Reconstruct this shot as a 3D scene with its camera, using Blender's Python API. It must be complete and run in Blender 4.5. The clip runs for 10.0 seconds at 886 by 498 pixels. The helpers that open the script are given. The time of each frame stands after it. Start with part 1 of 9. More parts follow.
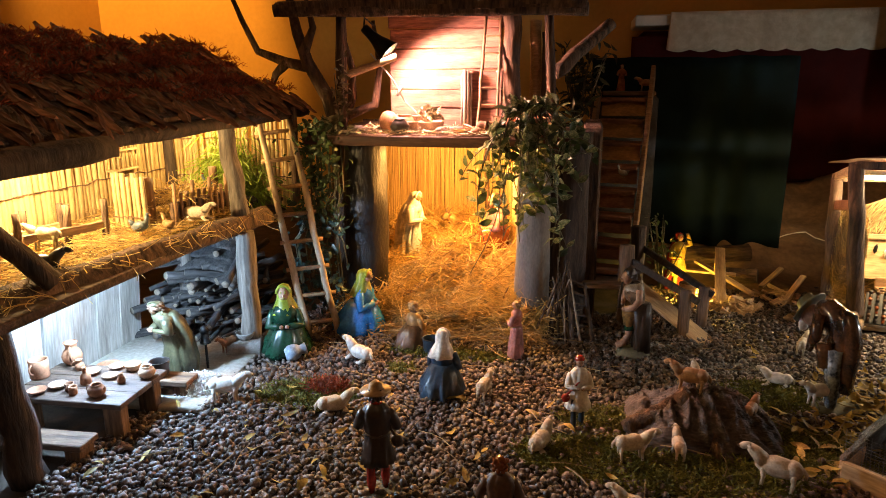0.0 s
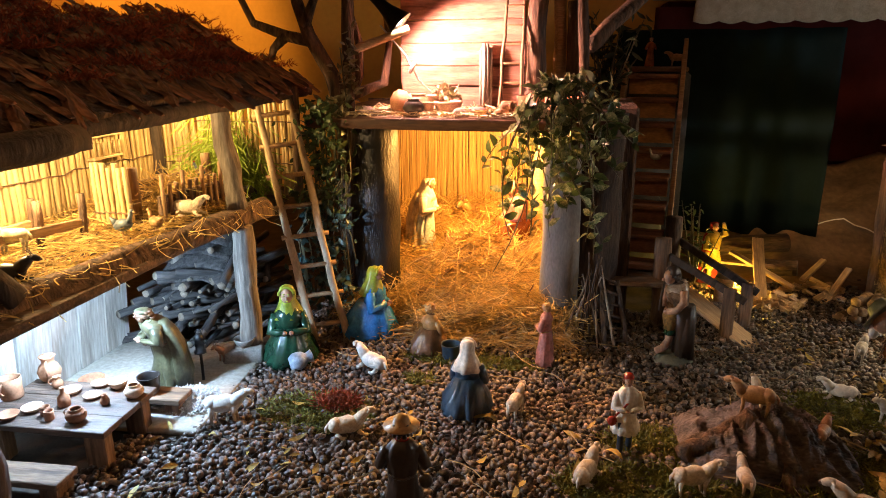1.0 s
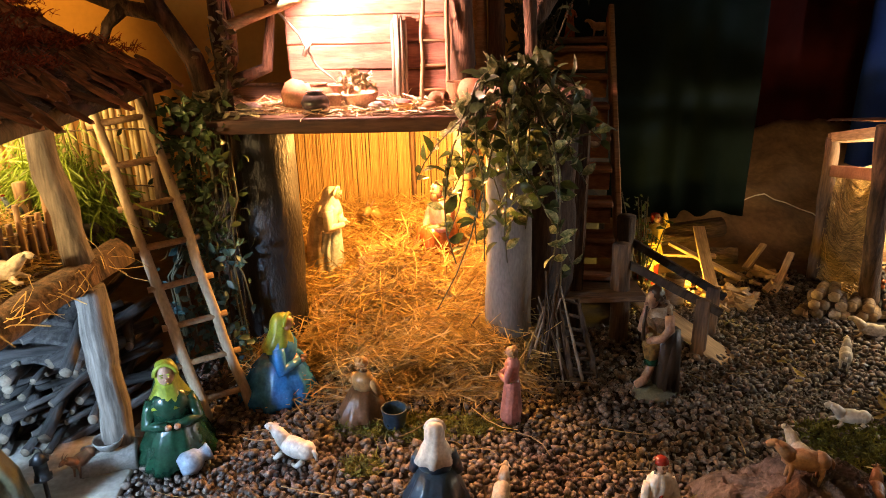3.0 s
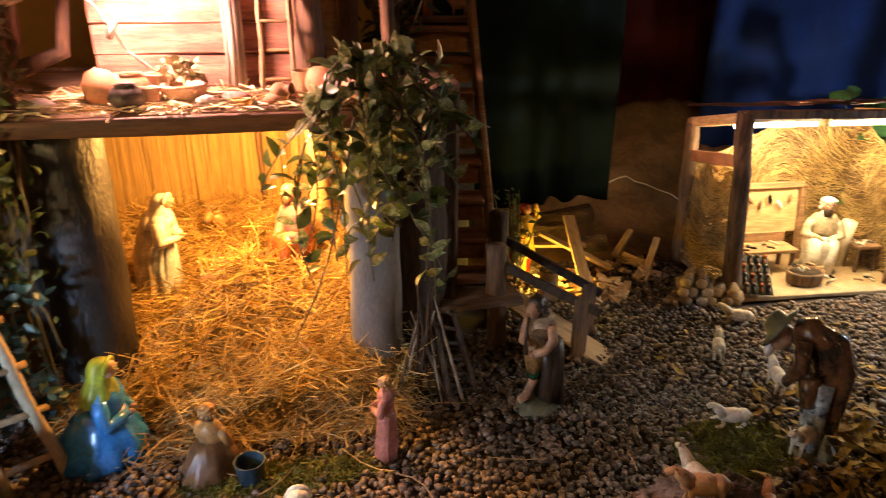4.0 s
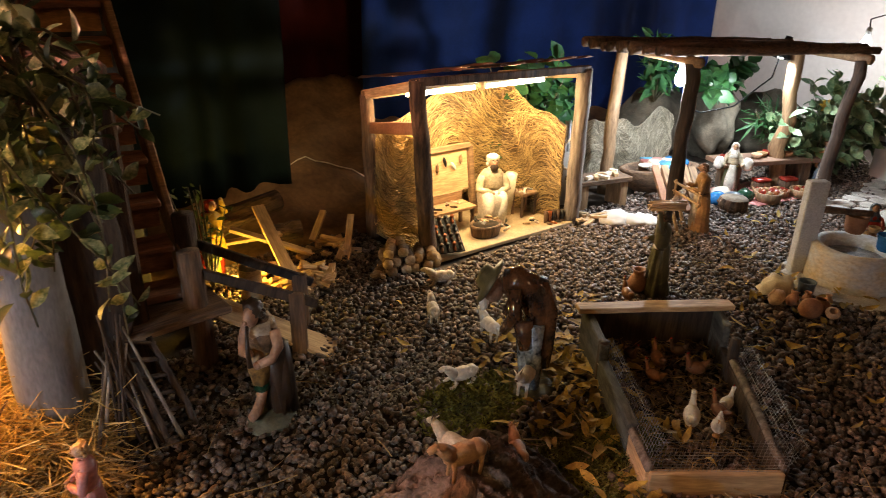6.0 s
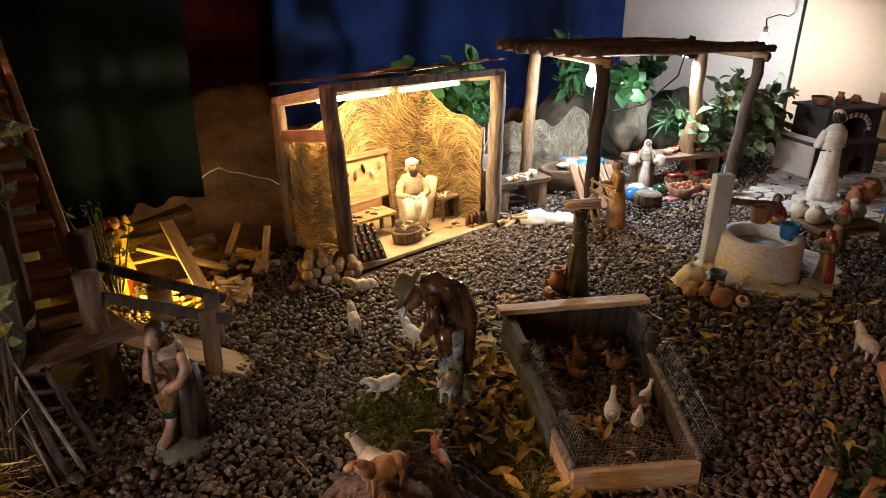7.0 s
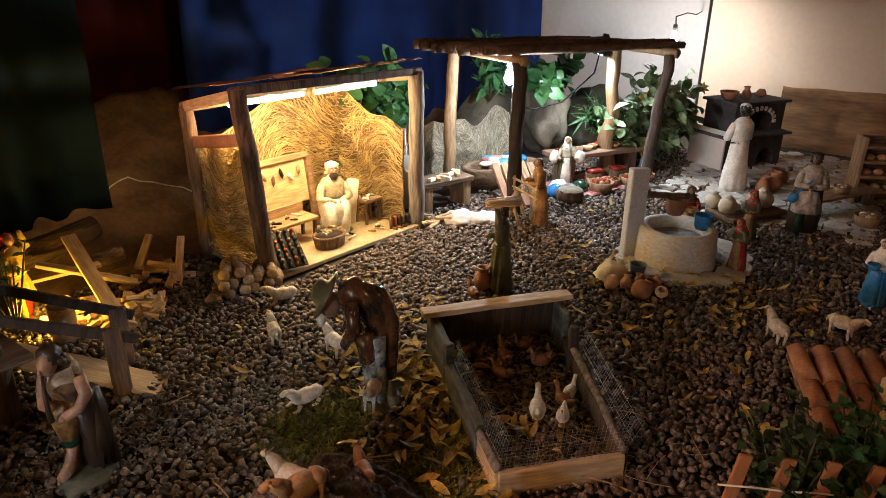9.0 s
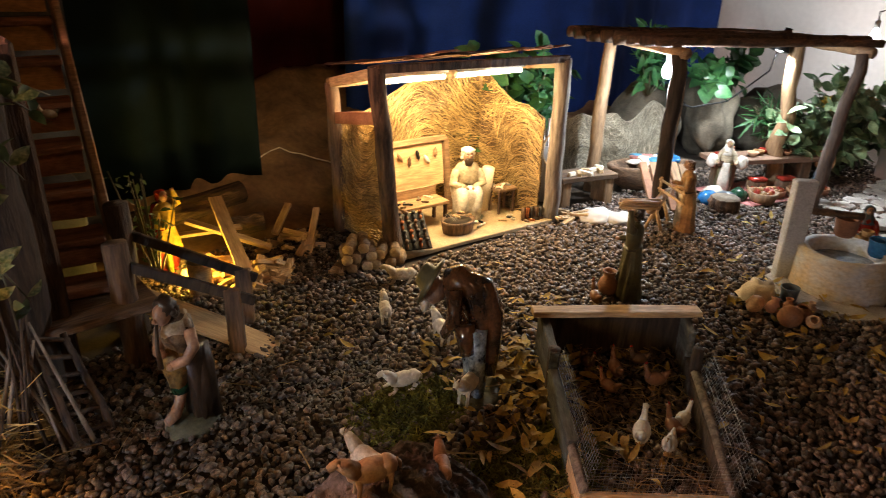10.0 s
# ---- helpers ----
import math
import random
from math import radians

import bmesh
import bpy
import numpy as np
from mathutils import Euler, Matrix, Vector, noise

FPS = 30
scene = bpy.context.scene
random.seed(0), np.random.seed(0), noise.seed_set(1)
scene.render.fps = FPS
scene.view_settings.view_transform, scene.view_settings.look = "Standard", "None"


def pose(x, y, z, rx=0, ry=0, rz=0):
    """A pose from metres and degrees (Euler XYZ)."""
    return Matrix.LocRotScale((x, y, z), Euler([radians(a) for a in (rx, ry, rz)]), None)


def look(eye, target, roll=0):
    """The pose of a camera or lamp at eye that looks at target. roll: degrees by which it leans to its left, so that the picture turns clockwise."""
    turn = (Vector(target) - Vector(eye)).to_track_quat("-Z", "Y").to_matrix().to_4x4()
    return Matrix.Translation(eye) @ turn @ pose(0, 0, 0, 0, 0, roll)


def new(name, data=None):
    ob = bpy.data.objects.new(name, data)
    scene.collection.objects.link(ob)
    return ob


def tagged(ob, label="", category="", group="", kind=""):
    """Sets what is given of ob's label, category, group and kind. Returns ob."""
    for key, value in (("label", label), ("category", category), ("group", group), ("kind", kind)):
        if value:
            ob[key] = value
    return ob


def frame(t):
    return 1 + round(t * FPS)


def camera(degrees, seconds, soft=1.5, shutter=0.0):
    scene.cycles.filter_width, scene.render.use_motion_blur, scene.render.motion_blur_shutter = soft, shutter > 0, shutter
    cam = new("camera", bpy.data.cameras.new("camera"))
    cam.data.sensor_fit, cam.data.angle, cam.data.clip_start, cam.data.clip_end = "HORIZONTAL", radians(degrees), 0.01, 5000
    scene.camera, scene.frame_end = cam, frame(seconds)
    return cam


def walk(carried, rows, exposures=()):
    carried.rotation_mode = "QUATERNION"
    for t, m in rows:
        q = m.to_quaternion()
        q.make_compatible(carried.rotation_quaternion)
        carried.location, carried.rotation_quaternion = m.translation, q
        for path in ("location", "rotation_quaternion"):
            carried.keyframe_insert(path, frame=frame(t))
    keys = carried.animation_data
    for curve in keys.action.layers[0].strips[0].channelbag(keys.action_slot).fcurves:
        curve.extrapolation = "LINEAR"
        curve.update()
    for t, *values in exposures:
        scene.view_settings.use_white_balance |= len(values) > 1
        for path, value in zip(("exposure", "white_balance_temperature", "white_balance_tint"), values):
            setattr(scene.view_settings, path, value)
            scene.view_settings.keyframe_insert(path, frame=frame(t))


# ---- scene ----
cam = camera(66.8, 10.0, soft=0.5, shutter=0.3)
PATH = [
    (0, (0.413, -0.883, 0.788), (0.008, 1.012, 0.292), -0.3),
    (0.5, (0.338, -0.811, 0.794), (-0.053, 1.079, 0.268), -0.5),
    (1, (0.305, -0.694, 0.791), (-0.083, 1.185, 0.225), -0.4),
    (1.5, (0.291, -0.565, 0.797), (-0.11, 1.297, 0.188), -0.3),
    (2, (0.231, -0.452, 0.794), (-0.01, 1.436, 0.18), 0.5),
    (2.2, (0.196, -0.403, 0.794), (0.044, 1.496, 0.186), -0.7),
    (3.3, (0.074, -0.235, 0.836), (0.163, 1.638, 0.14), -0.7),
    (3.5, (0.084, -0.184, 0.843), (0.238, 1.68, 0.135), -0.7),
    (4, (0.107, -0.096, 0.831), (0.527, 1.712, 0.086), 0.3),
    (4.5, (0.086, -0.022, 0.828), (0.847, 1.661, 0.062), -1.0),
    (5, (0.066, 0.014, 0.816), (1.075, 1.556, 0.04), -1.1),
    (5.5, (0.075, 0.028, 0.804), (1.209, 1.478, 0.022), 0.6),
    (6, (0.104, 0.026, 0.798), (1.342, 1.391, 0.021), 1.1),
    (7.5, (0.157, 0.016, 0.791), (1.592, 1.184, 0.033), 0.5),
    (8, (0.168, 0.016, 0.787), (1.652, 1.123, 0.031), 0.4),
    (8.5, (0.172, 0.016, 0.788), (1.681, 1.094, 0.039), 0.5),
    (9, (0.183, 0.011, 0.786), (1.689, 1.089, 0.031), 0.7),
    (9.5, (0.227, 0.007, 0.779), (1.596, 1.237, -0.002), 0.8),
    (10, (0.27, -0.009, 0.769), (1.464, 1.388, -0.02), 1.5),
]
walk(cam, [(t, look(eye, target, roll)) for t, eye, target, roll in PATH], [(0, 0.12), (2.5, 0.05), (5, -0.08), (7.5, -0.12), (10, -0.1)])

# ---- light: the lamps of the crib, and a weak room light ----
world = bpy.data.worlds.new("world")
scene.world = world
world.use_nodes = True
world.node_tree.nodes["Background"].inputs[0].default_value = (0.75, 0.78, 1.0, 1)
world.node_tree.nodes["Background"].inputs[1].default_value = 0.004


def lamp(name, kind, m, power, colour, size=0.02, spot=None, size_y=None):
    d = bpy.data.lights.new(name, kind)
    d.energy, d.color = power, colour
    if kind == "AREA":
        d.size = size
        if size_y:
            d.shape, d.size_y = "RECTANGLE", size_y
    else:
        d.shadow_soft_size = size
    if spot:
        d.spot_size, d.spot_blend = radians(spot), 0.6
    ob = new(name, d)
    ob.matrix_world = m
    return ob


lamp("room_light", "AREA", look((0.3, -1.5, 1.9), (0.3, 0.6, 0.0)), 3.1, (1.0, 0.53, 0.25), 0.3)
lamp("wall_light", "SPOT", look((-2.1, 1.6, 2.45), (-2.15, 2.95, 1.15)), 320, (1.0, 0.44, 0.07), 0.08, 52)
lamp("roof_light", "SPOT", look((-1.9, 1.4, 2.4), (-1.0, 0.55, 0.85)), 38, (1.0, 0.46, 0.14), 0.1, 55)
lamp("upper_spot_light", "SPOT", look((-0.195, 1.225, 0.86), (-0.07, 1.31, 0.69)), 98, (1.0, 0.47, 0.37), 0.02, 150)
lamp("stable_light", "POINT", pose(0.06, 1.38, 0.52), 38, (1.0, 0.46, 0.10), 0.03)
lamp("terrace_light", "POINT", pose(-0.80, 0.40, 0.63), 23, (1.0, 0.68, 0.30), 0.03)
lamp("terrace_light", "POINT", pose(-0.74, 0.95, 0.66), 6.0, (1.0, 0.62, 0.22), 0.03)
lamp("table_light", "POINT", pose(-0.70, 0.43, 0.342), 31, (0.42, 0.66, 1.0), 0.03)
lamp("tube_light", "POINT", pose(1.38, 1.452, 0.452), 5.6, (1.0, 0.70, 0.34), 0.02)
lamp("tube_light", "POINT", pose(1.66, 1.428, 0.452), 5.6, (1.0, 0.70, 0.34), 0.02)
lamp("tube_light", "AREA", look((1.52, 1.44, 0.455), (1.54, 1.46, 0)), 4.5, (1.0, 0.72, 0.36), 0.42, None, 0.03)
lamp("bulb_light", "POINT", pose(2.19, 1.18, 0.43), 18, (0.80, 0.90, 1.0), 0.02)
lamp("rear_lamp_light", "SPOT", look((2.80, 1.12, 0.50), (2.74, 1.14, 0)), 24, (0.85, 0.93, 1.0), 0.02, 150)
lamp("side_lamp_light", "SPOT", look((3.46, 1.05, 0.50), (3.95, 1.20, 0.30)), 19, (0.95, 0.95, 1.0), 0.02, 165)
lamp("yard_light", "POINT", pose(0.80, 1.56, 0.05), 2.8, (1.0, 0.60, 0.08), 0.015)


# ---- materials ----
def hexc(r, g, b):
    return (r, g, b, 1)


def mat(name, c1, c2=None, scale=30, rough=0.7, bump=0.3, metal=0.0, stretch=(1, 1, 1), fine=220, vary=0.25, island=False, detail=6, dist=0.002, coat=0.0, translucent=0.0, trans=0.0, speck=1.0):
    """Two colours mixed by noise at one scale, darkened a little by a finer one; relief from both."""
    m = bpy.data.materials.new(name)
    m.use_nodes = True
    nt = m.node_tree
    n, l = nt.nodes, nt.links
    b = n["Principled BSDF"]
    b.inputs["Roughness"].default_value, b.inputs["Metallic"].default_value = rough, metal
    b.inputs["Coat Weight"].default_value = coat
    c2 = c2 or tuple(v * 0.6 for v in c1)
    tc, mp = n.new("ShaderNodeTexCoord"), n.new("ShaderNodeMapping")
    mp.inputs["Scale"].default_value = stretch
    l.new(tc.outputs["Object"], mp.inputs["Vector"])
    a, f2 = n.new("ShaderNodeTexNoise"), n.new("ShaderNodeTexNoise")
    a.inputs["Scale"].default_value, a.inputs["Detail"].default_value, a.inputs["Roughness"].default_value = scale, detail, 0.62
    f2.inputs["Scale"].default_value, f2.inputs["Detail"].default_value = fine, 3
    for t in (a, f2):
        l.new(mp.outputs["Vector"], t.inputs["Vector"])
    ramp = n.new("ShaderNodeValToRGB")
    ramp.color_ramp.elements[0].position, ramp.color_ramp.elements[1].position = 0.36, 0.64
    ramp.color_ramp.elements[0].color, ramp.color_ramp.elements[1].color = (*c2[:3], 1), (*c1[:3], 1)
    l.new(a.outputs["Fac"], ramp.inputs["Fac"])
    rnd = n.new("ShaderNodeNewGeometry" if island else "ShaderNodeObjectInfo")
    mr = n.new("ShaderNodeMapRange")
    mr.inputs["To Min"].default_value, mr.inputs["To Max"].default_value = 1 - vary, 1 + vary
    l.new(rnd.outputs["Random Per Island" if island else "Random"], mr.inputs["Value"])
    mr2 = n.new("ShaderNodeMapRange")
    mr2.inputs["From Min"].default_value, mr2.inputs["From Max"].default_value = 0.3, 0.7
    mr2.inputs["To Min"].default_value, mr2.inputs["To Max"].default_value = 1 - 0.22 * speck, 1 + 0.15 * speck
    l.new(f2.outputs["Fac"], mr2.inputs["Value"])
    mul = n.new("ShaderNodeMath")
    mul.operation = "MULTIPLY"
    l.new(mr.outputs["Result"], mul.inputs[0])
    l.new(mr2.outputs["Result"], mul.inputs[1])
    vm = n.new("ShaderNodeVectorMath")
    vm.operation = "SCALE"
    l.new(ramp.outputs["Color"], vm.inputs[0])
    l.new(mul.outputs["Value"], vm.inputs["Scale"])
    l.new(vm.outputs["Vector"], b.inputs["Base Color"])
    add = n.new("ShaderNodeMath")
    add.operation = "MULTIPLY_ADD"
    add.inputs[1].default_value = 0.35
    l.new(f2.outputs["Fac"], add.inputs[0])
    l.new(a.outputs["Fac"], add.inputs[2])
    bp = n.new("ShaderNodeBump")
    bp.inputs["Strength"].default_value, bp.inputs["Distance"].default_value = bump, dist
    l.new(add.outputs["Value"], bp.inputs["Height"])
    l.new(bp.outputs["Normal"], b.inputs["Normal"])
    if trans:
        tl, mx = n.new("ShaderNodeBsdfTranslucent"), n.new("ShaderNodeMixShader")
        mx.inputs["Fac"].default_value = trans
        l.new(vm.outputs["Vector"], tl.inputs["Color"])
        l.new(b.outputs["BSDF"], mx.inputs[1])
        l.new(tl.outputs["BSDF"], mx.inputs[2])
        l.new(mx.outputs["Shader"], n["Material Output"].inputs["Surface"])
    if translucent:
        b.inputs["Subsurface Weight"].default_value = translucent
        b.inputs["Subsurface Radius"].default_value = (0.01, 0.01, 0.004)
    return m


def glow(name, colour, strength):
    m = bpy.data.materials.new(name)
    m.use_nodes = True
    b = m.node_tree.nodes["Principled BSDF"]
    b.inputs["Emission Color"].default_value, b.inputs["Emission Strength"].default_value = (*colour, 1), strength
    return m


def paint(name, c, rough=0.42, vary=0.0, c2=None):
    """Painted, slightly glossy figure."""
    return mat(name, c, c2 or tuple(v * 0.42 for v in c), scale=26, rough=rough, bump=0.5, fine=160, vary=vary, coat=0.06, dist=0.002)


SOIL = mat("soil", (0.060, 0.042, 0.028), (0.025, 0.018, 0.012), 18, 0.95, 0.6)
PEBBLE = mat("pebble", (0.205, 0.145, 0.108), (0.044, 0.032, 0.026), 130, 0.46, 1.0, vary=0.75, island=True, fine=500)
LITGRIT = mat("grit", (0.26, 0.24, 0.21), (0.13, 0.12, 0.11), 200, 0.85, 0.5, vary=0.45, island=True, fine=500)
BARK = mat("bark", (0.165, 0.095, 0.052), (0.030, 0.018, 0.011), 60, 0.9, 1.0, stretch=(1, 1, 0.16), dist=0.010)
GREYLOG = mat("grey_log", (0.30, 0.25, 0.20), (0.10, 0.078, 0.06), 80, 0.85, 0.9, stretch=(1, 1, 0.1), dist=0.004)
PALELOG = mat("pale_log", (0.30, 0.29, 0.28), (0.18, 0.17, 0.165), 14, 0.75, 0.25, stretch=(1, 1, 0.3))
DARKLOG = mat("dark_log", (0.085, 0.055, 0.038), (0.026, 0.018, 0.013), 70, 0.85, 0.9, stretch=(1, 1, 0.14), dist=0.005)
WOOD = mat("wood", (0.36, 0.22, 0.115), (0.20, 0.115, 0.058), 55, 0.65, 0.35, stretch=(0.12, 1, 1), vary=0.22)
WOODZ = mat("wood_upright", (0.36, 0.22, 0.115), (0.19, 0.11, 0.055), 55, 0.65, 0.35, stretch=(1, 1, 0.12), vary=0.22)
OLDWOOD = mat("old_wood", (0.21, 0.125, 0.070), (0.075, 0.045, 0.028), 55, 0.8, 0.7, stretch=(0.12, 1, 1), vary=0.25, dist=0.004)
OLDWOODZ = mat("old_wood_upright", (0.21, 0.125, 0.070), (0.075, 0.045, 0.028), 55, 0.8, 0.7, stretch=(1, 1, 0.12), vary=0.25, dist=0.004)
GREYBOARD = mat("grey_board", (0.42, 0.37, 0.31), (0.20, 0.165, 0.13), 40, 0.8, 0.6, stretch=(1, 1, 0.1), vary=0.2, dist=0.004)
PALEWOOD = mat("fresh_wood", (0.62, 0.44, 0.24), (0.44, 0.28, 0.14), 55, 0.6, 0.25, stretch=(0.15, 1, 1), vary=0.2)
CANE = mat("cane", (0.56, 0.42, 0.20), (0.36, 0.25, 0.11), 14, 0.5, 0.25, stretch=(1, 1, 0.15), vary=0.22)
REED = mat("reed", (0.54, 0.38, 0.15), (0.44, 0.29, 0.11), 10, 0.55, 0.3, stretch=(1, 1, 0.08), vary=0.15, island=True, trans=0.15)
STRAW = mat("straw", (0.66, 0.48, 0.18), (0.40, 0.26, 0.08), 12, 0.5, 0.1, vary=0.5, island=True, trans=0.3)
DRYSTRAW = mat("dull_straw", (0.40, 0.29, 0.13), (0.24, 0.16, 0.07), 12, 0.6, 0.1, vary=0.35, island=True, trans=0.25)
LIMESTRAW = mat("green_raffia", (0.30, 0.40, 0.05), (0.17, 0.25, 0.02), 12, 0.5, 0.1, vary=0.3, island=True, trans=0.35)
FIBRE = mat("coir_fibre", (0.56, 0.40, 0.17), (0.30, 0.19, 0.07), 14, 0.5, 0.3, vary=0.6, island=True, trans=0.4)
FIBREBACK = mat("coir_backing", (0.19, 0.115, 0.04), (0.07, 0.04, 0.014), 60, 0.85, 0.9, stretch=(1, 1, 5), dist=0.004)
MOSS = mat("moss", (0.21, 0.20, 0.035), (0.08, 0.085, 0.016), 30, 0.95, 0.8, vary=0.4, island=True)
REDMOSS = mat("red_moss", (0.36, 0.075, 0.025), (0.17, 0.04, 0.015), 30, 0.9, 0.5, vary=0.4, island=True)
LEAF = mat("leaf", (0.085, 0.125, 0.045), (0.035, 0.060, 0.022), 40, 0.42, 0.3, vary=0.5, coat=0.1, trans=0.3)
LEAFSTUFF = mat("foliage", (0.085, 0.13, 0.045), (0.035, 0.062, 0.022), 40, 0.42, 0.3, vary=0.5, island=True, coat=0.1, trans=0.3)
PLASTICLEAF = mat("silk_leaf", (0.06, 0.17, 0.05), (0.02, 0.08, 0.03), 30, 0.45, 0.3, vary=0.4, island=True, trans=0.25)
# Foliage with the table lamp's blue light mixed into its colour.
BLUELITLEAF = mat("bluish_leaf", (0.06, 0.13, 0.12), (0.03, 0.07, 0.07), 30, 0.45, 0.3, vary=0.4, island=True, trans=0.3)
VARIEGATE = mat("variegated_leaf", (0.42, 0.42, 0.22), (0.05, 0.10, 0.03), 55, 0.42, 0.2, vary=0.3, coat=0.1, trans=0.3)
FALLEN = mat("fallen_leaf", (0.54, 0.39, 0.08), (0.28, 0.165, 0.035), 30, 0.6, 0.3, vary=0.45, island=True, trans=0.3)
PLASTER = mat("plaster", (0.62, 0.56, 0.46), (0.48, 0.42, 0.33), 6, 0.9, 0.3, fine=90)
WALLYELLOW = mat("ochre_wall", (0.62, 0.38, 0.11), (0.57, 0.345, 0.095), 3, 0.9, 0.04, fine=40, speck=0.25)
WALLGREY = mat("grey_plaster_wall", (0.52, 0.49, 0.45), (0.49, 0.46, 0.42), 3, 0.9, 0.05, fine=40, speck=0.25)
WALLPINK = mat("cream_wall", (0.68, 0.53, 0.38), (0.65, 0.50, 0.355), 2, 0.9, 0.04, fine=40, speck=0.2)
STAINWALL = mat("stained_sheet", (0.34, 0.19, 0.085), (0.13, 0.065, 0.03), 7, 0.9, 0.5, stretch=(1, 0.35, 2.2), fine=50)
GREENCLOTH = mat("dark_green_cloth", (0.006, 0.013, 0.013), (0.003, 0.008, 0.008), 8, 0.7, 0.2, fine=400)
REDCLOTH = mat("dark_red_cloth", (0.050, 0.007, 0.005), (0.032, 0.005, 0.004), 8, 0.85, 0.2, fine=400)
BLUECLOTH = mat("blue_cloth", (0.012, 0.033, 0.15), (0.007, 0.021, 0.095), 6, 0.6, 0.3, fine=300)
for hanging in (GREENCLOTH, REDCLOTH, BLUECLOTH):
    hanging.node_tree.nodes["Principled BSDF"].inputs["Specular IOR Level"].default_value = 0.08
BROWNPAPER = mat("brown_paper", (0.235, 0.135, 0.062), (0.13, 0.073, 0.035), 9, 0.85, 0.5, fine=60)
LINEN = mat("linen", (0.78, 0.70, 0.56), (0.68, 0.60, 0.47), 20, 0.9, 0.2, fine=500)
WHITESTUFF = mat("white_wool", (0.78, 0.76, 0.72), (0.60, 0.58, 0.54), 60, 0.95, 0.5)
CLAY = mat("terracotta", (0.42, 0.20, 0.10), (0.28, 0.12, 0.06), 22, 0.7, 0.3, vary=0.25)
PALECLAY = mat("pale_clay", (0.60, 0.40, 0.26), (0.46, 0.29, 0.18), 22, 0.6, 0.3, vary=0.2)
DARKPOT = mat("dark_glazed_pot", (0.045, 0.035, 0.03), (0.02, 0.016, 0.014), 22, 0.35, 0.2)
IRON = mat("black_iron", (0.02, 0.02, 0.02), (0.012, 0.012, 0.012), 40, 0.45, 0.2, metal=0.6)
STEEL = mat("galvanised_wire", (0.48, 0.48, 0.46), (0.32, 0.32, 0.31), 40, 0.4, 0.2, metal=0.9)
WHITEMETAL = mat("white_enamel", (0.75, 0.74, 0.70), (0.66, 0.65, 0.61), 30, 0.35, 0.1)
STONE = mat("grey_stone", (0.34, 0.31, 0.27), (0.20, 0.18, 0.155), 16, 0.85, 0.6, vary=0.2)
DARKSTONE = mat("dark_stone", (0.075, 0.072, 0.075), (0.035, 0.034, 0.036), 20, 0.8, 0.6, vary=0.3)
PAVING = mat("pale_paving", (0.58, 0.55, 0.50), (0.42, 0.39, 0.35), 14, 0.85, 0.4, vary=0.18)
CEMENT = mat("cement", (0.52, 0.47, 0.40), (0.38, 0.34, 0.28), 12, 0.9, 0.5)
PINKMAT = mat("pink_cloth", (0.55, 0.22, 0.20), (0.42, 0.16, 0.15), 30, 0.9, 0.3)
BULB = glow("lit_bulb", (0.85, 0.93, 1.0), 30)
TUBE = glow("lit_tube", (1.0, 0.85, 0.55), 8)
WARMBULB = glow("lit_warm_bulb", (1.0, 0.85, 0.7), 40)


# ---- mesh helpers ----
def part(name, bm, material, parent=None, label="", smooth=True, m=None):
    me = bpy.data.meshes.new(name)
    if isinstance(bm, bmesh.types.BMesh):
        bm.normal_update()
        bm.to_mesh(me)
        bm.free()
    else:
        v, f = bm
        me.from_pydata(v if isinstance(v, list) else v.tolist(), [], f if isinstance(f, list) else f.tolist())
    for x in material if isinstance(material, (list, tuple)) else [material]:
        me.materials.append(x)
    me.polygons.foreach_set("use_smooth", [smooth] * len(me.polygons))
    ob = new(name, me)
    if parent is not None:
        ob.parent = parent
    if m is not None:
        ob.matrix_local = m
    if label:
        ob["label"] = label
    return ob


def again(ob, m, parent):
    """Another piece on the same mesh."""
    o = new(ob.name.split(".")[0], ob.data)
    o.parent = parent
    o.matrix_local = m
    return o


def thing(name, label, category, m, group="", kind=""):
    ob = new(name)
    ob.empty_display_size = 0.02
    ob.matrix_world = m
    return tagged(ob, label, category, group, kind)


def B():
    return bmesh.new()


def mark(bm, start, mi):
    bm.faces.ensure_lookup_table()
    for f in bm.faces[start:]:
        f.material_index = mi


def box(bm, c, s, rot=(0, 0, 0), mi=0, bevel=0.0, m=None):
    k = len(bm.faces)
    r = bmesh.ops.create_cube(bm, size=1.0, matrix=(m or Matrix()) @ pose(*c, *rot) @ Matrix.Diagonal((*s, 1)))
    if bevel:
        es = list({e for v in r["verts"] for e in v.link_edges})
        bmesh.ops.bevel(bm, geom=es, offset=bevel, segments=1, affect="EDGES", profile=0.5)
    mark(bm, k, mi)


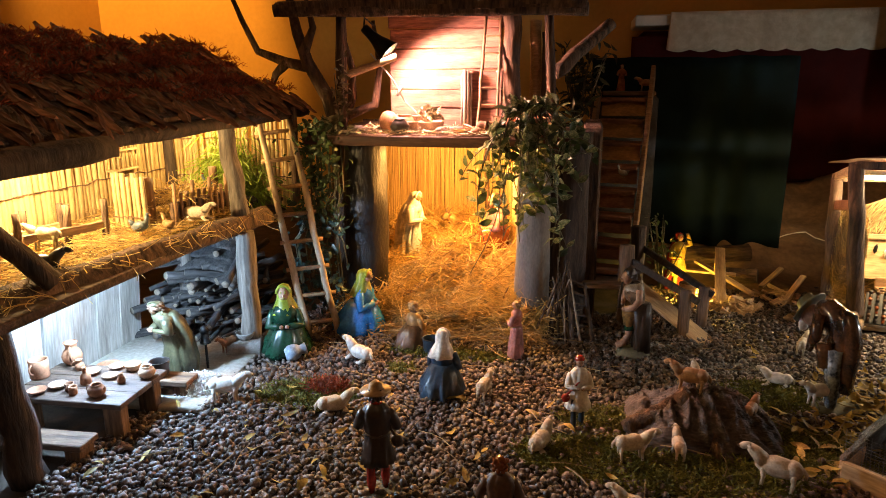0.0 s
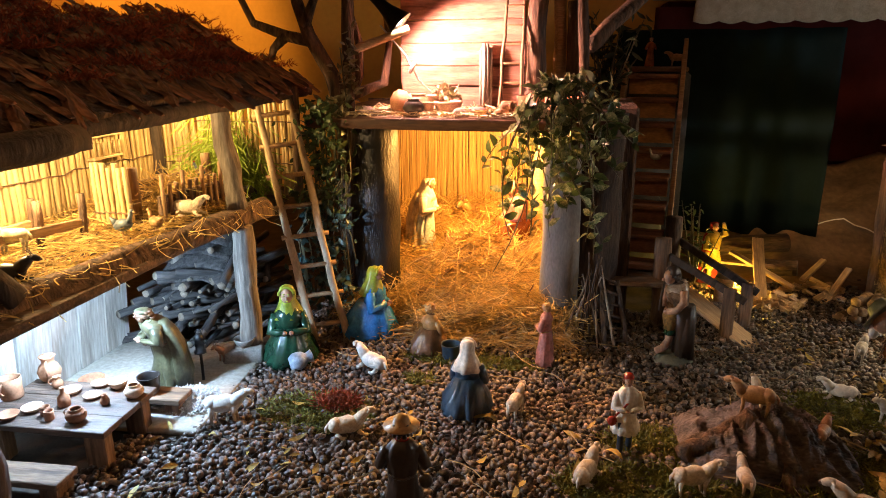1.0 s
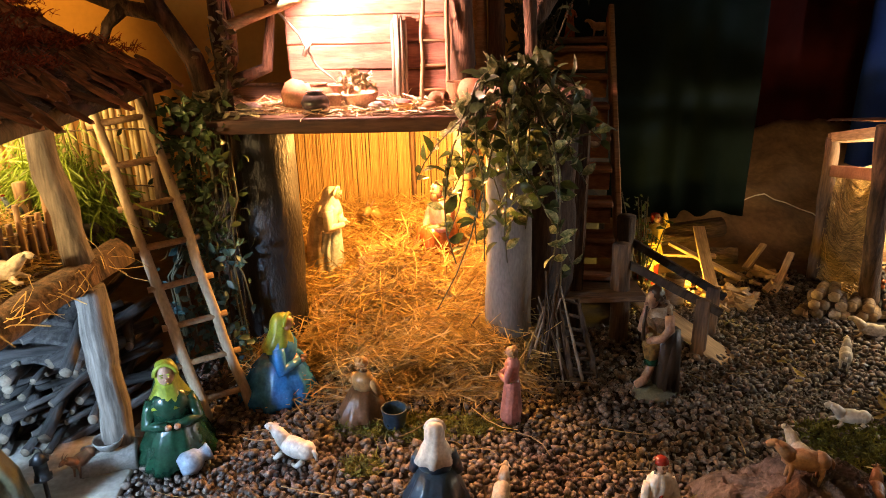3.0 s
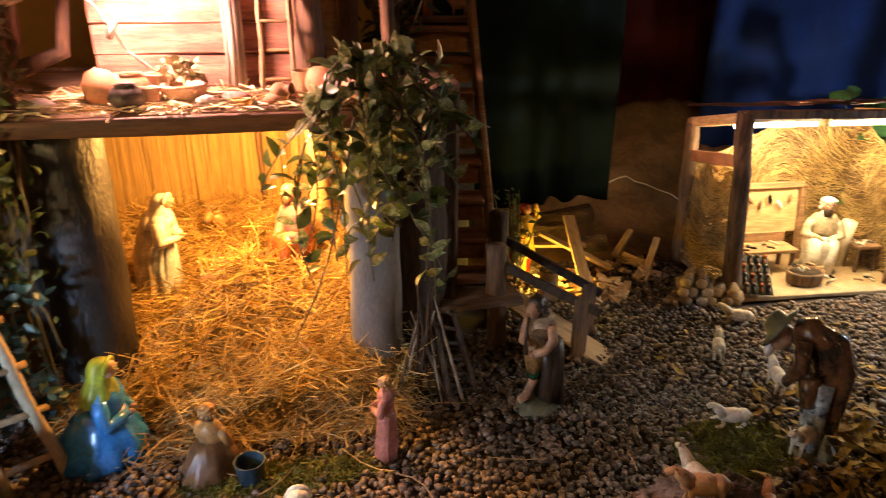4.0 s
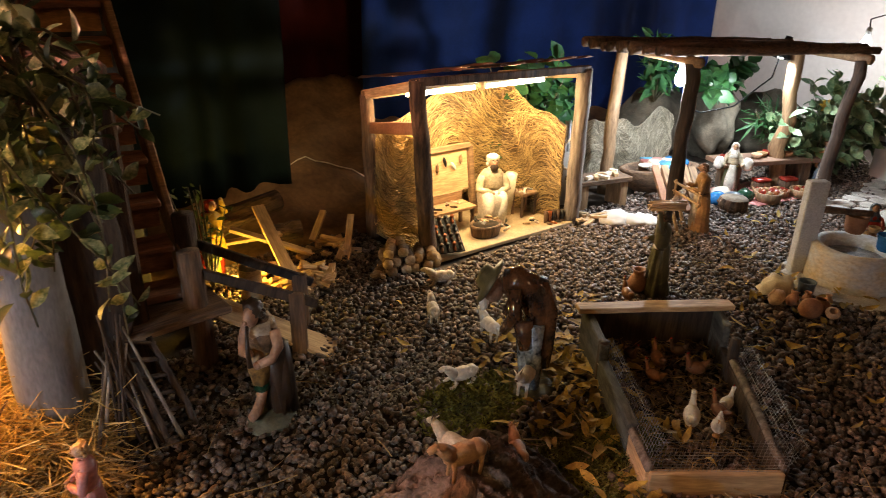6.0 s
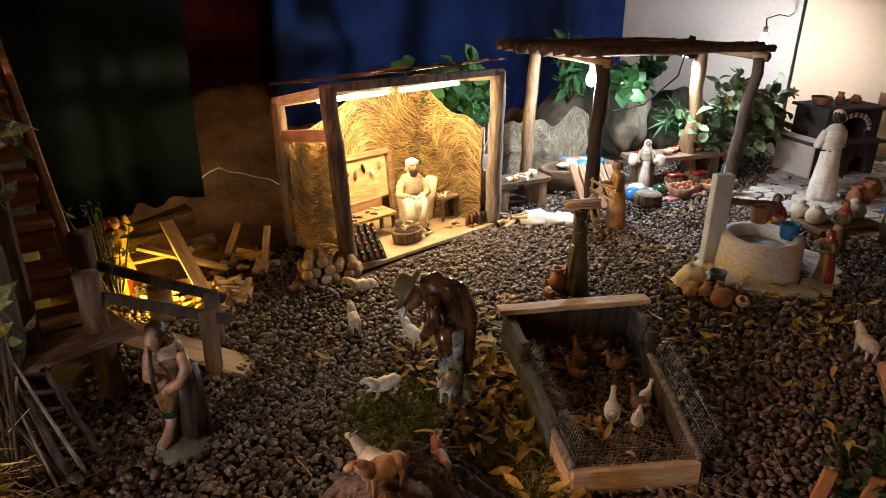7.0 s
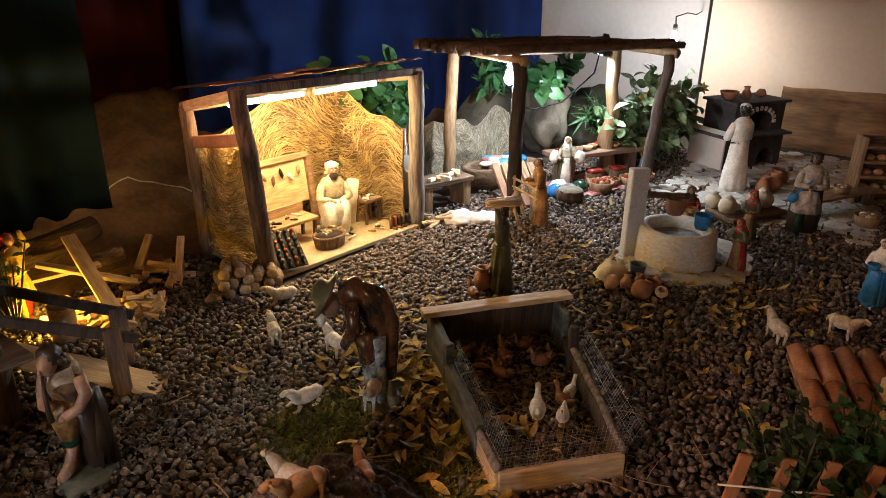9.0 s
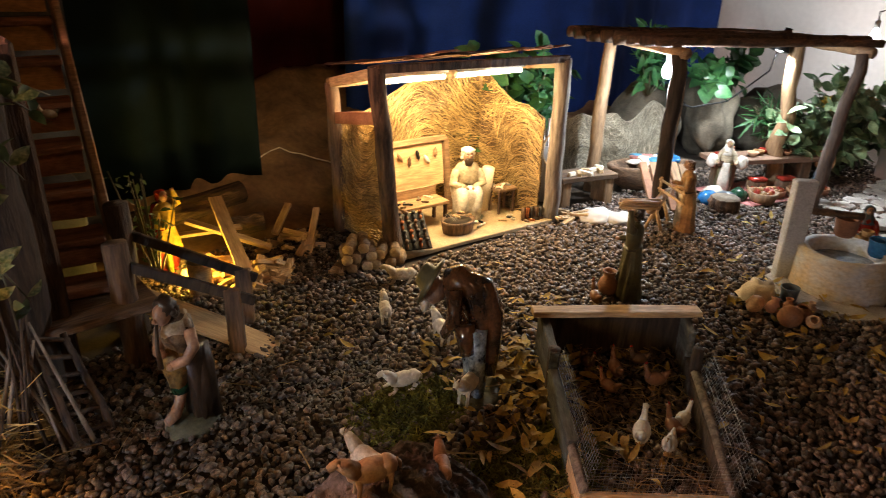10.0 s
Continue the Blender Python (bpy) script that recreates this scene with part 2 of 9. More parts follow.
def tube(bm, pts, radii, seg=8, mi=0, rough=0.0, cap=True, seed=0.0):
    """A round bar through points, its surface uneven by rough."""
    k = len(bm.faces)
    pts = [Vector(p) for p in pts]
    if not isinstance(radii, (list, tuple)):
        radii = [radii] * len(pts)
    rings, ref = [], None
    for i, p in enumerate(pts):
        d = (pts[min(i + 1, len(pts) - 1)] - pts[max(i - 1, 0)]).normalized()
        if ref is None:
            ref = Vector((1, 0, 0)) if abs(d.x) < 0.8 else Vector((0, 1, 0))
        u = (ref - d * ref.dot(d)).normalized()
        ref, w = u, d.cross(u)
        ring = []
        for j in range(seg):
            a = 2 * math.pi * j / seg
            r = radii[i]
            if rough:
                r *= 1 + rough * noise.noise(Vector((math.cos(a) * 1.7 + seed, math.sin(a) * 1.7, i * 0.45 + seed * 3)))
            ring.append(bm.verts.new(p + (u * math.cos(a) + w * math.sin(a)) * r))
        rings.append(ring)
    for a, b in zip(rings, rings[1:]):
        for j in range(seg):
            bm.faces.new((a[j], a[(j + 1) % seg], b[(j + 1) % seg], b[j]))
    if cap:
        bm.faces.new(list(reversed(rings[0])))
        bm.faces.new(rings[-1])
    mark(bm, k, mi)


def log(bm, a, b, r0, r1=None, n=9, seg=12, rough=0.25, wob=0.1, mi=0, seed=0.0):
    a, b = Vector(a), Vector(b)
    r1 = r0 if r1 is None else r1
    pts = [a.lerp(b, i / n) + Vector((noise.noise(Vector((seed, i * 0.5, 1))), noise.noise(Vector((seed, i * 0.5, 7))), 0)) * wob * r0 * (0 < i < n) for i in range(n + 1)]
    tube(bm, pts, [r0 + (r1 - r0) * i / n for i in range(n + 1)], seg, mi, rough, True, seed)


def ball(bm, c, r, mi=0, sub=2, rot=(0, 0, 0), rough=0.0, freq=3.0):
    k = len(bm.faces)
    r = r if isinstance(r, (list, tuple)) else (r, r, r)
    res = bmesh.ops.create_icosphere(bm, subdivisions=sub, radius=1.0)
    m = pose(*c, *rot) @ Matrix.Diagonal((*r, 1))
    off = Vector(c) * 40
    for v in res["verts"]:
        s = 1 + rough * noise.noise(v.co * freq + off) if rough else 1
        v.co = m @ (v.co * s)
    mark(bm, k, mi)


def lathe(bm, prof, c=(0, 0, 0), seg=16, mi=0, squash=(1, 1), fold=0.0, folds=7, phase=0.0, shift=None, m=None, twist=0.0):
    """A turned form from (radius, height) pairs; fold: cloth folds that grow downwards."""
    k = len(bm.faces)
    rings = []
    h0, h1 = prof[0][1], prof[-1][1]
    for r, z in prof:
        low = 1 - (z - h0) / (h1 - h0 + 1e-9)
        ring = []
        for j in range(seg):
            a = 2 * math.pi * j / seg
            if fold:
                w = noise.noise(Vector((math.cos(a) * 2.4 + phase * 3.1, math.sin(a) * 2.4, z * 1.6 / (h1 - h0 + 1e-9))))
                w2 = noise.noise(Vector((math.cos(a) * 5.5, math.sin(a) * 5.5 + phase, z * 2.4 / (h1 - h0 + 1e-9))))
                q = r * (1 + fold * (0.5 + 0.9 * low) * ((0.5 - 2.4 * abs(w)) * 1.5 + (0.4 - 1.6 * abs(w2))))
            else:
                q = r
            sx, sy = shift(z) if shift else (0, 0)
            p = Vector((c[0] + sx + q * math.cos(a) * squash[0], c[1] + sy + q * math.sin(a) * squash[1], c[2] + z))
            ring.append(bm.verts.new(m @ p if m else p))
        rings.append(ring)
    for a, b in zip(rings, rings[1:]):
        for j in range(seg):
            bm.faces.new((a[j], a[(j + 1) % seg], b[(j + 1) % seg], b[j]))
    bm.faces.new(list(reversed(rings[0])))
    bm.faces.new(rings[-1])
    mark(bm, k, mi)


def board(l, w, h, bevel=0.0015, wave=0.0, seed=0.0, n=8):
    """A sawn board along x, with slightly uneven edges."""
    bm = B()
    bmesh.ops.create_cube(bm, size=1.0)
    es = [e for e in bm.edges if abs(e.verts[0].co.x - e.verts[1].co.x) > 0.5]
    bmesh.ops.subdivide_edges(bm, edges=es, cuts=n)
    for v in bm.verts:
        s = v.co.copy()
        k = noise.noise(Vector((s.x * 3 + seed, s.y * 2, s.z + seed)))
        v.co = Vector((s.x * l, s.y * (w + wave * k), s.z * (h + wave * 0.3 * k)))
    if bevel:
        bmesh.ops.bevel(bm, geom=[e for e in bm.edges if len(e.link_faces) == 2 and e.calc_face_angle(0) > 0.9], offset=bevel, segments=1, affect="EDGES")
    return bm


def sheet(nx, ny, fn, thick=0.0):
    """A grid of nx by ny cells through fn(u, v)."""
    v = [tuple(fn(i / nx, j / ny)) for j in range(ny + 1) for i in range(nx + 1)]
    f = [(j * (nx + 1) + i, j * (nx + 1) + i + 1, (j + 1) * (nx + 1) + i + 1, (j + 1) * (nx + 1) + i) for j in range(ny) for i in range(nx)]
    return v, f


def thicken(ob, t):
    md = ob.modifiers.new("thickness", "SOLIDIFY")
    md.thickness, md.offset = t, 0
    return ob


def stuff(name, vf, material, label, category, smooth=True):
    return tagged(part(name, vf, material, smooth=smooth), label, category, kind="stuff")


def strands(rng, base, direction, length, width, droop=0.4, seg=3, flat=0.35):
    """Many thin bent ribbons with a ridge: arrays of base points and directions."""
    n = len(base)
    d = direction / (np.linalg.norm(direction, axis=1, keepdims=True) + 1e-9)
    side = np.cross(d, rng.normal(size=(n, 3)))
    side /= np.linalg.norm(side, axis=1, keepdims=True) + 1e-9
    bend = rng.normal(size=(n, 3)) * droop
    bend[:, 2] *= flat
    L = np.broadcast_to(np.asarray(length), (n,))[:, None]
    W = np.broadcast_to(np.asarray(width), (n,))[:, None]
    rows = []
    for i in range(seg + 1):
        t = i / seg
        p = base + d * L * t + bend * L * (t - 0.5) ** 2
        up = np.cross(d, side) * W * 0.5
        rows += [p - side * W * 0.5, p + up * 0.7, p + side * W * 0.5]
    v = np.stack(rows, 1).reshape(-1, 3)
    f = []
    k = 3 * (seg + 1)
    cell = []
    for i in range(seg):
        cell += [(3 * i, 3 * i + 1, 3 * i + 4, 3 * i + 3), (3 * i + 1, 3 * i + 2, 3 * i + 5, 3 * i + 4)]
    f = (np.array(cell)[None] + (np.arange(n) * k)[:, None, None]).reshape(-1, 4)
    return v, f


def flow_strands(g, fn, n, face, wide, high, field, steps, ds, width, lift):
    """Long fibres that follow a swirling field over the sheet fn(u, v)."""
    rows = np.zeros((n, steps + 1, 3))
    for i in range(n):
        u, v = g.uniform(0, 1), g.uniform(0.0, 1.0) ** 0.9
        off, jit, back, curl = g.uniform(0.15, 1.0) * lift, g.normal() * 0.27, g.choice((-1, 1)), g.normal() * 0.08
        for j in range(steps + 1):
            rows[i, j] = Vector(fn(min(max(u, 0), 1), min(max(v, 0), 1.01))) + face * off * (1 + 0.35 * math.sin(j * 1.1 + jit * 9))
            a = field(u, v) + jit + curl * (j - steps / 2)
            u, v = u + back * ds * math.cos(a) / wide, v + back * ds * math.sin(a) / high
    tan = np.gradient(rows, axis=1)
    tan /= np.linalg.norm(tan, axis=2, keepdims=True) + 1e-9
    f0 = np.array(tuple(face.normalized()))
    side = np.cross(tan, f0[None, None])
    w = (width * g.uniform(0.35, 1.3, n))[:, None, None]
    v = np.stack((rows - side * w * 0.5, rows + f0 * w * 0.45, rows + side * w * 0.5), 2).reshape(-1, 3)
    k = 3 * (steps + 1)
    cell = []
    for j in range(steps):
        cell += [(3 * j, 3 * j + 1, 3 * j + 4, 3 * j + 3), (3 * j + 1, 3 * j + 2, 3 * j + 5, 3 * j + 4)]
    return v, (np.array(cell)[None] + (np.arange(n) * k)[:, None, None]).reshape(-1, 4)


def join(*vfs):
    vs, fs, k = [], [], 0
    for v, f in vfs:
        vs.append(np.asarray(v, float))
        fs.append(np.asarray(f) + k)
        k += len(v)
    return np.concatenate(vs), np.concatenate(fs)


def scatter_leaves(rng, pos, nrm, size, fold=0.25, aspect=0.42, curl=0.2):
    """Many pointed leaves, each of eight faces folded along its rib."""
    n = len(pos)
    nrm = nrm / (np.linalg.norm(nrm, axis=1, keepdims=True) + 1e-9)
    t = np.cross(nrm, rng.normal(size=(n, 3)))
    t /= np.linalg.norm(t, axis=1, keepdims=True) + 1e-9
    s = np.cross(nrm, t)
    S = np.broadcast_to(np.asarray(size), (n,))[:, None]
    prof = [(0.0, 0.0), (0.22, 0.75), (0.48, 1.0), (0.76, 0.62), (1.0, 0.0)]
    cl = curl * rng.normal(size=(n, 1))
    rows = []
    for u, w in prof:
        c = pos + t * S * u + nrm * S * cl * (u - 0.5) ** 2 * 2
        e = s * S * aspect * 0.5 * w
        h = nrm * S * fold * aspect * 0.5 * w
        rows += [c - e + h, c, c + e + h]
    v = np.stack(rows, 1).reshape(-1, 3)
    cell = []
    for i in range(4):
        cell += [(3 * i, 3 * i + 1, 3 * i + 4, 3 * i + 3), (3 * i + 1, 3 * i + 2, 3 * i + 5, 3 * i + 4)]
    f = (np.array(cell)[None] + (np.arange(n) * 15)[:, None, None]).reshape(-1, 4)
    return v, f


rng = np.random.default_rng(7)

# ---- setting: the table top of the crib, the room's walls, the cloths behind ----
def hill(x, y):
    """Height of the ground: almost level, a straw bank in the stable."""
    z = 0.006 * noise.noise(Vector((x * 2.2, y * 2.2, 0)))
    s = min(max((y - 0.98) / 0.55, 0), 1)
    k = min(max((x + 0.40) / 0.1, 0), 1) * min(max((0.40 - x) / 0.1, 0), 1)
    return z + 0.145 * k * s * s * (3 - 2 * s) + 0.06 * k * min(max((y - 1.5) / 0.3, 0), 1)


ground = tagged(part("ground", sheet(150, 90, lambda u, v: (-2.6 + 7.4 * u, -2.2 + 5.2 * v, hill(-2.6 + 7.4 * u, -2.2 + 5.2 * v) - 0.004)), SOIL), "dark brown earth under the gravel", "ground", kind="structure")


def wall(name, label, a, b, z0, z1, material, t=0.1):
    a, b = Vector((*a, 0)), Vector((*b, 0))
    bm = B()
    box(bm, (0, 0, (z0 + z1) / 2), ((b - a).length, t, z1 - z0))
    ob = part(name, bm, material, smooth=False)
    ob.matrix_world = Matrix.Translation((a + b) / 2) @ Matrix.Rotation(math.atan2(b.y - a.y, b.x - a.x), 4, "Z")
    return tagged(ob, label, "wall", kind="structure")


wall("wall_north", "ochre painted plaster wall behind the crib", (-2.7, 3.05), (4.9, 3.05), -0.3, 2.6, WALLYELLOW)
wall("wall_west", "ochre painted plaster wall", (-2.65, 3.0), (-2.65, -2.25), -0.3, 2.6, WALLYELLOW)
wall("wall_south", "plain cream wall behind the visitor", (-2.6, -2.25), (4.8, -2.25), -0.3, 2.6, WALLPINK)
wall("wall_east", "cream wall beside the bread oven", (3.96, -2.2), (3.96, 1.02), -0.3, 2.6, WALLPINK)
wall("wall_niche", "grey plaster wall behind the pergola", (4.05, 1.06), (4.05, 3.0), -0.3, 2.6, WALLGREY)
bm = B()
box(bm, (1.1, 0.4, 2.66), (7.6, 5.6, 0.1))
tagged(part("ceiling", bm, WALLPINK, smooth=False), "plain cream ceiling", "ceiling", kind="structure")


def cloth(name, label, p0, p1, z0, z1, material, fold=0.015, n=60, waves=9, lean=0.0, kind="structure"):
    p0, p1 = Vector((*p0, 0)), Vector((*p1, 0))
    d = (p1 - p0).normalized()
    nn = Vector((d.y, -d.x, 0))

    def fn(u, v):
        k = fold * (math.sin(u * waves * 6.28 + 2 * math.sin(u * 9)) * (0.4 + 0.6 * (1 - v)) + 0.7 * noise.noise(Vector((u * 4, v * 3, p0.x))))
        return p0.lerp(p1, u) + nn * (k + lean * (1 - v)) + Vector((0, 0, z0 + (z1 - z0) * v + 0.01 * noise.noise(Vector((u * 6, v, 3)))))
    return tagged(thicken(part(name, sheet(n, 16, fn), material), 0.002), label, "cloth", kind=kind)


cloth("dark_green_cloth", "dark green cloth hanging behind the stairs", (0.42, 2.02), (1.20, 2.02), 0.10, 0.86, GREENCLOTH, 0.014, 60, 5, kind="")
cloth("red_altar_cloth", "dark red cloth hanging below the altar top", (0.60, 2.62), (2.05, 2.62), 0.30, 0.97, REDCLOTH, 0.01, 60, 8, kind="")
cloth("blue_cloth", "deep blue cloth hung as the night sky", (1.75, 2.35), (3.95, 2.02), -0.05, 1.9, BLUECLOTH, 0.02, 90, 8, kind="")


# rumpled brown paper that rises behind the yard
def paper(u, v):
    x, y = 0.45 + 3.6 * u, 1.66 + 0.95 * v
    return (x, y, -0.01 + 0.36 * v ** 1.3 * (0.75 + 0.5 * noise.noise(Vector((x * 2.0, 1.3, v)))) + 0.06 * min(v * 4, 1) * noise.noise(Vector((x * 5, y * 6, 2))) + 0.025 * min(v * 4, 1) * abs(noise.noise(Vector((x * 11, y * 13, 5)))))


tagged(thicken(part("brown_paper_hills", sheet(110, 34, paper), BROWNPAPER), 0.002), "crumpled brown paper rising as hills", "paper hills", kind="structure")

# altar with a lace-edged white cloth
altar = thing("altar", "white painted altar with a lace-edged linen cloth", "altar", pose(1.75, 2.95, 0))
bm = B()
box(bm, (0, -0.12, 0.50), (2.2, 0.26, 1.0), bevel=0.01)
part("body", bm, REDCLOTH, altar, "dark red fabric front", smooth=False)
bm = B()
box(bm, (0, -0.16, 1.045), (2.28, 0.36, 0.05), bevel=0.006)
part("top", bm, LINEN, altar, "white altar top", smooth=False)


def lacecloth(u, v):
    drop = 0.17 + 0.012 * abs(math.sin(u * 60))
    return (-0.98 + 2.0 * u + 0.02 * (1 - v) * (u - 0.5), -0.352 - 0.012 * math.sin(u * 25 + math.sin(u * 60)) * (1 - v), 1.078 - drop * (1 - v))


# Darker copy of LINEN: the dim light back here is put into its colour.
altar_cloth = tagged(thicken(part("altar_cloth", sheet(240, 8, lacecloth), mat("old_linen", (0.46, 0.38, 0.26), (0.36, 0.29, 0.19), 30, 0.9, 0.5, fine=300)), 0.002), "white linen altar cloth with lace hem", "cloth")
altar_cloth.matrix_world = pose(1.75, 2.95, 0)

# ---- left shelter: deck on posts, cane walls, bark roof ----
shelter = thing("shelter", "two-storey log shelter with cane walls and bark roof", "shelter", pose(0, 0, 0))
bm = B()
log(bm, (-0.645, -0.10, 0.385), (-0.528, 0.955, 0.385), 0.033, 0.027, 16, 12, 0.35, 0.4, seed=2.0)
part("front_beam", bm, BARK, shelter, "thick bark-covered beam")
bm = B()
box(bm, (-0.80, 0.52, 0.372), (0.50, 1.26, 0.02), bevel=0.003)
part("deck", bm, OLDWOOD, shelter, "dark board deck")
for nm, a, b, r0, r1, s, mt in (("lower_post", (-0.535, 0.83, 0.0), (-0.530, 0.825, 0.365), 0.029, 0.026, 3.0, GREYLOG), ("upper_post", (-0.548, 0.845, 0.40), (-0.596, 0.867, 0.70), 0.026, 0.022, 5.0, GREYLOG),
                                ("lower_post", (-0.655, 0.115, 0.0), (-0.640, 0.075, 0.375), 0.034, 0.030, 7.0, DARKLOG), ("brace", (-0.575, 0.165, 0.41), (-0.70, 0.00, 0.68), 0.020, 0.018, 9.0, DARKLOG),
                                ("rear_post", (-0.80, 0.93, 0.0), (-0.80, 0.93, 0.37), 0.022, 0.02, 11.0, GREYLOG), ("rear_post", (-0.93, 1.10, 0.40), (-0.93, 1.10, 0.86), 0.018, 0.016, 12.0, DARKLOG),
                                ("rear_post", (-0.72, 1.10, 0.40), (-0.72, 1.10, 0.80), 0.016, 0.016, 12.5, DARKLOG), ("corner_post", (-0.485, 1.09, 0.40), (-0.485, 1.10, 0.70), 0.012, 0.011, 13.0, OLDWOODZ), ("rear_post", (-0.95, 0.0, 0.0), (-0.95, 0.0, 0.86), 0.02, 0.02, 14.0, DARKLOG)):
    bm = B()
    log(bm, a, b, r0, r1, 9, 12, 0.25, 0.3, seed=s)
    part(nm, bm, mt, shelter)


def roof_point(u, v):
    """Bark roof: u along the ridge, v from the eave up."""
    y = -0.30 + 1.50 * u
    sag = 0.018 * noise.noise(Vector((y * 3, v * 2, 4)))
    return Vector((-0.475 - 0.40 * v - 0.05 * (1 - u) + 0.02 * noise.noise(Vector((y * 6, v, 1))), y, 0.672 + 0.022 * u + 0.195 * v - 0.05 * max(v - 0.85, 0) + sag))


roof_bed = thicken(part("roof_bed", sheet(40, 12, roof_point), BARK, shelter, "bark-covered roof bed"), 0.022)
bm = B()
log(bm, (-0.53, -0.30, 0.664), (-0.485, 1.19, 0.682), 0.020, 0.016, 18, 10, 0.5, 0.8, seed=4.4)
part("eave_pole", bm, DARKLOG, shelter)
bm = B()
log(bm, (-0.50, -0.30, 0.645), (-0.475, 0.235, 0.662), 0.026, 0.024, 8, 10, 0.4, 0.8, seed=4.9)
part("eave_pole", bm, DARKLOG, shelter)


def chip(seed, l, w, t):
    """A ragged strip of bark, lying along x."""
    bm = B()
    r = random.Random(seed)
    n = 6
    top = []
    for i in range(n + 1):
        u = i / n
        ww = w * (0.65 + 0.5 * r.random()) * (0.55 if i in (0, n) else 1)
        x = l * (u - 0.5) + 0.006 * r.random()
        z = 0.004 * r.random()
        top.append([bm.verts.new((x, -ww / 2, z)), bm.verts.new((x, (r.random() - .5) * w * 0.3, z + t)), bm.verts.new((x, ww / 2, z))])
    for a, b in zip(top, top[1:]):
        for j in (0, 1):
            bm.faces.new((a[j], b[j], b[j + 1], a[j + 1]))
        bm.faces.new((a[0], a[2], b[2], b[0]))
    bm.faces.new((top[0][0], top[0][1], top[0][2]))
    bm.faces.new((top[-1][2], top[-1][1], top[-1][0]))
    return bm


ROOFBARK = mat("roof_bark", (0.27, 0.115, 0.055), (0.050, 0.021, 0.012), 60, 0.75, 1.0, stretch=(0.2, 1, 1), vary=0.55, dist=0.004)
chips = [part("bark_strip", chip(s, 0.095 + 0.018 * s, 0.024, 0.006), ROOFBARK, roof_bed, smooth=False) for s in range(5)]
r = random.Random(5)
first = set(chips)
for row in range(15):
    for k in range(23):
        u, v = (k + 0.8 * r.random()) / 23, (row + 0.6 * r.random()) / 14.6
        p = roof_point(u, min(v, 1.02))
        m = Matrix.Translation(p + Vector((0, 0, 0.012 + 0.005 * r.random()))) @ Euler((radians(r.uniform(-9, 9)), radians(26 + r.uniform(-5, 5)), radians(-18 + r.uniform(-24, 22)))).to_matrix().to_4x4()
        if first:
            c = first.pop()
            c.matrix_local = m
        else:
            again(chips[r.randrange(5)], m, roof_bed)
# dried red moss tufts on the roof
pts, dirs = [], []
for k in range(170):
    u, v = r.random(), 0.1 + 0.88 * r.random() ** 0.7
    p = roof_point(u, v) + Vector((0, 0, 0.022))
    n = r.randrange(25, 70)
    for i in range(n):
        q = Vector((r.gauss(0, 0.014), r.gauss(0, 0.026), 0))
        pts.append(p + q)
        dirs.append(Vector((r.gauss(0, 0.7), r.gauss(0, 0.7), 0.35 + 0.5 * r.random())))
stuff("roof_moss", strands(rng, np.array(pts), np.array(dirs), rng.uniform(0.012, 0.032, len(pts)), 0.0022, 0.9), REDMOSS, "dried reddish moss tufts on the bark roof", "moss")


def cane_mesh(l, r0):
    bm = B()
    pts, rad = [], []
    for i in range(9):
        z = l * i / 8
        pts.append((0, 0, z))
        rad.append(r0 * (1.14 if i in (2, 5) else 1))
    tube(bm, pts, rad, 6)
    return bm


def cane_wall(parent, a, b, z0, z1, r0, wires=(0.25, 0.7), seed=0):
    rr = random.Random(seed)
    a, b = Vector(a), Vector(b)
    n = int((b - a).length / (r0 * 2.05))
    c = None
    bm = B()
    box(bm, (0, 0, z0 + 0.02), ((b - a).length, r0, 0.01))
    parent = part("cane_wall", bm, OLDWOOD, parent, m=Matrix())
    parent.data.transform(Matrix.Translation((a + b) / 2) @ Matrix.Rotation(math.atan2(b.y - a.y, b.x - a.x), 4, "Z"))
    for i in range(n):
        p = a.lerp(b, (i + 0.5) / n)
        m = pose(p.x + rr.gauss(0, 0.0012), p.y + rr.gauss(0, 0.0012), z0, rr.gauss(0, 0.6), rr.gauss(0, 0.6), rr.uniform(0, 360)) @ Matrix.Diagonal((rr.uniform(0.85, 1.1), rr.uniform(0.85, 1.1), rr.uniform(0.95, 1.04), 1))
        if c is None:
            c = part("cane", cane_mesh(z1 - z0, r0), CANE, parent, m=m)
        else:
            again(c, m, parent)
    d = (b - a).normalized()
    nn = Vector((-d.y, d.x, 0)) * (r0 + 0.002)
    for w in wires:
        bm = B()
        tube(bm, [a.lerp(b, k / 14) + nn * (-1 if (a - b).cross(Vector((0, 0, 1))).dot(nn) > 0 else 1) + Vector((0, 0, z0 + (z1 - z0) * w + rr.gauss(0, 0.002))) for k in range(15)], 0.0018, 5)
        part("binding_wire", bm, OLDWOOD, parent)


cane_wall(shelter, (-0.97, -0.10, 0), (-0.97, 0.60, 0), 0.385, 0.70, 0.0085, (0.38, 0.8), 1)
cane_wall(shelter, (-0.97, 0.60, 0), (-0.95, 1.10, 0), 0.385, 0.78, 0.0075, (0.30, 0.8), 2)
cane_wall(shelter, (-0.95, 1.125, 0), (-0.50, 1.125, 0), 0.385, 0.69, 0.0062, (0.3, 0.7), 3)
cane_wall(shelter, (-0.81, 0.655, 0), (-0.71, 0.655, 0), 0.385, 0.545, 0.0062, (0.3,), 4)

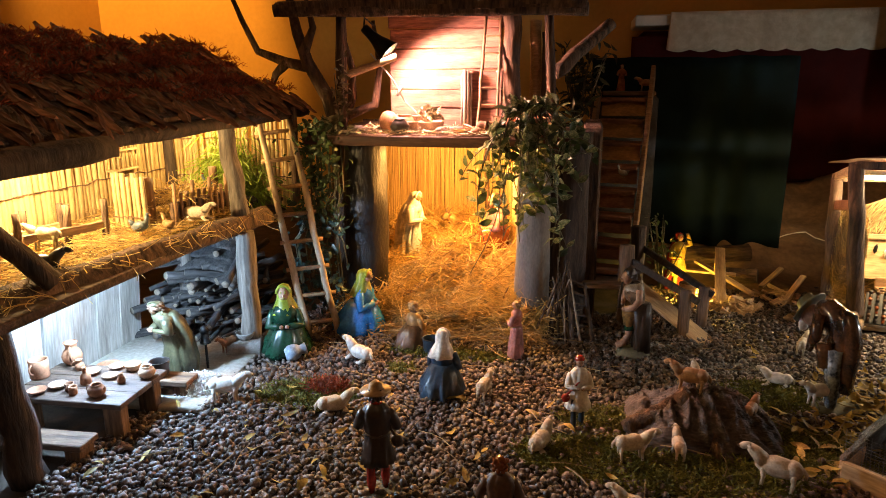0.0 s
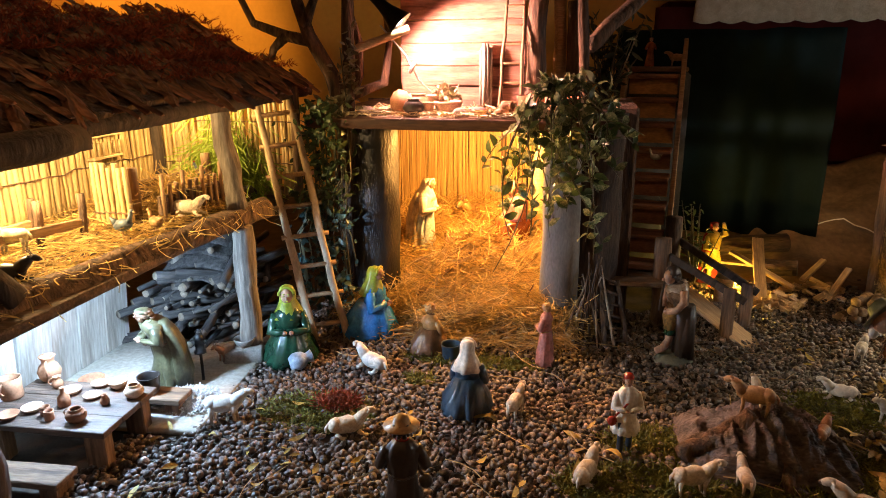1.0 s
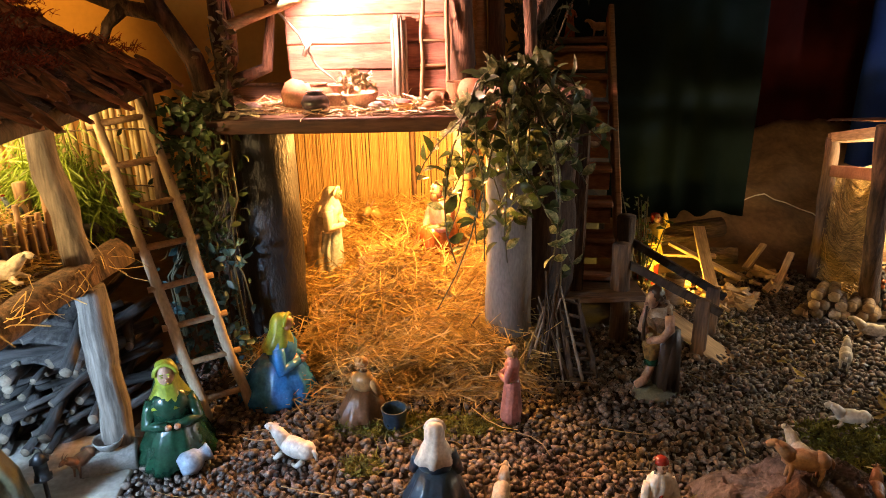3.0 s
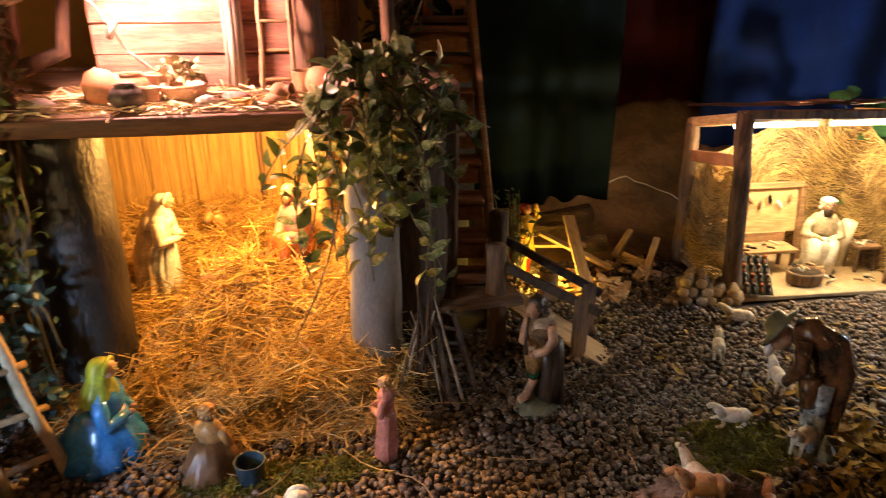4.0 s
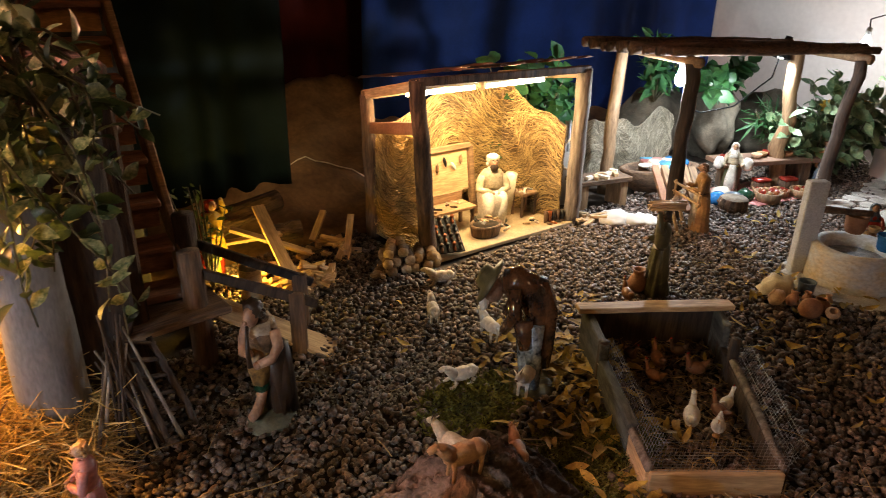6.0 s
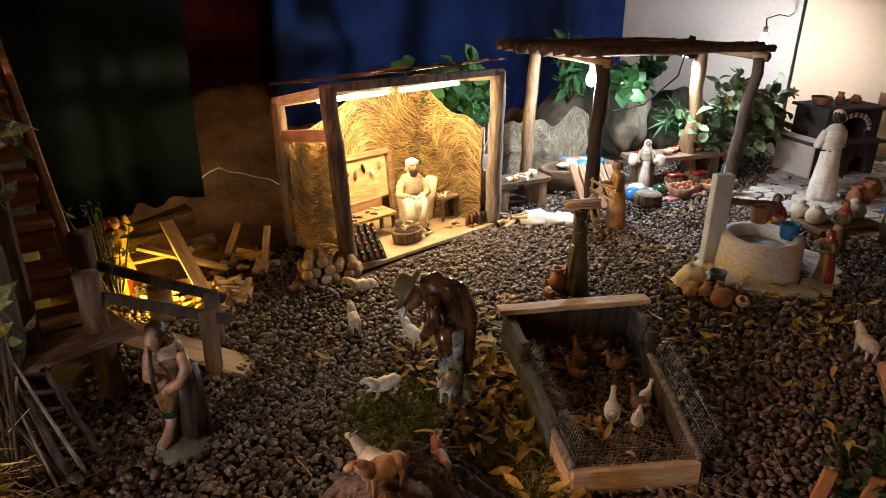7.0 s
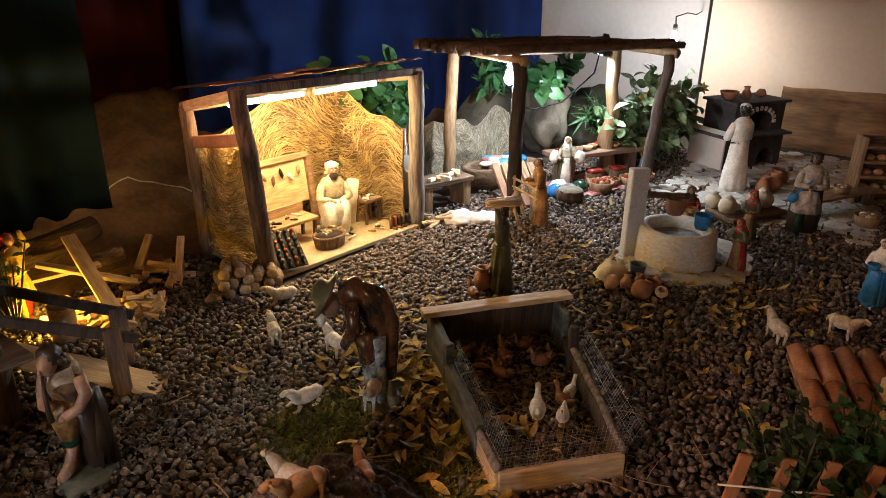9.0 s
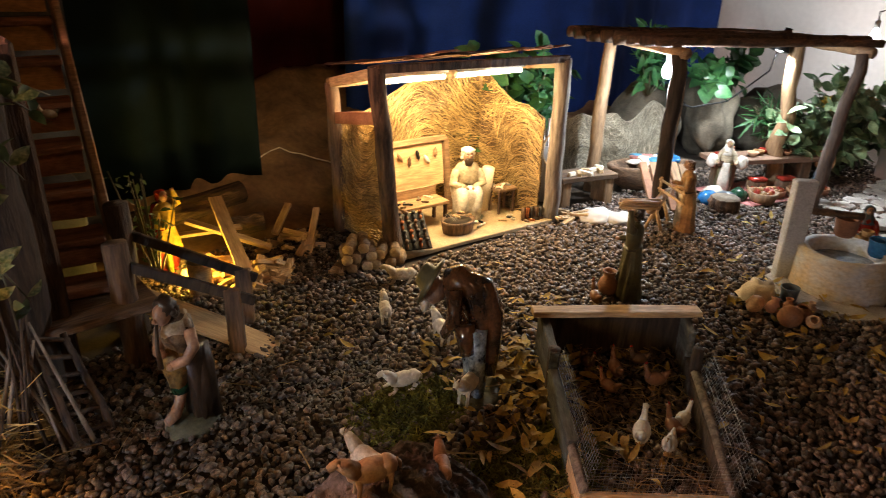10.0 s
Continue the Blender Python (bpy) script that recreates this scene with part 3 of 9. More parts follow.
# big weathered boards leaning behind the table
rr = random.Random(3)
bw = None
for i in range(9):
    m = pose(-0.93, 0.02 + 0.098 * i, 0.0, 0, 6 + rr.uniform(-1, 1), 90 + rr.uniform(-1, 1))
    bm = board(0.40, 0.094, 0.012, 0.002, 0.004, i)
    bmesh.ops.transform(bm, matrix=pose(0, 0, 0.20, 0, -90, 0) @ pose(0, 0, 0, 90, 0, 0), verts=bm.verts)
    part("leaning_board", bm, GREYBOARD, shelter, m=m, smooth=False)

# ---- stable in the middle ----
stable = thing("stable", "open stable of logs with reed walls and upper loft", "stable", pose(0, 0, 0))
bm = B()
log(bm, (-0.302, 1.222, -0.02), (-0.296, 1.222, 0.60), 0.074, 0.070, 14, 20, 0.16, 0.05, seed=21)
part("left_pillar", bm, mat("smooth_dark_bark", (0.026, 0.020, 0.018), (0.007, 0.006, 0.005), 30, 0.5, 0.9, stretch=(1, 1, 0.35), dist=0.006), stable, "thick smooth-barked trunk")
bm = B()
log(bm, (0.262, 1.19, -0.02), (0.258, 1.19, 0.60), 0.055, 0.052, 12, 18, 0.08, 0.05, seed=22)
part("right_pillar", bm, PALELOG, stable, "pale grey debarked trunk")
bm = B()
log(bm, (0.35, 1.27, -0.02), (0.36, 1.27, 0.62), 0.075, 0.07, 12, 18, 0.2, 0.1, seed=23)
part("rear_pillar", bm, DARKLOG, stable)
bm = board(0.86, 0.66, 0.034, 0.003, 0.02, 2.0, 20)
part("loft_floor", bm, OLDWOOD, stable, "dark rough loft floor slab", m=pose(-0.045, 1.46, 0.600))
bm = board(0.84, 0.018, 0.030, 0.002, 0.012, 5.0, 20)
part("front_edge", bm, mat("dark_red_board", (0.115, 0.050, 0.028), (0.045, 0.020, 0.012), 40, 0.7, 0.6, stretch=(0.15, 1, 1), dist=0.004), stable, m=pose(-0.045, 1.122, 0.598))
# back and side walls

def reed_screen(a, b, z0, z1, n, r0, g):
    a, b = np.array(a), np.array(b)
    t = (np.arange(n) + 0.5) / n
    base = a[None] + (b - a)[None] * t[:, None]
    base = np.column_stack((base, np.full(n, z0))) + g.normal(size=(n, 3)) * (0.0008, 0.0008, 0.004)
    vs, fs = [], []
    ang = np.arange(6) * math.pi / 3
    for lvl in range(4):
        z = z0 + (z1 - z0) * lvl / 3
        ctr = base.copy()
        ctr[:, 2] = z
        ctr[:, :2] += g.normal(size=(n, 2)) * 0.0009
        rad = (r0 * g.uniform(0.8, 1.15, n))[:, None]
        ring = np.stack([ctr[:, None, 0] + rad * np.cos(ang), ctr[:, None, 1] + rad * np.sin(ang), np.repeat(ctr[:, 2:3], 6, 1)], 2)
        vs.append(ring)
    v = np.stack(vs, 1).reshape(-1, 3)
    cell = [(l * 6 + j, l * 6 + (j + 1) % 6, (l + 1) * 6 + (j + 1) % 6, (l + 1) * 6 + j) for l in range(3) for j in range(6)]
    f = (np.array(cell)[None] + (np.arange(n) * 24)[:, None, None]).reshape(-1, 4)
    return v, f


o = part("reed_screen", join(reed_screen((-0.48, 1.80), (0.03, 1.80), 0.05, 0.59, 120, 0.0026, rng), reed_screen((0.035, 1.79), (0.36, 1.66), 0.05, 0.59, 70, 0.0026, rng), reed_screen((-0.40, 1.30), (-0.48, 1.80), 0.05, 0.59, 110, 0.0026, rng)), REED, stable, "golden reed screen")
o["kind"] = "stuff"
for k, (p, s) in enumerate((((-0.22, 1.822, 0.33), (0.56, 0.012, 0.58)), ((0.20, 1.76, 0.33), (0.40, 0.012, 0.58)))):
    bm = B()
    box(bm, p, s, (0, 0, -21 if k else 0))
    part("rear_board", bm, OLDWOODZ, stable, smooth=False)
for a, b, w in (((-0.375, 1.24), (-0.49, 1.83), 0.58), ((0.385, 1.25), (0.385, 1.75), 0.58)):
    a, b = Vector((*a, 0)), Vector((*b, 0))
    bm = B()
    box(bm, (0, 0, 0.30), ((b - a).length, 0.014, w))
    part("side_wall", bm, OLDWOODZ, stable, smooth=False, m=Matrix.Translation((a + b) / 2) @ Matrix.Rotation(math.atan2((b - a).y, (b - a).x), 4, "Z"))
bm = B()
log(bm, (0.030, 1.785, 0.12), (0.022, 1.785, 0.60), 0.008, 0.007, 8, 8, 0.2, 0.4, seed=5)
part("rear_pole", bm, OLDWOODZ, stable)
bm = B()
log(bm, (0.175, 1.62, 0.10), (0.168, 1.62, 0.60), 0.026, 0.024, 8, 10, 0.2, 0.3, seed=6)
part("inner_post", bm, PALEWOOD, stable)
# loft: plank wall, posts and roof
rr = random.Random(9)
z = 0.622
for i in range(6):
    h = rr.uniform(0.058, 0.072)
    part("loft_plank", board(0.385 + rr.uniform(-0.01, 0.01), 0.016, h, 0.003, 0.008, i * 2.1, 14), mat("pink_grey_plank", (0.36, 0.18, 0.125), (0.15, 0.07, 0.05), 50, 0.8, 0.8, stretch=(0.15, 1, 1), dist=0.005) if i == 0 else bpy.data.materials["pink_grey_plank"], stable, m=pose(-0.065, 1.41 + rr.gauss(0, 0.003), z + h / 2, 0, rr.gauss(0, 0.6), 0), smooth=False)
    z += h + 0.001
for nm, a, b, r0, mt, s in (("loft_post", (-0.352, 1.165, 0.615), (-0.338, 1.165, 0.98), 0.018, BARK, 1), ("loft_post", (0.165, 1.38, 0.615), (0.158, 1.38, 0.98), 0.030, OLDWOODZ, 2), ("loft_post", (0.225, 1.62, 0.615), (0.218, 1.62, 0.98), 0.020, PALEWOOD, 3),
                            ("loft_post", (0.27, 1.60, 0.615), (0.262, 1.60, 0.94), 0.022, OLDWOODZ, 4), ("loft_post", (0.315, 1.20, 0.56), (0.285, 1.19, 1.0), 0.014, BARK, 6), ("brace", (-0.345, 1.17, 0.79), (-0.185, 1.23, 0.85), 0.012, PALEWOOD, 7), ("brace", (0.31, 1.25, 0.80), (0.47, 1.45, 0.95), 0.022, BARK, 8)):
    bm = B()
    log(bm, a, b, r0, r0 * 0.92, 8, 10, 0.25, 0.3, seed=s * 3.3)
    part(nm, bm, mt, stable)
bm = board(0.90, 0.36, 0.030, 0.004, 0.03, 7.0, 22)
part("loft_roof", bm, BARK, stable, "rough bark roof slab", m=pose(-0.055, 1.25, 1.000, 4, 0.6, 0))
bm = B()
log(bm, (-0.52, 1.09, 0.985), (0.40, 1.09, 0.965), 0.020, 0.017, 16, 10, 0.45, 0.5, seed=31)
part("roof_beam", bm, BARK, stable)

# ---- stairs behind the hanging plant ----
REDSTEP = mat("rust_brown_step", (0.33, 0.150, 0.075), (0.13, 0.055, 0.03), 30, 0.75, 0.7, stretch=(0.3, 1, 1), vary=0.25, dist=0.004)
stairs = thing("stairs", "steep wooden stairs with side boards", "stairs", pose(0, 0, 0))
S0, S1 = Vector((0.475, 1.36, 0.16)), Vector((0.545, 1.86, 0.70))
for i in range(8):
    p = S0.lerp(S1, i / 7)
    part("tread", board(0.17, 0.085, 0.014, 0.003, 0.009, i * 1.3), REDSTEP, stairs, m=pose(p.x, p.y, p.z, 0, 0, -10), smooth=False)
    if i < 7:
        q = S0.lerp(S1, (i + 0.5) / 7)
        part("riser", board(0.165, 0.008, 0.062, 0.001, 0.006, i * 1.7), REDSTEP, stairs, m=pose(q.x + 0.005, q.y + 0.035, q.z + 0.008, 0, 0, -10), smooth=False)
ang = math.degrees(math.atan2(0.54, 0.505))
for dx, top in ((0.098, 1.14), (-0.095, 1.0)):
    a = S0 + Vector((dx, -0.02, -0.04))
    b = S0 + (S1 - S0) * top + Vector((dx, 0, 0.03))
    bm = B()
    box(bm, (0, 0, 0), (0.016, (b - a).length, 0.075), bevel=0.003)
    mid = (a + b) / 2
    d = b - a
    part("side_board", bm, WOOD, stairs, smooth=False, m=Matrix.Translation(mid) @ Matrix.Rotation(-math.atan2(d.x, d.y), 4, "Z") @ Matrix.Rotation(math.atan2(d.z, math.hypot(d.x, d.y)), 4, "X"))
part("landing", board(0.20, 0.16, 0.016, 0.003, 0.006, 3.0), OLDWOOD, stairs, m=pose(0.565, 1.97, 0.722), smooth=False)
bm = B()
box(bm, (0.50, 1.76, 0.14), (0.18, 0.22, 0.30), bevel=0.01)
part("core", bm, DARKSTONE, stairs, "dark masonry core")
bm = B()
box(bm, (0.55, 2.02, 0.36), (0.26, 0.20, 0.70), bevel=0.01)
part("core", bm, DARKSTONE, stairs)
bm = B()
log(bm, (0.56, 1.275, -0.01), (0.555, 1.285, 0.262), 0.026, 0.024, 8, 10, 0.15, 0.1, seed=3)
part("newel_post", bm, OLDWOODZ, stairs)
bm = B()
log(bm, (0.60, 1.40, -0.01), (0.595, 1.40, 0.30), 0.024, 0.024, 8, 10, 0.15, 0.1, seed=4)
part("newel_post", bm, DARKLOG, stairs)
part("bottom_platform", board(0.22, 0.20, 0.016, 0.003, 0.006, 9.0), OLDWOOD, stairs, m=pose(0.50, 1.33, 0.135), smooth=False)
# rough stone wall between stairs and plant
bm = B()
box(bm, (0.43, 1.44, 0.32), (0.06, 0.34, 0.64), bevel=0.008)
part("side_wall", bm, BARK, stairs, "rough bark-brown side wall", smooth=False)

# ramp with two rails
ramp = thing("ramp", "plank ramp with dark wooden handrails", "ramp", pose(0, 0, 0))
a, b = Vector((0.58, 1.33, 0.125)), Vector((0.795, 1.165, 0.0))
d = b - a
R = Matrix.Translation((a + b) / 2) @ Matrix.Rotation(math.atan2(d.y, d.x), 4, "Z") @ Matrix.Rotation(-math.atan2(d.z, math.hypot(d.x, d.y)), 4, "Y")
part("ramp_board", board(d.length + 0.05, 0.085, 0.010, 0.002, 0.006, 1.0), PALEWOOD, ramp, m=R, smooth=False)
for p, q, nm in (((0.728, 1.172, -0.01), (0.728, 1.180, 0.158), "rail_post"), ((0.80, 1.285, -0.01), (0.795, 1.29, 0.140), "rail_post")):
    bm = B()
    p, q = Vector(p), Vector(q)
    box(bm, (0, 0, (p.z + q.z) / 2), (0.034, 0.016, q.z - p.z), bevel=0.003)
    part(nm, bm, OLDWOODZ, ramp, smooth=False, m=pose(p.x, p.y, 0, 0, 0, -38))
for p, q in (((0.565, 1.275, 0.215), (0.765, 1.15, 0.128)), ((0.60, 1.40, 0.235), (0.825, 1.27, 0.115))):
    p, q = Vector(p), Vector(q)
    d = q - p
    part("handrail", board(d.length, 0.010, 0.022, 0.002, 0.002, 4.0), DARKLOG, ramp, smooth=False, m=Matrix.Translation((p + q) / 2) @ Matrix.Rotation(math.atan2(d.y, d.x), 4, "Z") @ Matrix.Rotation(-math.atan2(d.z, math.hypot(d.x, d.y)), 4, "Y"))

# ---- cobbler's shed ----
shed = thing("workshop_shed", "open wooden workshop with coir-lined walls and tube light", "shed", pose(0, 0, 0))
FL, FR, BL, BR = Vector((1.290, 1.395, 0)), Vector((1.862, 1.325, 0)), Vector((1.285, 1.66, 0)), Vector((1.82, 1.63, 0))
for p, top, r0, mt, s in ((FL, (1.212, 1.358, 0.53), 0.026, BARK, 1), (FR, (1.832, 1.300, 0.515), 0.026, GREYLOG, 2), (BL, (1.258, 1.645, 0.447), 0.022, OLDWOODZ, 3), (BR, (1.80, 1.62, 0.462), 0.022, WOODZ, 4)):
    bm = B()
    log(bm, p - Vector((0, 0, 0.01)), top, r0, r0 * 0.85, 10, 12, 0.22, 0.3, seed=s * 5.1)
    part("post", bm, mt, shed)
part("shed_floor", board(0.60, 0.36, 0.012, 0.002, 0.006, 2.0, 16), mat("sandy_board", (0.52, 0.40, 0.24), (0.38, 0.28, 0.16), 20, 0.85, 0.3), shed, "pale sandy board floor", m=pose(1.575, 1.505, 0.010, 0, 0, -5), smooth=False)
for a, b, w, mt in (((1.205, 1.345, 0.527), (1.84, 1.29, 0.517), 0.014, BARK), ((1.245, 1.645, 0.447), (1.81, 1.62, 0.457), 0.018, WOOD), ((1.212, 1.35, 0.518), (1.258, 1.655, 0.447), 0.018, PALEWOOD), ((1.835, 1.29, 0.505), (1.80, 1.63, 0.462), 0.018, WOOD), ((1.235, 1.372, 0.40), (1.266, 1.645, 0.350), 0.022, CLAY)):
    a, b = Vector(a), Vector(b)
    d = b - a
    part("beam", board(d.length, 0.016, w * 1.5, 0.002, 0.005, a.x * 7), mt, shed, smooth=False, m=Matrix.Translation((a + b) / 2) @ Matrix.Rotation(math.atan2(d.y, d.x), 4, "Z") @ Matrix.Rotation(-math.atan2(d.z, math.hypot(d.x, d.y)), 4, "Y"))
rr = random.Random(4)
for i in range(9):
    u = (i + 0.5) / 9
    part("roof_slab", chip(40 + i, 0.37, 0.105, 0.006), ROOFBARK, shed, smooth=False, m=Matrix.Translation((1.235 + 0.59 * u, 1.485 - 0.04 * u, 0.522 - 0.004 * u + rr.uniform(0, 0.004))) @ Euler((radians(-10.5), 0, 0)).to_matrix().to_4x4() @ Euler((0, radians(rr.uniform(-1, 1)), radians(90 + rr.uniform(-3, 3)))).to_matrix().to_4x4())
# coir walls: a backing sheet with a relief of loose fibres in swirls
def coir(u0, p0, p1, h0, h1):
    def fn(u, v):
        x = p0[0] + (p1[0] - p0[0]) * u
        y = p0[1] + (p1[1] - p0[1]) * u
        h = h0 + (h1 - h0) * (0.5 - 0.5 * math.cos(min(u * 1.6, 1) * 3.14)) - 0.03 * max(u - 0.75, 0) * 4
        return (x, y + 0.006 * noise.noise(Vector((u * 9, v * 7, u0))), 0.012 + h * v)
    return fn


for k, (p0, p1, h0, h1) in enumerate((((1.275, 1.648), (1.80, 1.605), 0.325, 0.430), ((1.282, 1.42), (1.275, 1.640), 0.33, 0.34), ((1.798, 1.605), (1.83, 1.35), 0.425, 0.35))):
    fn = coir(k, p0, p1, h0, h1)
    if k != 1:
        thicken(part("coir_panel", sheet(30, 20, fn), FIBREBACK, shed, "tan coir fibre panel"), 0.006)
    wide = math.dist(p0, p1)
    face = (Vector((-0.08, -1, 0)), Vector((1, 0, 0)), Vector((-1, -0.1, 0)))[k]
    o = part("coir_fibre", flow_strands(np.random.default_rng(60 + k), fn, (1800, 1300, 900)[k], face, wide, 0.38, lambda u, v, q=k * 2.7: 0.25 + 1.15 * math.sin(5.6 * u + 1.4 * v + q - 0.8) * (0.35 + 0.65 * v) + 0.7 * noise.noise(Vector((u * 3.1 + q, v * 2.6, 8))), 9, 0.014, 0.0028, 0.009 if k != 1 else 0.014), FIBRE, shed)
    o["kind"] = "stuff"
# two tube lights under the roof
tube_lamp = thing("tube_lamp", "lit warm fluorescent batten under the shed roof", "lamp", pose(1.52, 1.44, 0.482, 0, 0, -5))
for sx in (-0.14, 0.14):
    bm = B()
    box(bm, (sx, 0, 0.008), (0.25, 0.026, 0.014), bevel=0.002)
    bat = part("batten", bm, WHITEMETAL, tube_lamp)
    bm = B()
    tube(bm, [(sx - 0.118, 0, -0.008), (sx + 0.118, 0, -0.008)], 0.0075, 10)
    part("glowing_tube", bm, TUBE, bat, "glowing warm white tube")
bm = B()
tube(bm, [(0, -0.012, 0.0), (0, 0.012, 0.0)], 0.016, 12)
part("clamp", bm, PALEWOOD, tube_lamp)

# ---- pergola at the far side ----
pergola = thing("pergola", "pergola of crooked poles with a driftwood roof", "pergola", pose(0, 0, 0))
for p, q, r0, mt, s in (((2.225, 1.45, 0), (2.26, 1.46, 0.545), 0.026, WOODZ, 1), ((2.16, 1.125, 0), (2.135, 1.115, 0.53), 0.026, DARKLOG, 2), ((2.83, 1.06, 0), (2.85, 1.085, 0.535), 0.030, WOODZ, 3), ((2.70, 0.855, 0), (2.735, 0.83, 0.525), 0.022, DARKLOG, 4), ((2.31, 1.19, 0), (2.17, 1.12, 0.50), 0.014, WOODZ, 5)):
    bm = B()
    log(bm, p, q, r0, r0 * 0.85, 10, 10, 0.25, 0.6, seed=s * 7.7)
    part("post", bm, mt, pergola)
rr = random.Random(12)
for i in range(9):
    u = i / 8
    a = Vector((2.08, 1.16 + 0.36 * u, 0.555)) + Vector((rr.uniform(-.03, .03), 0, rr.uniform(0, .012)))
    b = Vector((2.80, 0.82 + 0.36 * u, 0.550)) + Vector((rr.uniform(-.05, .12), 0, rr.uniform(0, .015)))
    bm = B()
    log(bm, a, b, rr.uniform(0.013, 0.02), rr.uniform(0.009, 0.016), 14, 9, 0.45, 1.2, seed=i * 3.1)
    part("roof_pole", bm, BARK if i % 3 else OLDWOOD, pergola)
for a, b in (((2.12, 1.08, 0.535), (2.28, 1.52, 0.54)), ((2.74, 0.80, 0.53), (2.87, 1.12, 0.535))):
    bm = B()
    log(bm, a, b, 0.016, 0.014, 8, 9, 0.3, 0.6, seed=a[0])
    part("cross_beam", bm, WOOD, pergola)

# ---- the well ----
well = thing("well", "round plastered well with a tall white upright", "well", pose(0, 0, 0))
bm = B()
C = Vector((2.09, 0.53, 0))
rings = []
for r_, z_ in ((0.118, 0.0), (0.114, 0.06), (0.112, 0.108), (0.102, 0.116), (0.085, 0.112), (0.082, 0.05), (0.0, 0.045)):
    rings.append([bm.verts.new((C.x + r_ * math.cos(a) * (1 + 0.03 * noise.noise(Vector((a, z_ * 9, 1)))), C.y + r_ * math.sin(a), z_)) for a in [k * math.tau / 28 for k in range(28)]])
for a, b in zip(rings, rings[1:]):
    for j in range(28):
        bm.faces.new((a[j], a[(j + 1) % 28], b[(j + 1) % 28], b[j]))
part("well_wall", bm, mat("washed_plaster", (0.60, 0.66, 0.72), (0.62, 0.47, 0.28), 9, 0.85, 0.6, stretch=(1, 1, 1.6), fine=90, dist=0.004), well, "cream and blue washed plaster ring")
bm = B()
lathe(bm, [(0.083, 0.075), (0.083, 0.079)], C, 24)
part("water", bm, mat("foil_water", (0.55, 0.58, 0.60), (0.30, 0.32, 0.34), 40, 0.12, 0.8, dist=0.006), well, "glittering plastic film water")
bm = B()
box(bm, (2.035, 0.645, 0.135), (0.056, 0.030, 0.29), (0, 0, -40), bevel=0.003)
part("upright", bm, mat("white_wash", (0.70, 0.70, 0.70), (0.56, 0.57, 0.58), 14, 0.8, 0.3), well, "whitewashed upright", smooth=False)
bm = B()
log(bm, (2.05, 0.63, 0.20), (2.15, 0.53, 0.19), 0.010, 0.009, 5, 8, 0.2, 0.3)
part("arm", bm, OLDWOOD, well)

# ---- bread oven ----
oven = thing("bread_oven", "dark stone bread oven with arched openings", "oven", pose(3.405, 0.685, 0, 0, 0, -31) @ Matrix.Diagonal((0.76, 0.8, 0.9, 1)))
ARCH = 9


def arch_block(w, d, h, aw, ah, base=0.0):
    """A block whose front (-y) has an arched recess."""
    bm = B()
    out = [(-w / 2, base), (-w / 2, base + h), (w / 2, base + h), (w / 2, base)]
    inn = [(aw / 2, base)] + [(aw / 2 * math.cos(math.pi * k / ARCH), base + ah * 0.45 + ah * 0.55 * math.sin(math.pi * k / ARCH)) for k in range(ARCH + 1)] + [(-aw / 2, base)]
    vs = [bm.verts.new((x, -d / 2, z)) for x, z in out + inn]
    bm.faces.new(vs)
    ib = [bm.verts.new((x, d / 4, z)) for x, z in inn]
    iv = vs[4:]
    for k in range(len(iv) - 1):
        bm.faces.new((iv[k], iv[k + 1], ib[k + 1], ib[k]))
    bm.faces.new(list(reversed(ib)))
    ob_ = [bm.verts.new((x, d / 2, z)) for x, z in out]
    for k in range(3):
        bm.faces.new((vs[k], vs[k + 1], ob_[k + 1], ob_[k]))
    bm.faces.new(ob_)
    bmesh.ops.recalc_face_normals(bm, faces=bm.faces)
    return bm


for sx, w, aw in ((-0.13, 0.20, 0.10), (0.09, 0.24, 0.13)):
    part("oven_base", arch_block(w, 0.26, 0.165, aw, 0.10), DARKSTONE, oven, smooth=False, m=pose(sx, 0, 0))
part("oven_ledge", board(0.50, 0.30, 0.014, 0.003, 0.004, 1.0), DARKSTONE, oven, m=pose(-0.01, -0.01, 0.172), smooth=False)
part("oven_body", arch_block(0.38, 0.22, 0.135, 0.20, 0.10), DARKSTONE, oven, smooth=False, m=pose(0.04, 0.02, 0.180))
part("oven_top", board(0.42, 0.26, 0.014, 0.003, 0.004, 2.0), DARKSTONE, oven, m=pose(0.03, 0.01, 0.322), smooth=False)
for k in range(11):
    a = math.pi * k / 10
    bm = B()
    box(bm, (0, 0, 0), (0.016, 0.012, 0.022), bevel=0.002)
    part("arch_brick", bm, PAVING, oven, smooth=False, m=pose(0.04 + 0.113 * math.cos(a), -0.094, 0.180 + 0.045 + 0.068 * math.sin(a), 0, math.degrees(-a) + 90, 0))
# Left end in pale grey: the lamplight on this side is put into its colour.
for sx in (-0.235,):
    bm = B()
    box(bm, (sx, 0.0, 0.10), (0.014, 0.262, 0.20), bevel=0.003)
    part("end_slab", bm, WALLGREY, oven, "end slab painted pale grey as the lit side", smooth=False)

# ---- figurines: one plain painted mesh each ----
SKIN = paint("painted_skin", (0.52, 0.30, 0.19))
DARKSKIN = paint("painted_dark_skin", (0.16, 0.09, 0.055))
BROWN = paint("painted_brown", (0.15, 0.075, 0.035))
DARKBROWN = paint("painted_dark_brown", (0.05, 0.03, 0.018))
WHITE = paint("painted_white", (0.76, 0.72, 0.65), c2=(0.60, 0.55, 0.47))
IVORY = paint("painted_ivory", (0.62, 0.52, 0.36))
BLUE = paint("painted_blue", (0.05, 0.24, 0.54), 0.22, 0.0, (0.02, 0.13, 0.34))
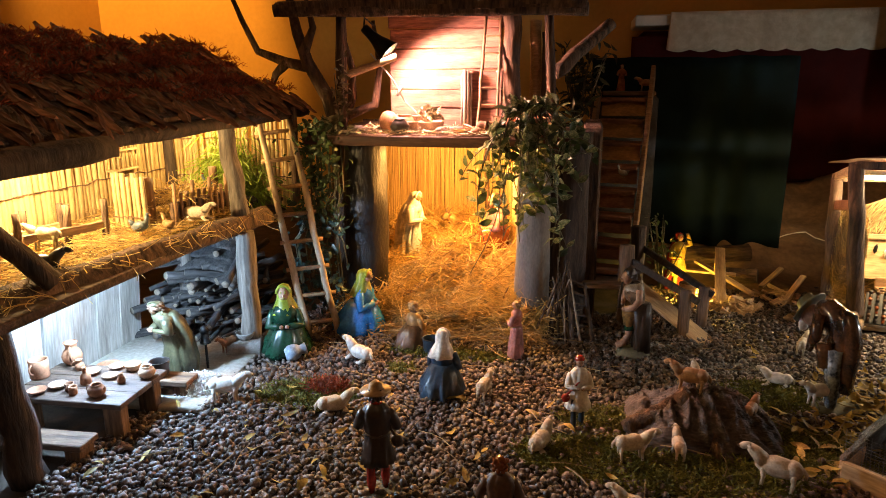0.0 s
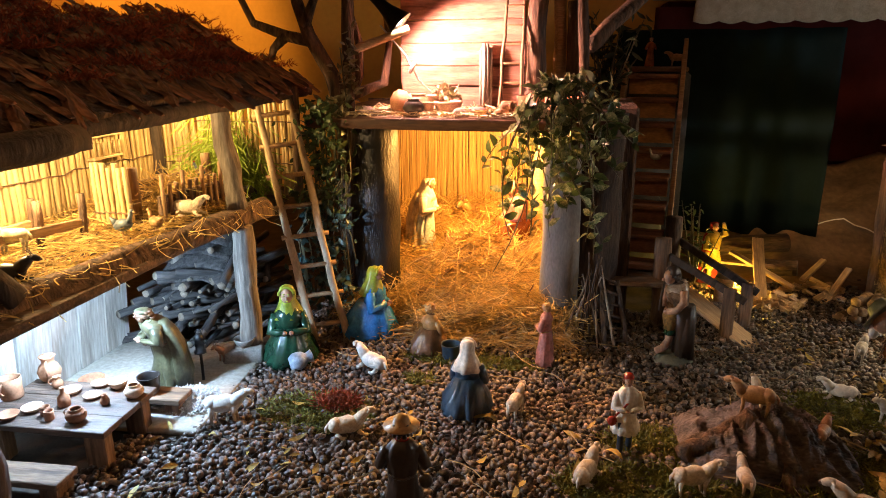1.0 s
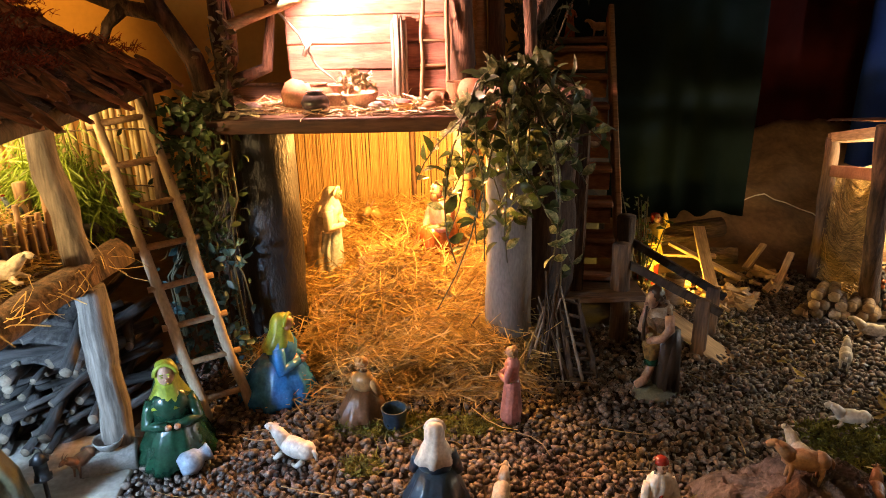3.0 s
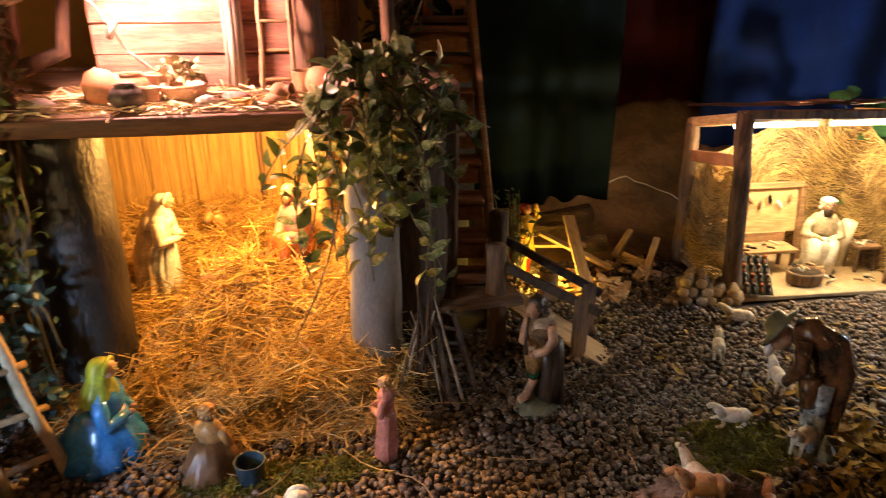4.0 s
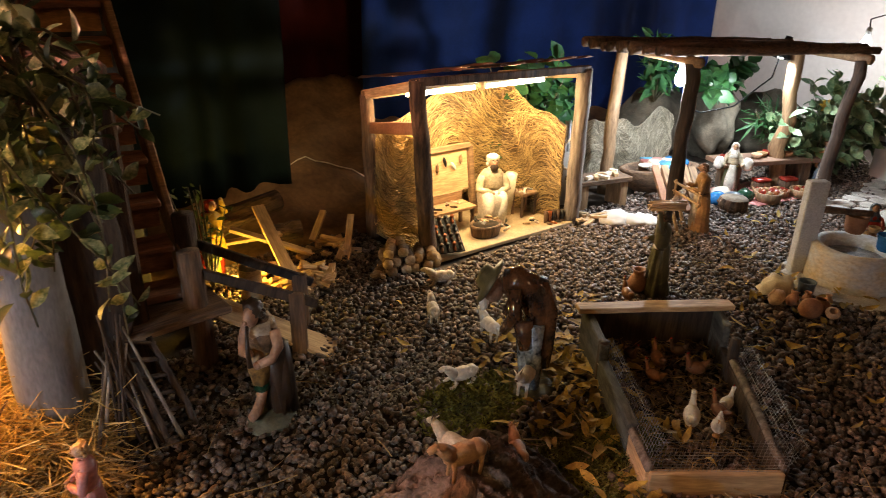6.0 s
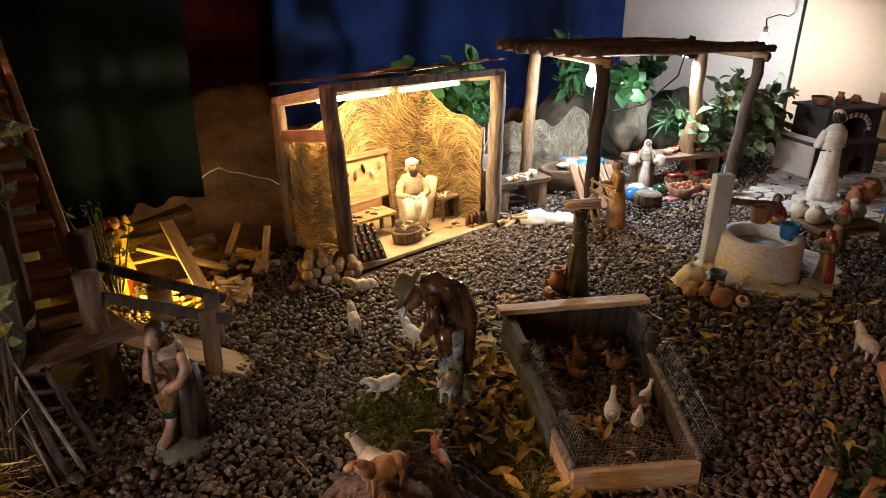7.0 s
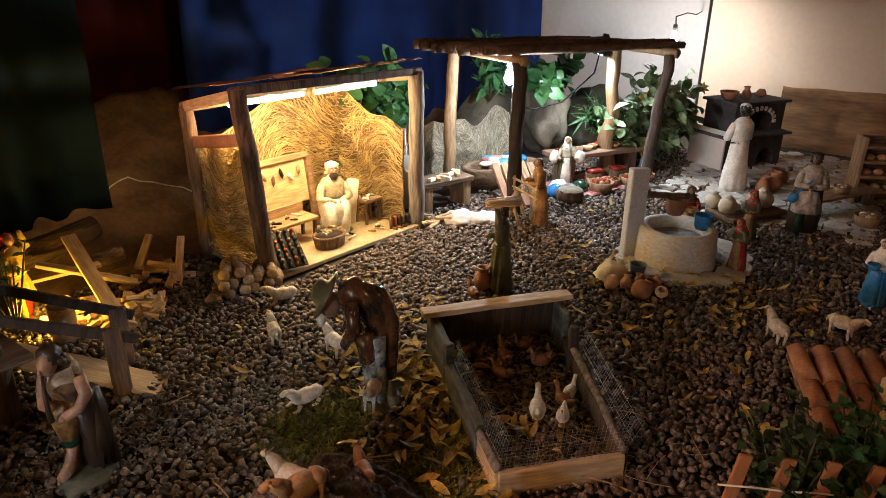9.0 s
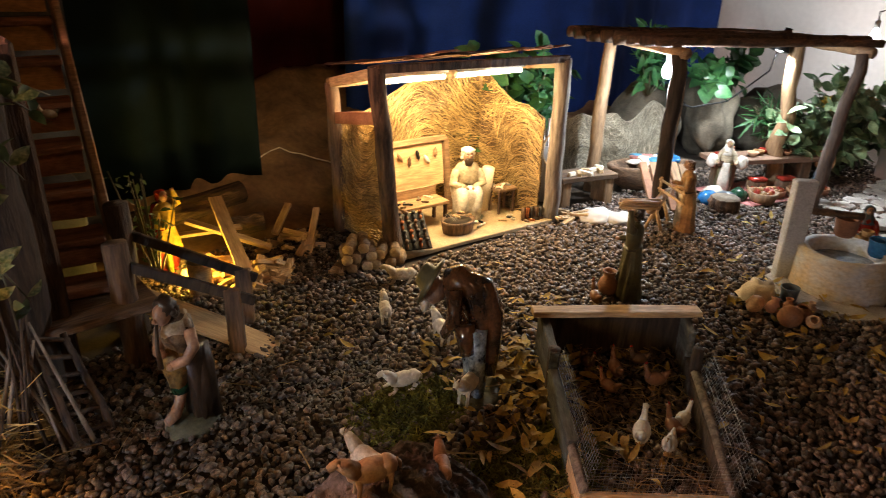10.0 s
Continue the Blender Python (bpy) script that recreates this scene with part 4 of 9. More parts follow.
NAVY = paint("painted_navy", (0.03, 0.06, 0.10), 0.3)
GREEN = paint("painted_green", (0.014, 0.062, 0.032), 0.25)
OLIVE = paint("painted_olive", (0.12, 0.11, 0.055))
LIME = paint("painted_lime", (0.36, 0.40, 0.04), 0.3)
YELLOW = paint("painted_yellow", (0.55, 0.38, 0.05))
RED = paint("painted_red", (0.40, 0.04, 0.025), 0.25)
RUST = paint("painted_rust", (0.38, 0.11, 0.035), 0.22)
PINK = paint("painted_pink", (0.58, 0.24, 0.21))
OCHRE = paint("painted_ochre", (0.46, 0.26, 0.10))
PALEBLUE = paint("painted_pale_blue", (0.58, 0.66, 0.72))
SLATE = paint("painted_slate", (0.13, 0.17, 0.21))
GREYCOAT = paint("painted_grey", (0.30, 0.27, 0.23))
BASEMAT = mat("figure_base", (0.14, 0.14, 0.09), (0.07, 0.075, 0.05), 30, 0.7, 0.6)
MOTTLE = mat("mottled_trousers", (0.42, 0.47, 0.48), (0.02, 0.025, 0.035), 45, 0.25, 0.3, coat=0.2)
GLOSSBROWN = mat("glossy_brown", (0.17, 0.07, 0.028), (0.018, 0.012, 0.010), 22, 0.18, 0.2, coat=0.5)


def broaden(ob, sx, sy=None):
    """Makes a figure stouter or slimmer."""
    ob.data.transform(Matrix.Diagonal((sx, sy or sx, 1, 1)))
    return ob


def figure(name, label, x, y, h, rz=0, kind="stand", robe=BROWN, top=None, skin=SKIN, hair=DARKBROWN, cover=None, apron=None, base=True, arms="front", bend=0.0, z=0.0, hat=None, cape=None, load=None, group="crib figures", legs=None, fold=0.10, seed=0, beard=None, cap=None):
    """kind: stand, kneel, sit or walk (trousers). It faces -y before the turn rz."""
    top = top or robe
    M = [robe, top, skin, hair, cover or hair, apron or robe, BASEMAT, cape or robe, legs or robe, hat or cap or hair, beard or hair]
    bm = B()
    if kind == "stand":
        lathe(bm, [(0.150, 0.03), (0.152, 0.10), (0.135, 0.25), (0.118, 0.40), (0.104, 0.53), (0.100, 0.60)], (0, 0.01, 0), 44, 0, (1, 0.85), fold, 7, seed)
        lathe(bm, [(0.100, 0.57), (0.108, 0.66), (0.122, 0.74), (0.118, 0.79), (0.080, 0.835), (0.036, 0.86)], (0, 0.01, 0), 24, 1, (1, 0.72), fold * 0.4, 5, seed)
        sh, hd, el, ha, k = 0.78, 0.925, 0.62, 0.63, 1.0
        for sx in (-0.06, 0.06):
            ball(bm, (sx, -0.11, 0.035), (0.03, 0.055, 0.025), 3, 1)
    elif kind == "walk":
        for sx, dy in ((-0.055, -0.05), (0.055, 0.04)):
            tube(bm, [(sx, dy, 0.03), (sx, dy * 0.9, 0.14), (sx * 1.05, dy * 0.7 - 0.01, 0.27), (sx * 1.0, dy * 0.2, 0.44)], [0.023, 0.037, 0.034, 0.056], 12, 8)
            ball(bm, (sx, dy - 0.035, 0.028), (0.032, 0.062, 0.026), 3, 1)
        lathe(bm, [(0.150, 0.31), (0.138, 0.38), (0.112, 0.47), (0.096, 0.56), (0.108, 0.66), (0.120, 0.74), (0.112, 0.79), (0.075, 0.835), (0.036, 0.86)], (0, 0.0, 0), 36, 1, (1, 0.78), fold * 1.4, 6, seed)
        sh, hd, el, ha, k = 0.78, 0.925, 0.62, 0.63, 1.0
    elif kind == "kneel":
        lathe(bm, [(0.34, 0.02), (0.35, 0.10), (0.31, 0.24), (0.235, 0.38), (0.175, 0.48)], (0, 0.03, 0), 44, 0, (0.9, 1.05), fold * 1.3, 7, seed, lambda q: (0, 0.10 * (0.48 - q)))
        lathe(bm, [(0.160, 0.42), (0.165, 0.55), (0.170, 0.62), (0.120, 0.69), (0.055, 0.73)], (0, 0.0, 0), 24, 1, (1, 0.8), fold * 0.5, 5, seed)
        sh, hd, el, ha, k = 0.63, 0.86, 0.42, 0.46, 1.45
    else:
        lathe(bm, [(0.17, 0.02), (0.175, 0.15), (0.18, 0.32), (0.19, 0.42), (0.15, 0.50)], (0, -0.03, 0), 28, 0, (1, 1.15), fold, 7, seed)
        for sx in (-0.08, 0.08):
            tube(bm, [(sx, 0.02, 0.40), (sx, -0.17, 0.42), (sx, -0.20, 0.22), (sx, -0.19, 0.03)], [0.09, 0.085, 0.07, 0.05], 10, 0)
            ball(bm, (sx, -0.23, 0.03), (0.035, 0.065, 0.03), 3, 1)
        lathe(bm, [(0.150, 0.42), (0.150, 0.56), (0.158, 0.68), (0.115, 0.75), (0.05, 0.78)], (0, 0.03, 0), 24, 1, (1, 0.8), fold * 0.5, 5, seed)
        sh, hd, el, ha, k = 0.68, 0.88, 0.50, 0.48, 1.3
    if kind in ("stand", "walk"):
        tube(bm, [(0.103 * math.cos(t), 0.076 * math.sin(t) + 0.004, 0.575 + 0.006 * math.sin(3 * t)) for t in [math.tau * i / 20 for i in range(21)]], 0.010, 6, 3)
    # head and neck
    tube(bm, [(0, 0.005, hd - 0.09 * k), (0, 0, hd - 0.03 * k)], 0.026 * k, 10, 2)
    ball(bm, (0, -0.012 * k, hd), (0.049 * k, 0.056 * k, 0.066 * k), 2, 2)
    ball(bm, (0, -0.066 * k, hd - 0.008 * k), (0.009 * k, 0.014 * k, 0.014 * k), 2, 1)
    for q in (-1, 1):
        ball(bm, (q * 0.019 * k, -0.060 * k, hd + 0.010 * k), (0.009 * k, 0.006 * k, 0.006 * k), 3, 1)
        ball(bm, (q * 0.020 * k, -0.060 * k, hd + 0.025 * k), (0.014 * k, 0.007 * k, 0.005 * k), 10, 1)
    ball(bm, (0, -0.062 * k, hd - 0.034 * k), (0.014 * k, 0.006 * k, 0.005 * k), 10, 1)
    tube(bm, [(0.040 * k * math.cos(t), 0.036 * k * math.sin(t) + 0.004, hd - 0.078 * k + 0.010 * k * math.sin(t)) for t in [math.tau * i / 14 for i in range(15)]], 0.013 * k, 6, 7)
    if cover:
        lathe(bm, [(0.13 * k, hd - 0.19 * k), (0.105 * k, hd - 0.12 * k), (0.070 * k, hd - 0.05 * k), (0.068 * k, hd + 0.02 * k), (0.052 * k, hd + 0.062 * k), (0.012 * k, hd + 0.080 * k)], (0, 0.026 * k, 0), 32, 4, (0.95, 0.9), 0.085, 6, seed)
        tube(bm, [(math.cos(a) * 0.062 * k, -0.022 * k, hd + 0.005 + math.sin(a) * 0.068 * k) for a in [math.pi * (i / 8) for i in range(9)]], 0.014 * k, 7, 4)
    else:
        ball(bm, (0, 0.016 * k, hd + 0.014 * k), (0.056 * k, 0.056 * k, 0.062 * k), 3, 3, rough=0.22, freq=4)
        for q in range(13):
            a = math.pi * (q / 12) * 1.1 - 0.15
            ball(bm, (0.050 * k * math.cos(a), 0.020 * k + 0.036 * k * math.sin(a), hd + (0.040 - 0.075 * (q % 3) / 2) * k), (0.020 * k, 0.020 * k, 0.024 * k), 3, 1, rough=0.3)
    if beard:
        ball(bm, (0, -0.045 * k, hd - 0.058 * k), (0.038 * k, 0.030 * k, 0.048 * k), 10, 2, rough=0.25)
    if cap:
        ball(bm, (0, 0.006 * k, hd + 0.042 * k), (0.060 * k, 0.062 * k, 0.046 * k), 9, 2, rough=0.1)
    if hat:
        lathe(bm, [(0.125 * k, hd + 0.030 * k), (0.128 * k, hd + 0.038 * k), (0.062 * k, hd + 0.048 * k), (0.055 * k, hd + 0.09 * k), (0.03 * k, hd + 0.112 * k), (0.005, hd + 0.115 * k)], (0, 0.01, 0), 20, 9)
    # arms
    w = 0.112 * k
    spots = {"front": ((1.28, -0.035, el), (0.25, -0.125, ha)), "wide": ((1.45, -0.03, el), (1.35, -0.14, ha - 0.02)), "down": ((1.30, 0.0, el - 0.02), (1.25, -0.04, el - 0.16)), "up": ((1.55, -0.03, sh + 0.02), (0.9, -0.05, hd + 0.06 * k)), "load": ((1.35, -0.05, el), (0.85, -0.17, ha + 0.02))}[arms]
    for i, sx in enumerate((-1, 1)):
        (ex, ey, ez), (hx, hy, hz) = spots if not (arms == "up" and i == 0) else ((1.35, -0.04, el), (0.5, -0.14, ha))
        tube(bm, [(sx * w * 0.85, 0.0, sh), (sx * w * (0.85 + ex) / 2, ey * 0.5, (sh + ez) / 2 + 0.01), (sx * w * ex, ey * k, ez), (sx * w * (ex + hx) / 2, (ey + hy) / 2 * k, (ez + hz) / 2), (sx * w * hx, hy * k, hz)], [0.042 * k, 0.044 * k, 0.040 * k, 0.036 * k, 0.024 * k], 9, 1)
        ball(bm, (sx * w * hx * 0.9, (hy - 0.014) * k, hz), (0.022 * k, 0.028 * k, 0.02 * k), 2, 1)
    if apron and load not in ("bag",):
        lathe(bm, [(0.120, 0.10), (0.112, 0.3), (0.09, 0.5), (0.07, 0.60)] if kind == "stand" else [(0.15, 0.06), (0.15, 0.25), (0.12, 0.4), (0.09, 0.5)], (0, -0.055 * k, 0), 20, 5, (0.85, 0.62), fold, 7, 1.0)
    if cape:
        lathe(bm, [(0.165, 0.06), (0.17, 0.25), (0.15, 0.5), (0.14, 0.70), (0.09, 0.83)], (0, 0.075, 0), 36, 7, (0.95, 0.6), 0.11, 8, seed)
    if load == "basket":
        lathe(bm, [(0.06, 0.0), (0.085, 0.08), (0.08, 0.085), (0.05, 0.03)], (0.0, -0.20 * k, ha - 0.02), 16, 5)
    elif load == "lamb":
        ball(bm, (0.0, -0.17, 0.60), (0.11, 0.05, 0.05), 5, 2, rough=0.15)
        ball(bm, (0.12, -0.17, 0.65), (0.04, 0.03, 0.03), 5, 1)
    elif load == "bag":
        ball(bm, (-0.16, -0.05, 0.47), (0.055, 0.04, 0.06), 5, 2)
        tube(bm, [(-0.15, -0.05, 0.50), (-0.05, -0.10, 0.66), (0.10, -0.02, 0.80)], 0.012, 6, 5)
    elif load == "cloths":
        for sx in (-0.24, 0.26):
            ball(bm, (sx, -0.02, 0.62), (0.10, 0.09, 0.13), 5 if sx < 0 else 4, 2, rough=0.25)
    if base:
        ball(bm, (0, 0.01, 0.012), (0.19 * (1.25 if kind != "stand" else 1), 0.18 * (1.3 if kind != "stand" else 1), 0.026), 6, 2, rough=0.2)
    if bend:
        for v in bm.verts:
            if v.co.z > 0.42:
                t = v.co.z - 0.42
                v.co.y -= bend * t * 1.0
                v.co.z -= bend * t * t * 0.9
    for v in bm.verts:
        v.co += Vector((noise.noise(v.co * 14), noise.noise(v.co * 14 + Vector((5, 0, 0))), 0)) * 0.006
    bmesh.ops.recalc_face_normals(bm, faces=bm.faces)
    bmesh.ops.scale(bm, vec=(h, h, h), verts=bm.verts)
    ob = part(name, bm, M)
    ob.matrix_world = pose(x, y, z - 0.004, 0, 0, rz)
    return tagged(ob, label, "figurine", group)


def sheep(x, y, l=0.085, rz=0, z=0.006, lying=False, material=None, label="white painted sheep figurine on the gravel", name="sheep", goat=False, seed=0, graze=False):
    """A quadruped whose head points to +x before the turn."""
    material = material or SHEEPW
    bm = B()
    zb = 0.30 if lying else 0.50
    ball(bm, (0, 0, zb), (0.44, 0.20, 0.22), 0, 3, rough=0.10 if goat else 0.16, freq=5)
    ball(bm, (-0.28, 0, zb + 0.02), (0.20, 0.19, 0.20), 0, 2, rough=0.1)
    hx, hz = (0.60, zb + 0.30) if not graze else (0.66, zb - 0.18)
    tube(bm, [(0.26, 0, zb + 0.04), (0.44, 0, (zb + hz) / 2 + 0.06), (hx - 0.04, 0, hz)], [0.17, 0.13, 0.09], 10, 0, 0.12)
    ball(bm, (hx + 0.04, 0, hz), (0.14, 0.075, 0.085), 0, 2, (0, 22, 0))
    ball(bm, (hx + 0.15, 0, hz - 0.04), (0.055, 0.045, 0.045), 1, 1)
    for s in (-1, 1):
        tube(bm, [(hx - 0.02, s * 0.06, hz + 0.04), (hx - 0.08, s * 0.15, hz + (0.10 if goat else 0.0))], [0.03, 0.012], 6, 0)
        if goat:
            tube(bm, [(hx, s * 0.03, hz + 0.06), (hx - 0.05, s * 0.06, hz + 0.16), (hx - 0.12, s * 0.07, hz + 0.21)], [0.02, 0.015, 0.006], 6, 1)
        for lx in (0.26, -0.30):
            if lying:
                tube(bm, [(lx, s * 0.15, 0.16), (lx + 0.12, s * 0.22, 0.05), (lx + 0.24, s * 0.20, 0.04)], [0.07, 0.05, 0.035], 7, 0)
            else:
                tube(bm, [(lx, s * 0.11, 0.46), (lx - 0.02, s * 0.115, 0.24), (lx + 0.01, s * 0.115, 0.0)], [0.075, 0.042, 0.036], 7, 0)
    tube(bm, [(-0.44, 0, zb + 0.08), (-0.52, 0, zb - 0.02), (-0.53, 0, zb - 0.14)], [0.05, 0.045, 0.02], 6, 0)
    bmesh.ops.scale(bm, vec=(l, l, l), verts=bm.verts)
    ob = part(name, bm, [material, SHEEPN])
    ob.matrix_world = pose(x, y, z, 0, 0, rz)
    return tagged(ob, label, name, "animals of the crib")


SHEEPW = mat("painted_fleece", (0.62, 0.54, 0.42), (0.42, 0.34, 0.24), 60, 0.6, 0.7, vary=0.15, dist=0.002)
SHEEPT = mat("painted_tan_fleece", (0.48, 0.28, 0.12), (0.30, 0.16, 0.07), 50, 0.5, 0.5, vary=0.15)
SHEEPN = paint("painted_snout", (0.20, 0.13, 0.09))
TAWNY = paint("painted_tawny", (0.28, 0.12, 0.05))
BLACKCOAT = paint("painted_black", (0.03, 0.028, 0.025))


def bird(name, label, x, y, z, s, rz, material, comb=None):
    bm = B()
    ball(bm, (0, 0, 0.36), (0.36, 0.22, 0.22), 0, 2, (0, -12, 0))
    tube(bm, [(0.22, 0, 0.42), (0.30, 0, 0.62), (0.36, 0, 0.80)], [0.13, 0.08, 0.065], 8, 0)
    ball(bm, (0.38, 0, 0.83), 0.085, 0, 1)
    tube(bm, [(0.44, 0, 0.83), (0.56, 0, 0.80)], [0.035, 0.008], 6, 1)
    tube(bm, [(-0.26, 0, 0.42), (-0.46, 0, 0.60)], [0.14, 0.03], 7, 0)
    for q in (-1, 1):
        tube(bm, [(0.02, q * 0.08, 0.2), (0.03, q * 0.08, 0.0)], 0.02, 5, 1)
    ball(bm, (0.02, 0, 0.01), (0.16, 0.14, 0.03), 1, 1)
    if comb:
        ball(bm, (0.37, 0, 0.93), (0.07, 0.02, 0.05), 2, 1)
    bmesh.ops.scale(bm, vec=(s, s, s), verts=bm.verts)
    ob = part(name, bm, [material, OCHRE, RED])
    ob.matrix_world = pose(x, y, z, 0, 0, rz)
    return tagged(ob, label, "bird", "poultry")


# shepherds and visitors in front of the stable
figure("shepherd_figurine", "shepherd figurine seen in wide straw hat and red breeches", 0.045, 0.225, 0.232, 190, "walk", RED, DARKBROWN, hair=DARKBROWN, hat=OCHRE, legs=RED, cape=None, arms="wide", load="bag", apron=DARKBROWN, seed=1)
figure("shepherd_figurine", "red-capped shepherd figurine in dark brown clothes", 0.30, 0.078, 0.203, 185, "walk", BROWN, BROWN, hair=RUST, arms="wide", legs=DARKBROWN, seed=2)
figure("kneeling_figurine", "kneeling woman figurine in white headscarf and navy skirt", 0.079, 0.672, 0.182, 175, "kneel", NAVY, NAVY, cover=WHITE, hair=WHITE, seed=3, fold=0.09)
figure("kneeling_figurine", "kneeling boy figurine in sheepskin waistcoat", -0.072, 0.962, 0.150, 150, "kneel", BROWN, OCHRE, hair=OCHRE, apron=WHITE, seed=4)
figure("girl_figurine", "girl figurine in long pink dress holding her hem", 0.238, 0.928, 0.178, -105, "stand", PINK, PINK, hair=OCHRE, apron=None, cover=None, fold=0.09, seed=5, load="bag")
figure("farmer_figurine", "farmer figurine in blue waistcoat and red cap with a bag", 0.420, 0.548, 0.185, 10, "walk", SLATE, WHITE, hair=BROWN, cap=RED, legs=NAVY, apron=RED, arms="front", load="bag", seed=6)
bm = B()
ball(bm, (0.0, 0.004, 0.008), (0.050, 0.062, 0.018), 6, 3, rough=0.3)
tube(bm, [(-0.014, -0.052, 0.034), (-0.014, -0.028, 0.038), (-0.012, -0.012, 0.060), (-0.010, -0.008, 0.092)], [0.009, 0.012, 0.011, 0.014], 12, 1)
tube(bm, [(-0.010, -0.008, 0.078), (-0.010, -0.008, 0.098)], [0.0185, 0.0185], 12, 3, 0.1)
tube(bm, [(-0.010, -0.010, 0.094), (-0.008, -0.012, 0.125), (-0.002, 0.0, 0.160)], [0.019, 0.025, 0.030], 14, 2, 0.2)
tube(bm, [(0.020, 0.020, 0.020), (0.018, 0.016, 0.090), (0.010, 0.008, 0.160)], [0.016, 0.021, 0.028], 12, 0, 0.2)
lathe(bm, [(0.036, 0.0), (0.038, 0.05), (0.034, 0.10), (0.028, 0.145)], (0.010, 0.026, 0.018), 28, 0, (1, 0.75), 0.16, 7, 2.0)
tube(bm, [(0.0, 0.004, 0.150), (0.0, 0.002, 0.180), (0.0, -0.010, 0.208), (0.0, -0.020, 0.222)], [0.030, 0.029, 0.032, 0.016], 18, 4, 0.25)
tube(bm, [(0.028, -0.010, 0.210), (0.0, -0.034, 0.205), (-0.028, -0.012, 0.212), (0.0, 0.014, 0.216), (0.028, -0.010, 0.210)], 0.013, 10, 5, 0.5)
for q, hand in ((-1, (-0.006, -0.046, 0.168)), (1, (0.016, -0.048, 0.152))):
    tube(bm, [(q * 0.034, -0.008, 0.208), (q * 0.044, -0.012, 0.178), (q * 0.036, -0.028, 0.158), hand], [0.012, 0.012, 0.010, 0.008], 10, 1)
    ball(bm, hand, (0.009, 0.010, 0.008), 1, 2)
tube(bm, [(0.0, -0.052, 0.228), (0.004, -0.062, 0.190), (0.010, -0.066, 0.155)], [0.003, 0.004, 0.006], 8, 0)
ball(bm, (0.0, -0.036, 0.240), (0.015, 0.019, 0.021), 1, 2, (25, 0, 0))
ball(bm, (0.0, -0.056, 0.235), (0.004, 0.006, 0.005), 1, 1)
ball(bm, (0.0, -0.026, 0.250), (0.020, 0.021, 0.019), 0, 3, rough=0.35, freq=5)
for q in range(10):
    a = math.pi * q / 9
    ball(bm, (0.019 * math.cos(a), -0.026 + 0.018 * math.sin(a), 0.244 - 0.006 * (q % 2)), 0.008, 0, 1, rough=0.3)
bmesh.ops.recalc_face_normals(bm, faces=bm.faces)
o = part("piper_figurine", bm, [DARKBROWN, SKIN, mat("ochre_breeches", (0.34, 0.20, 0.06), (0.09, 0.05, 0.02), 70, 0.4, 0.5), GREEN, mat("spotted_skin", (0.26, 0.17, 0.10), (0.035, 0.022, 0.014), 60, 0.35, 0.5), SHEEPW, BASEMAT])
o.matrix_world = pose(0.568, 1.008, 0.0, 0, 0, -62) @ Matrix.Diagonal((0.82, 0.86, 1.0, 1))
tagged(o, "barefoot young shepherd figurine in spotted skins on a rock base", "figurine", "crib figures")
figure("kneeling_figurine", "kneeling woman figurine in blue cloak and lime headscarf with a child", -0.258, 1.040, 0.226, 85, "kneel", BLUE, BLUE, cover=LIME, hair=LIME, seed=8, fold=0.08, apron=PINK, bend=0.12)
figure("kneeling_figurine", "kneeling woman figurine in dark green cloak and lime headscarf", -0.424, 0.828, 0.222, 20, "kneel", GREEN, GREEN, cover=LIME, hair=LIME, hat=None, cape=GREEN, seed=9, fold=0.08)
broaden(figure("host_figurine", "bearded man figurine in olive robe beside the table", -0.648, 0.622, 0.245, -40, "stand", OLIVE, OLIVE, hair=BROWN, cap=OLIVE, beard=BROWN, cape=OLIVE, bend=0.25, seed=10, fold=0.16), 1.35, 1.25)
# holy family
broaden(figure("mother_figurine", "mother figurine in white veil and blue-white robe, head bowed", -0.200, 1.415, 0.300, 80, "stand", PALEBLUE, WHITE, cover=WHITE, hair=WHITE, apron=PALEBLUE, cape=IVORY, bend=0.16, z=0.112, seed=11, fold=0.16), 1.08, 1.08)
figure("father_figurine", "seated father figurine in glossy rust-brown cloak", 0.105, 1.475, 0.262, -60, "sit", RUST, PINK, hair=BROWN, beard=BROWN, z=0.14, seed=12, cape=None, bend=0.05)
# yard and workshops
figure("woodman_figurine", "woodman figurine in yellow tunic and red cap shading his eyes", 0.765, 1.66, 0.232, 25, "walk", GREEN, YELLOW, hair=RED, cape=RED, legs=LIME, arms="up", seed=13, base=True)
bm = B()
for sx, dy in ((-0.026, -0.012), (0.026, 0.014)):
    tube(bm, [(sx, dy, 0.01), (sx, dy, 0.05), (sx * 1.05, dy - 0.006, 0.09), (sx, 0.006, 0.150)], [0.013, 0.018, 0.020, 0.026], 12, 1, 0.15)
    ball(bm, (sx, dy - 0.012, 0.010), (0.012, 0.024, 0.010), 2, 2)
tube(bm, [(0, 0.016, 0.125), (0, 0.012, 0.170), (0, -0.010, 0.205), (0, -0.045, 0.222), (0, -0.075, 0.222)], [0.034, 0.036, 0.036, 0.034, 0.022], 16, 0, 0.15)
tube(bm, [(0, 0.036, 0.05), (0.004, 0.036, 0.10), (0, 0.032, 0.17), (0, 0.012, 0.210), (0, -0.03, 0.228)], [0.016, 0.024, 0.030, 0.030, 0.022], 14, 0, 0.25, seed=3)
for sx in (-1, 1):
    tube(bm, [(sx * 0.038, -0.045, 0.222), (sx * 0.052, -0.040, 0.175), (sx * 0.034, -0.066, 0.135)], [0.018, 0.017, 0.011], 10, 0)
    tube(bm, [(sx * 0.040, -0.02, 0.160), (sx * 0.042, -0.01, 0.105)], [0.024, 0.016], 10, 0, 0.15)
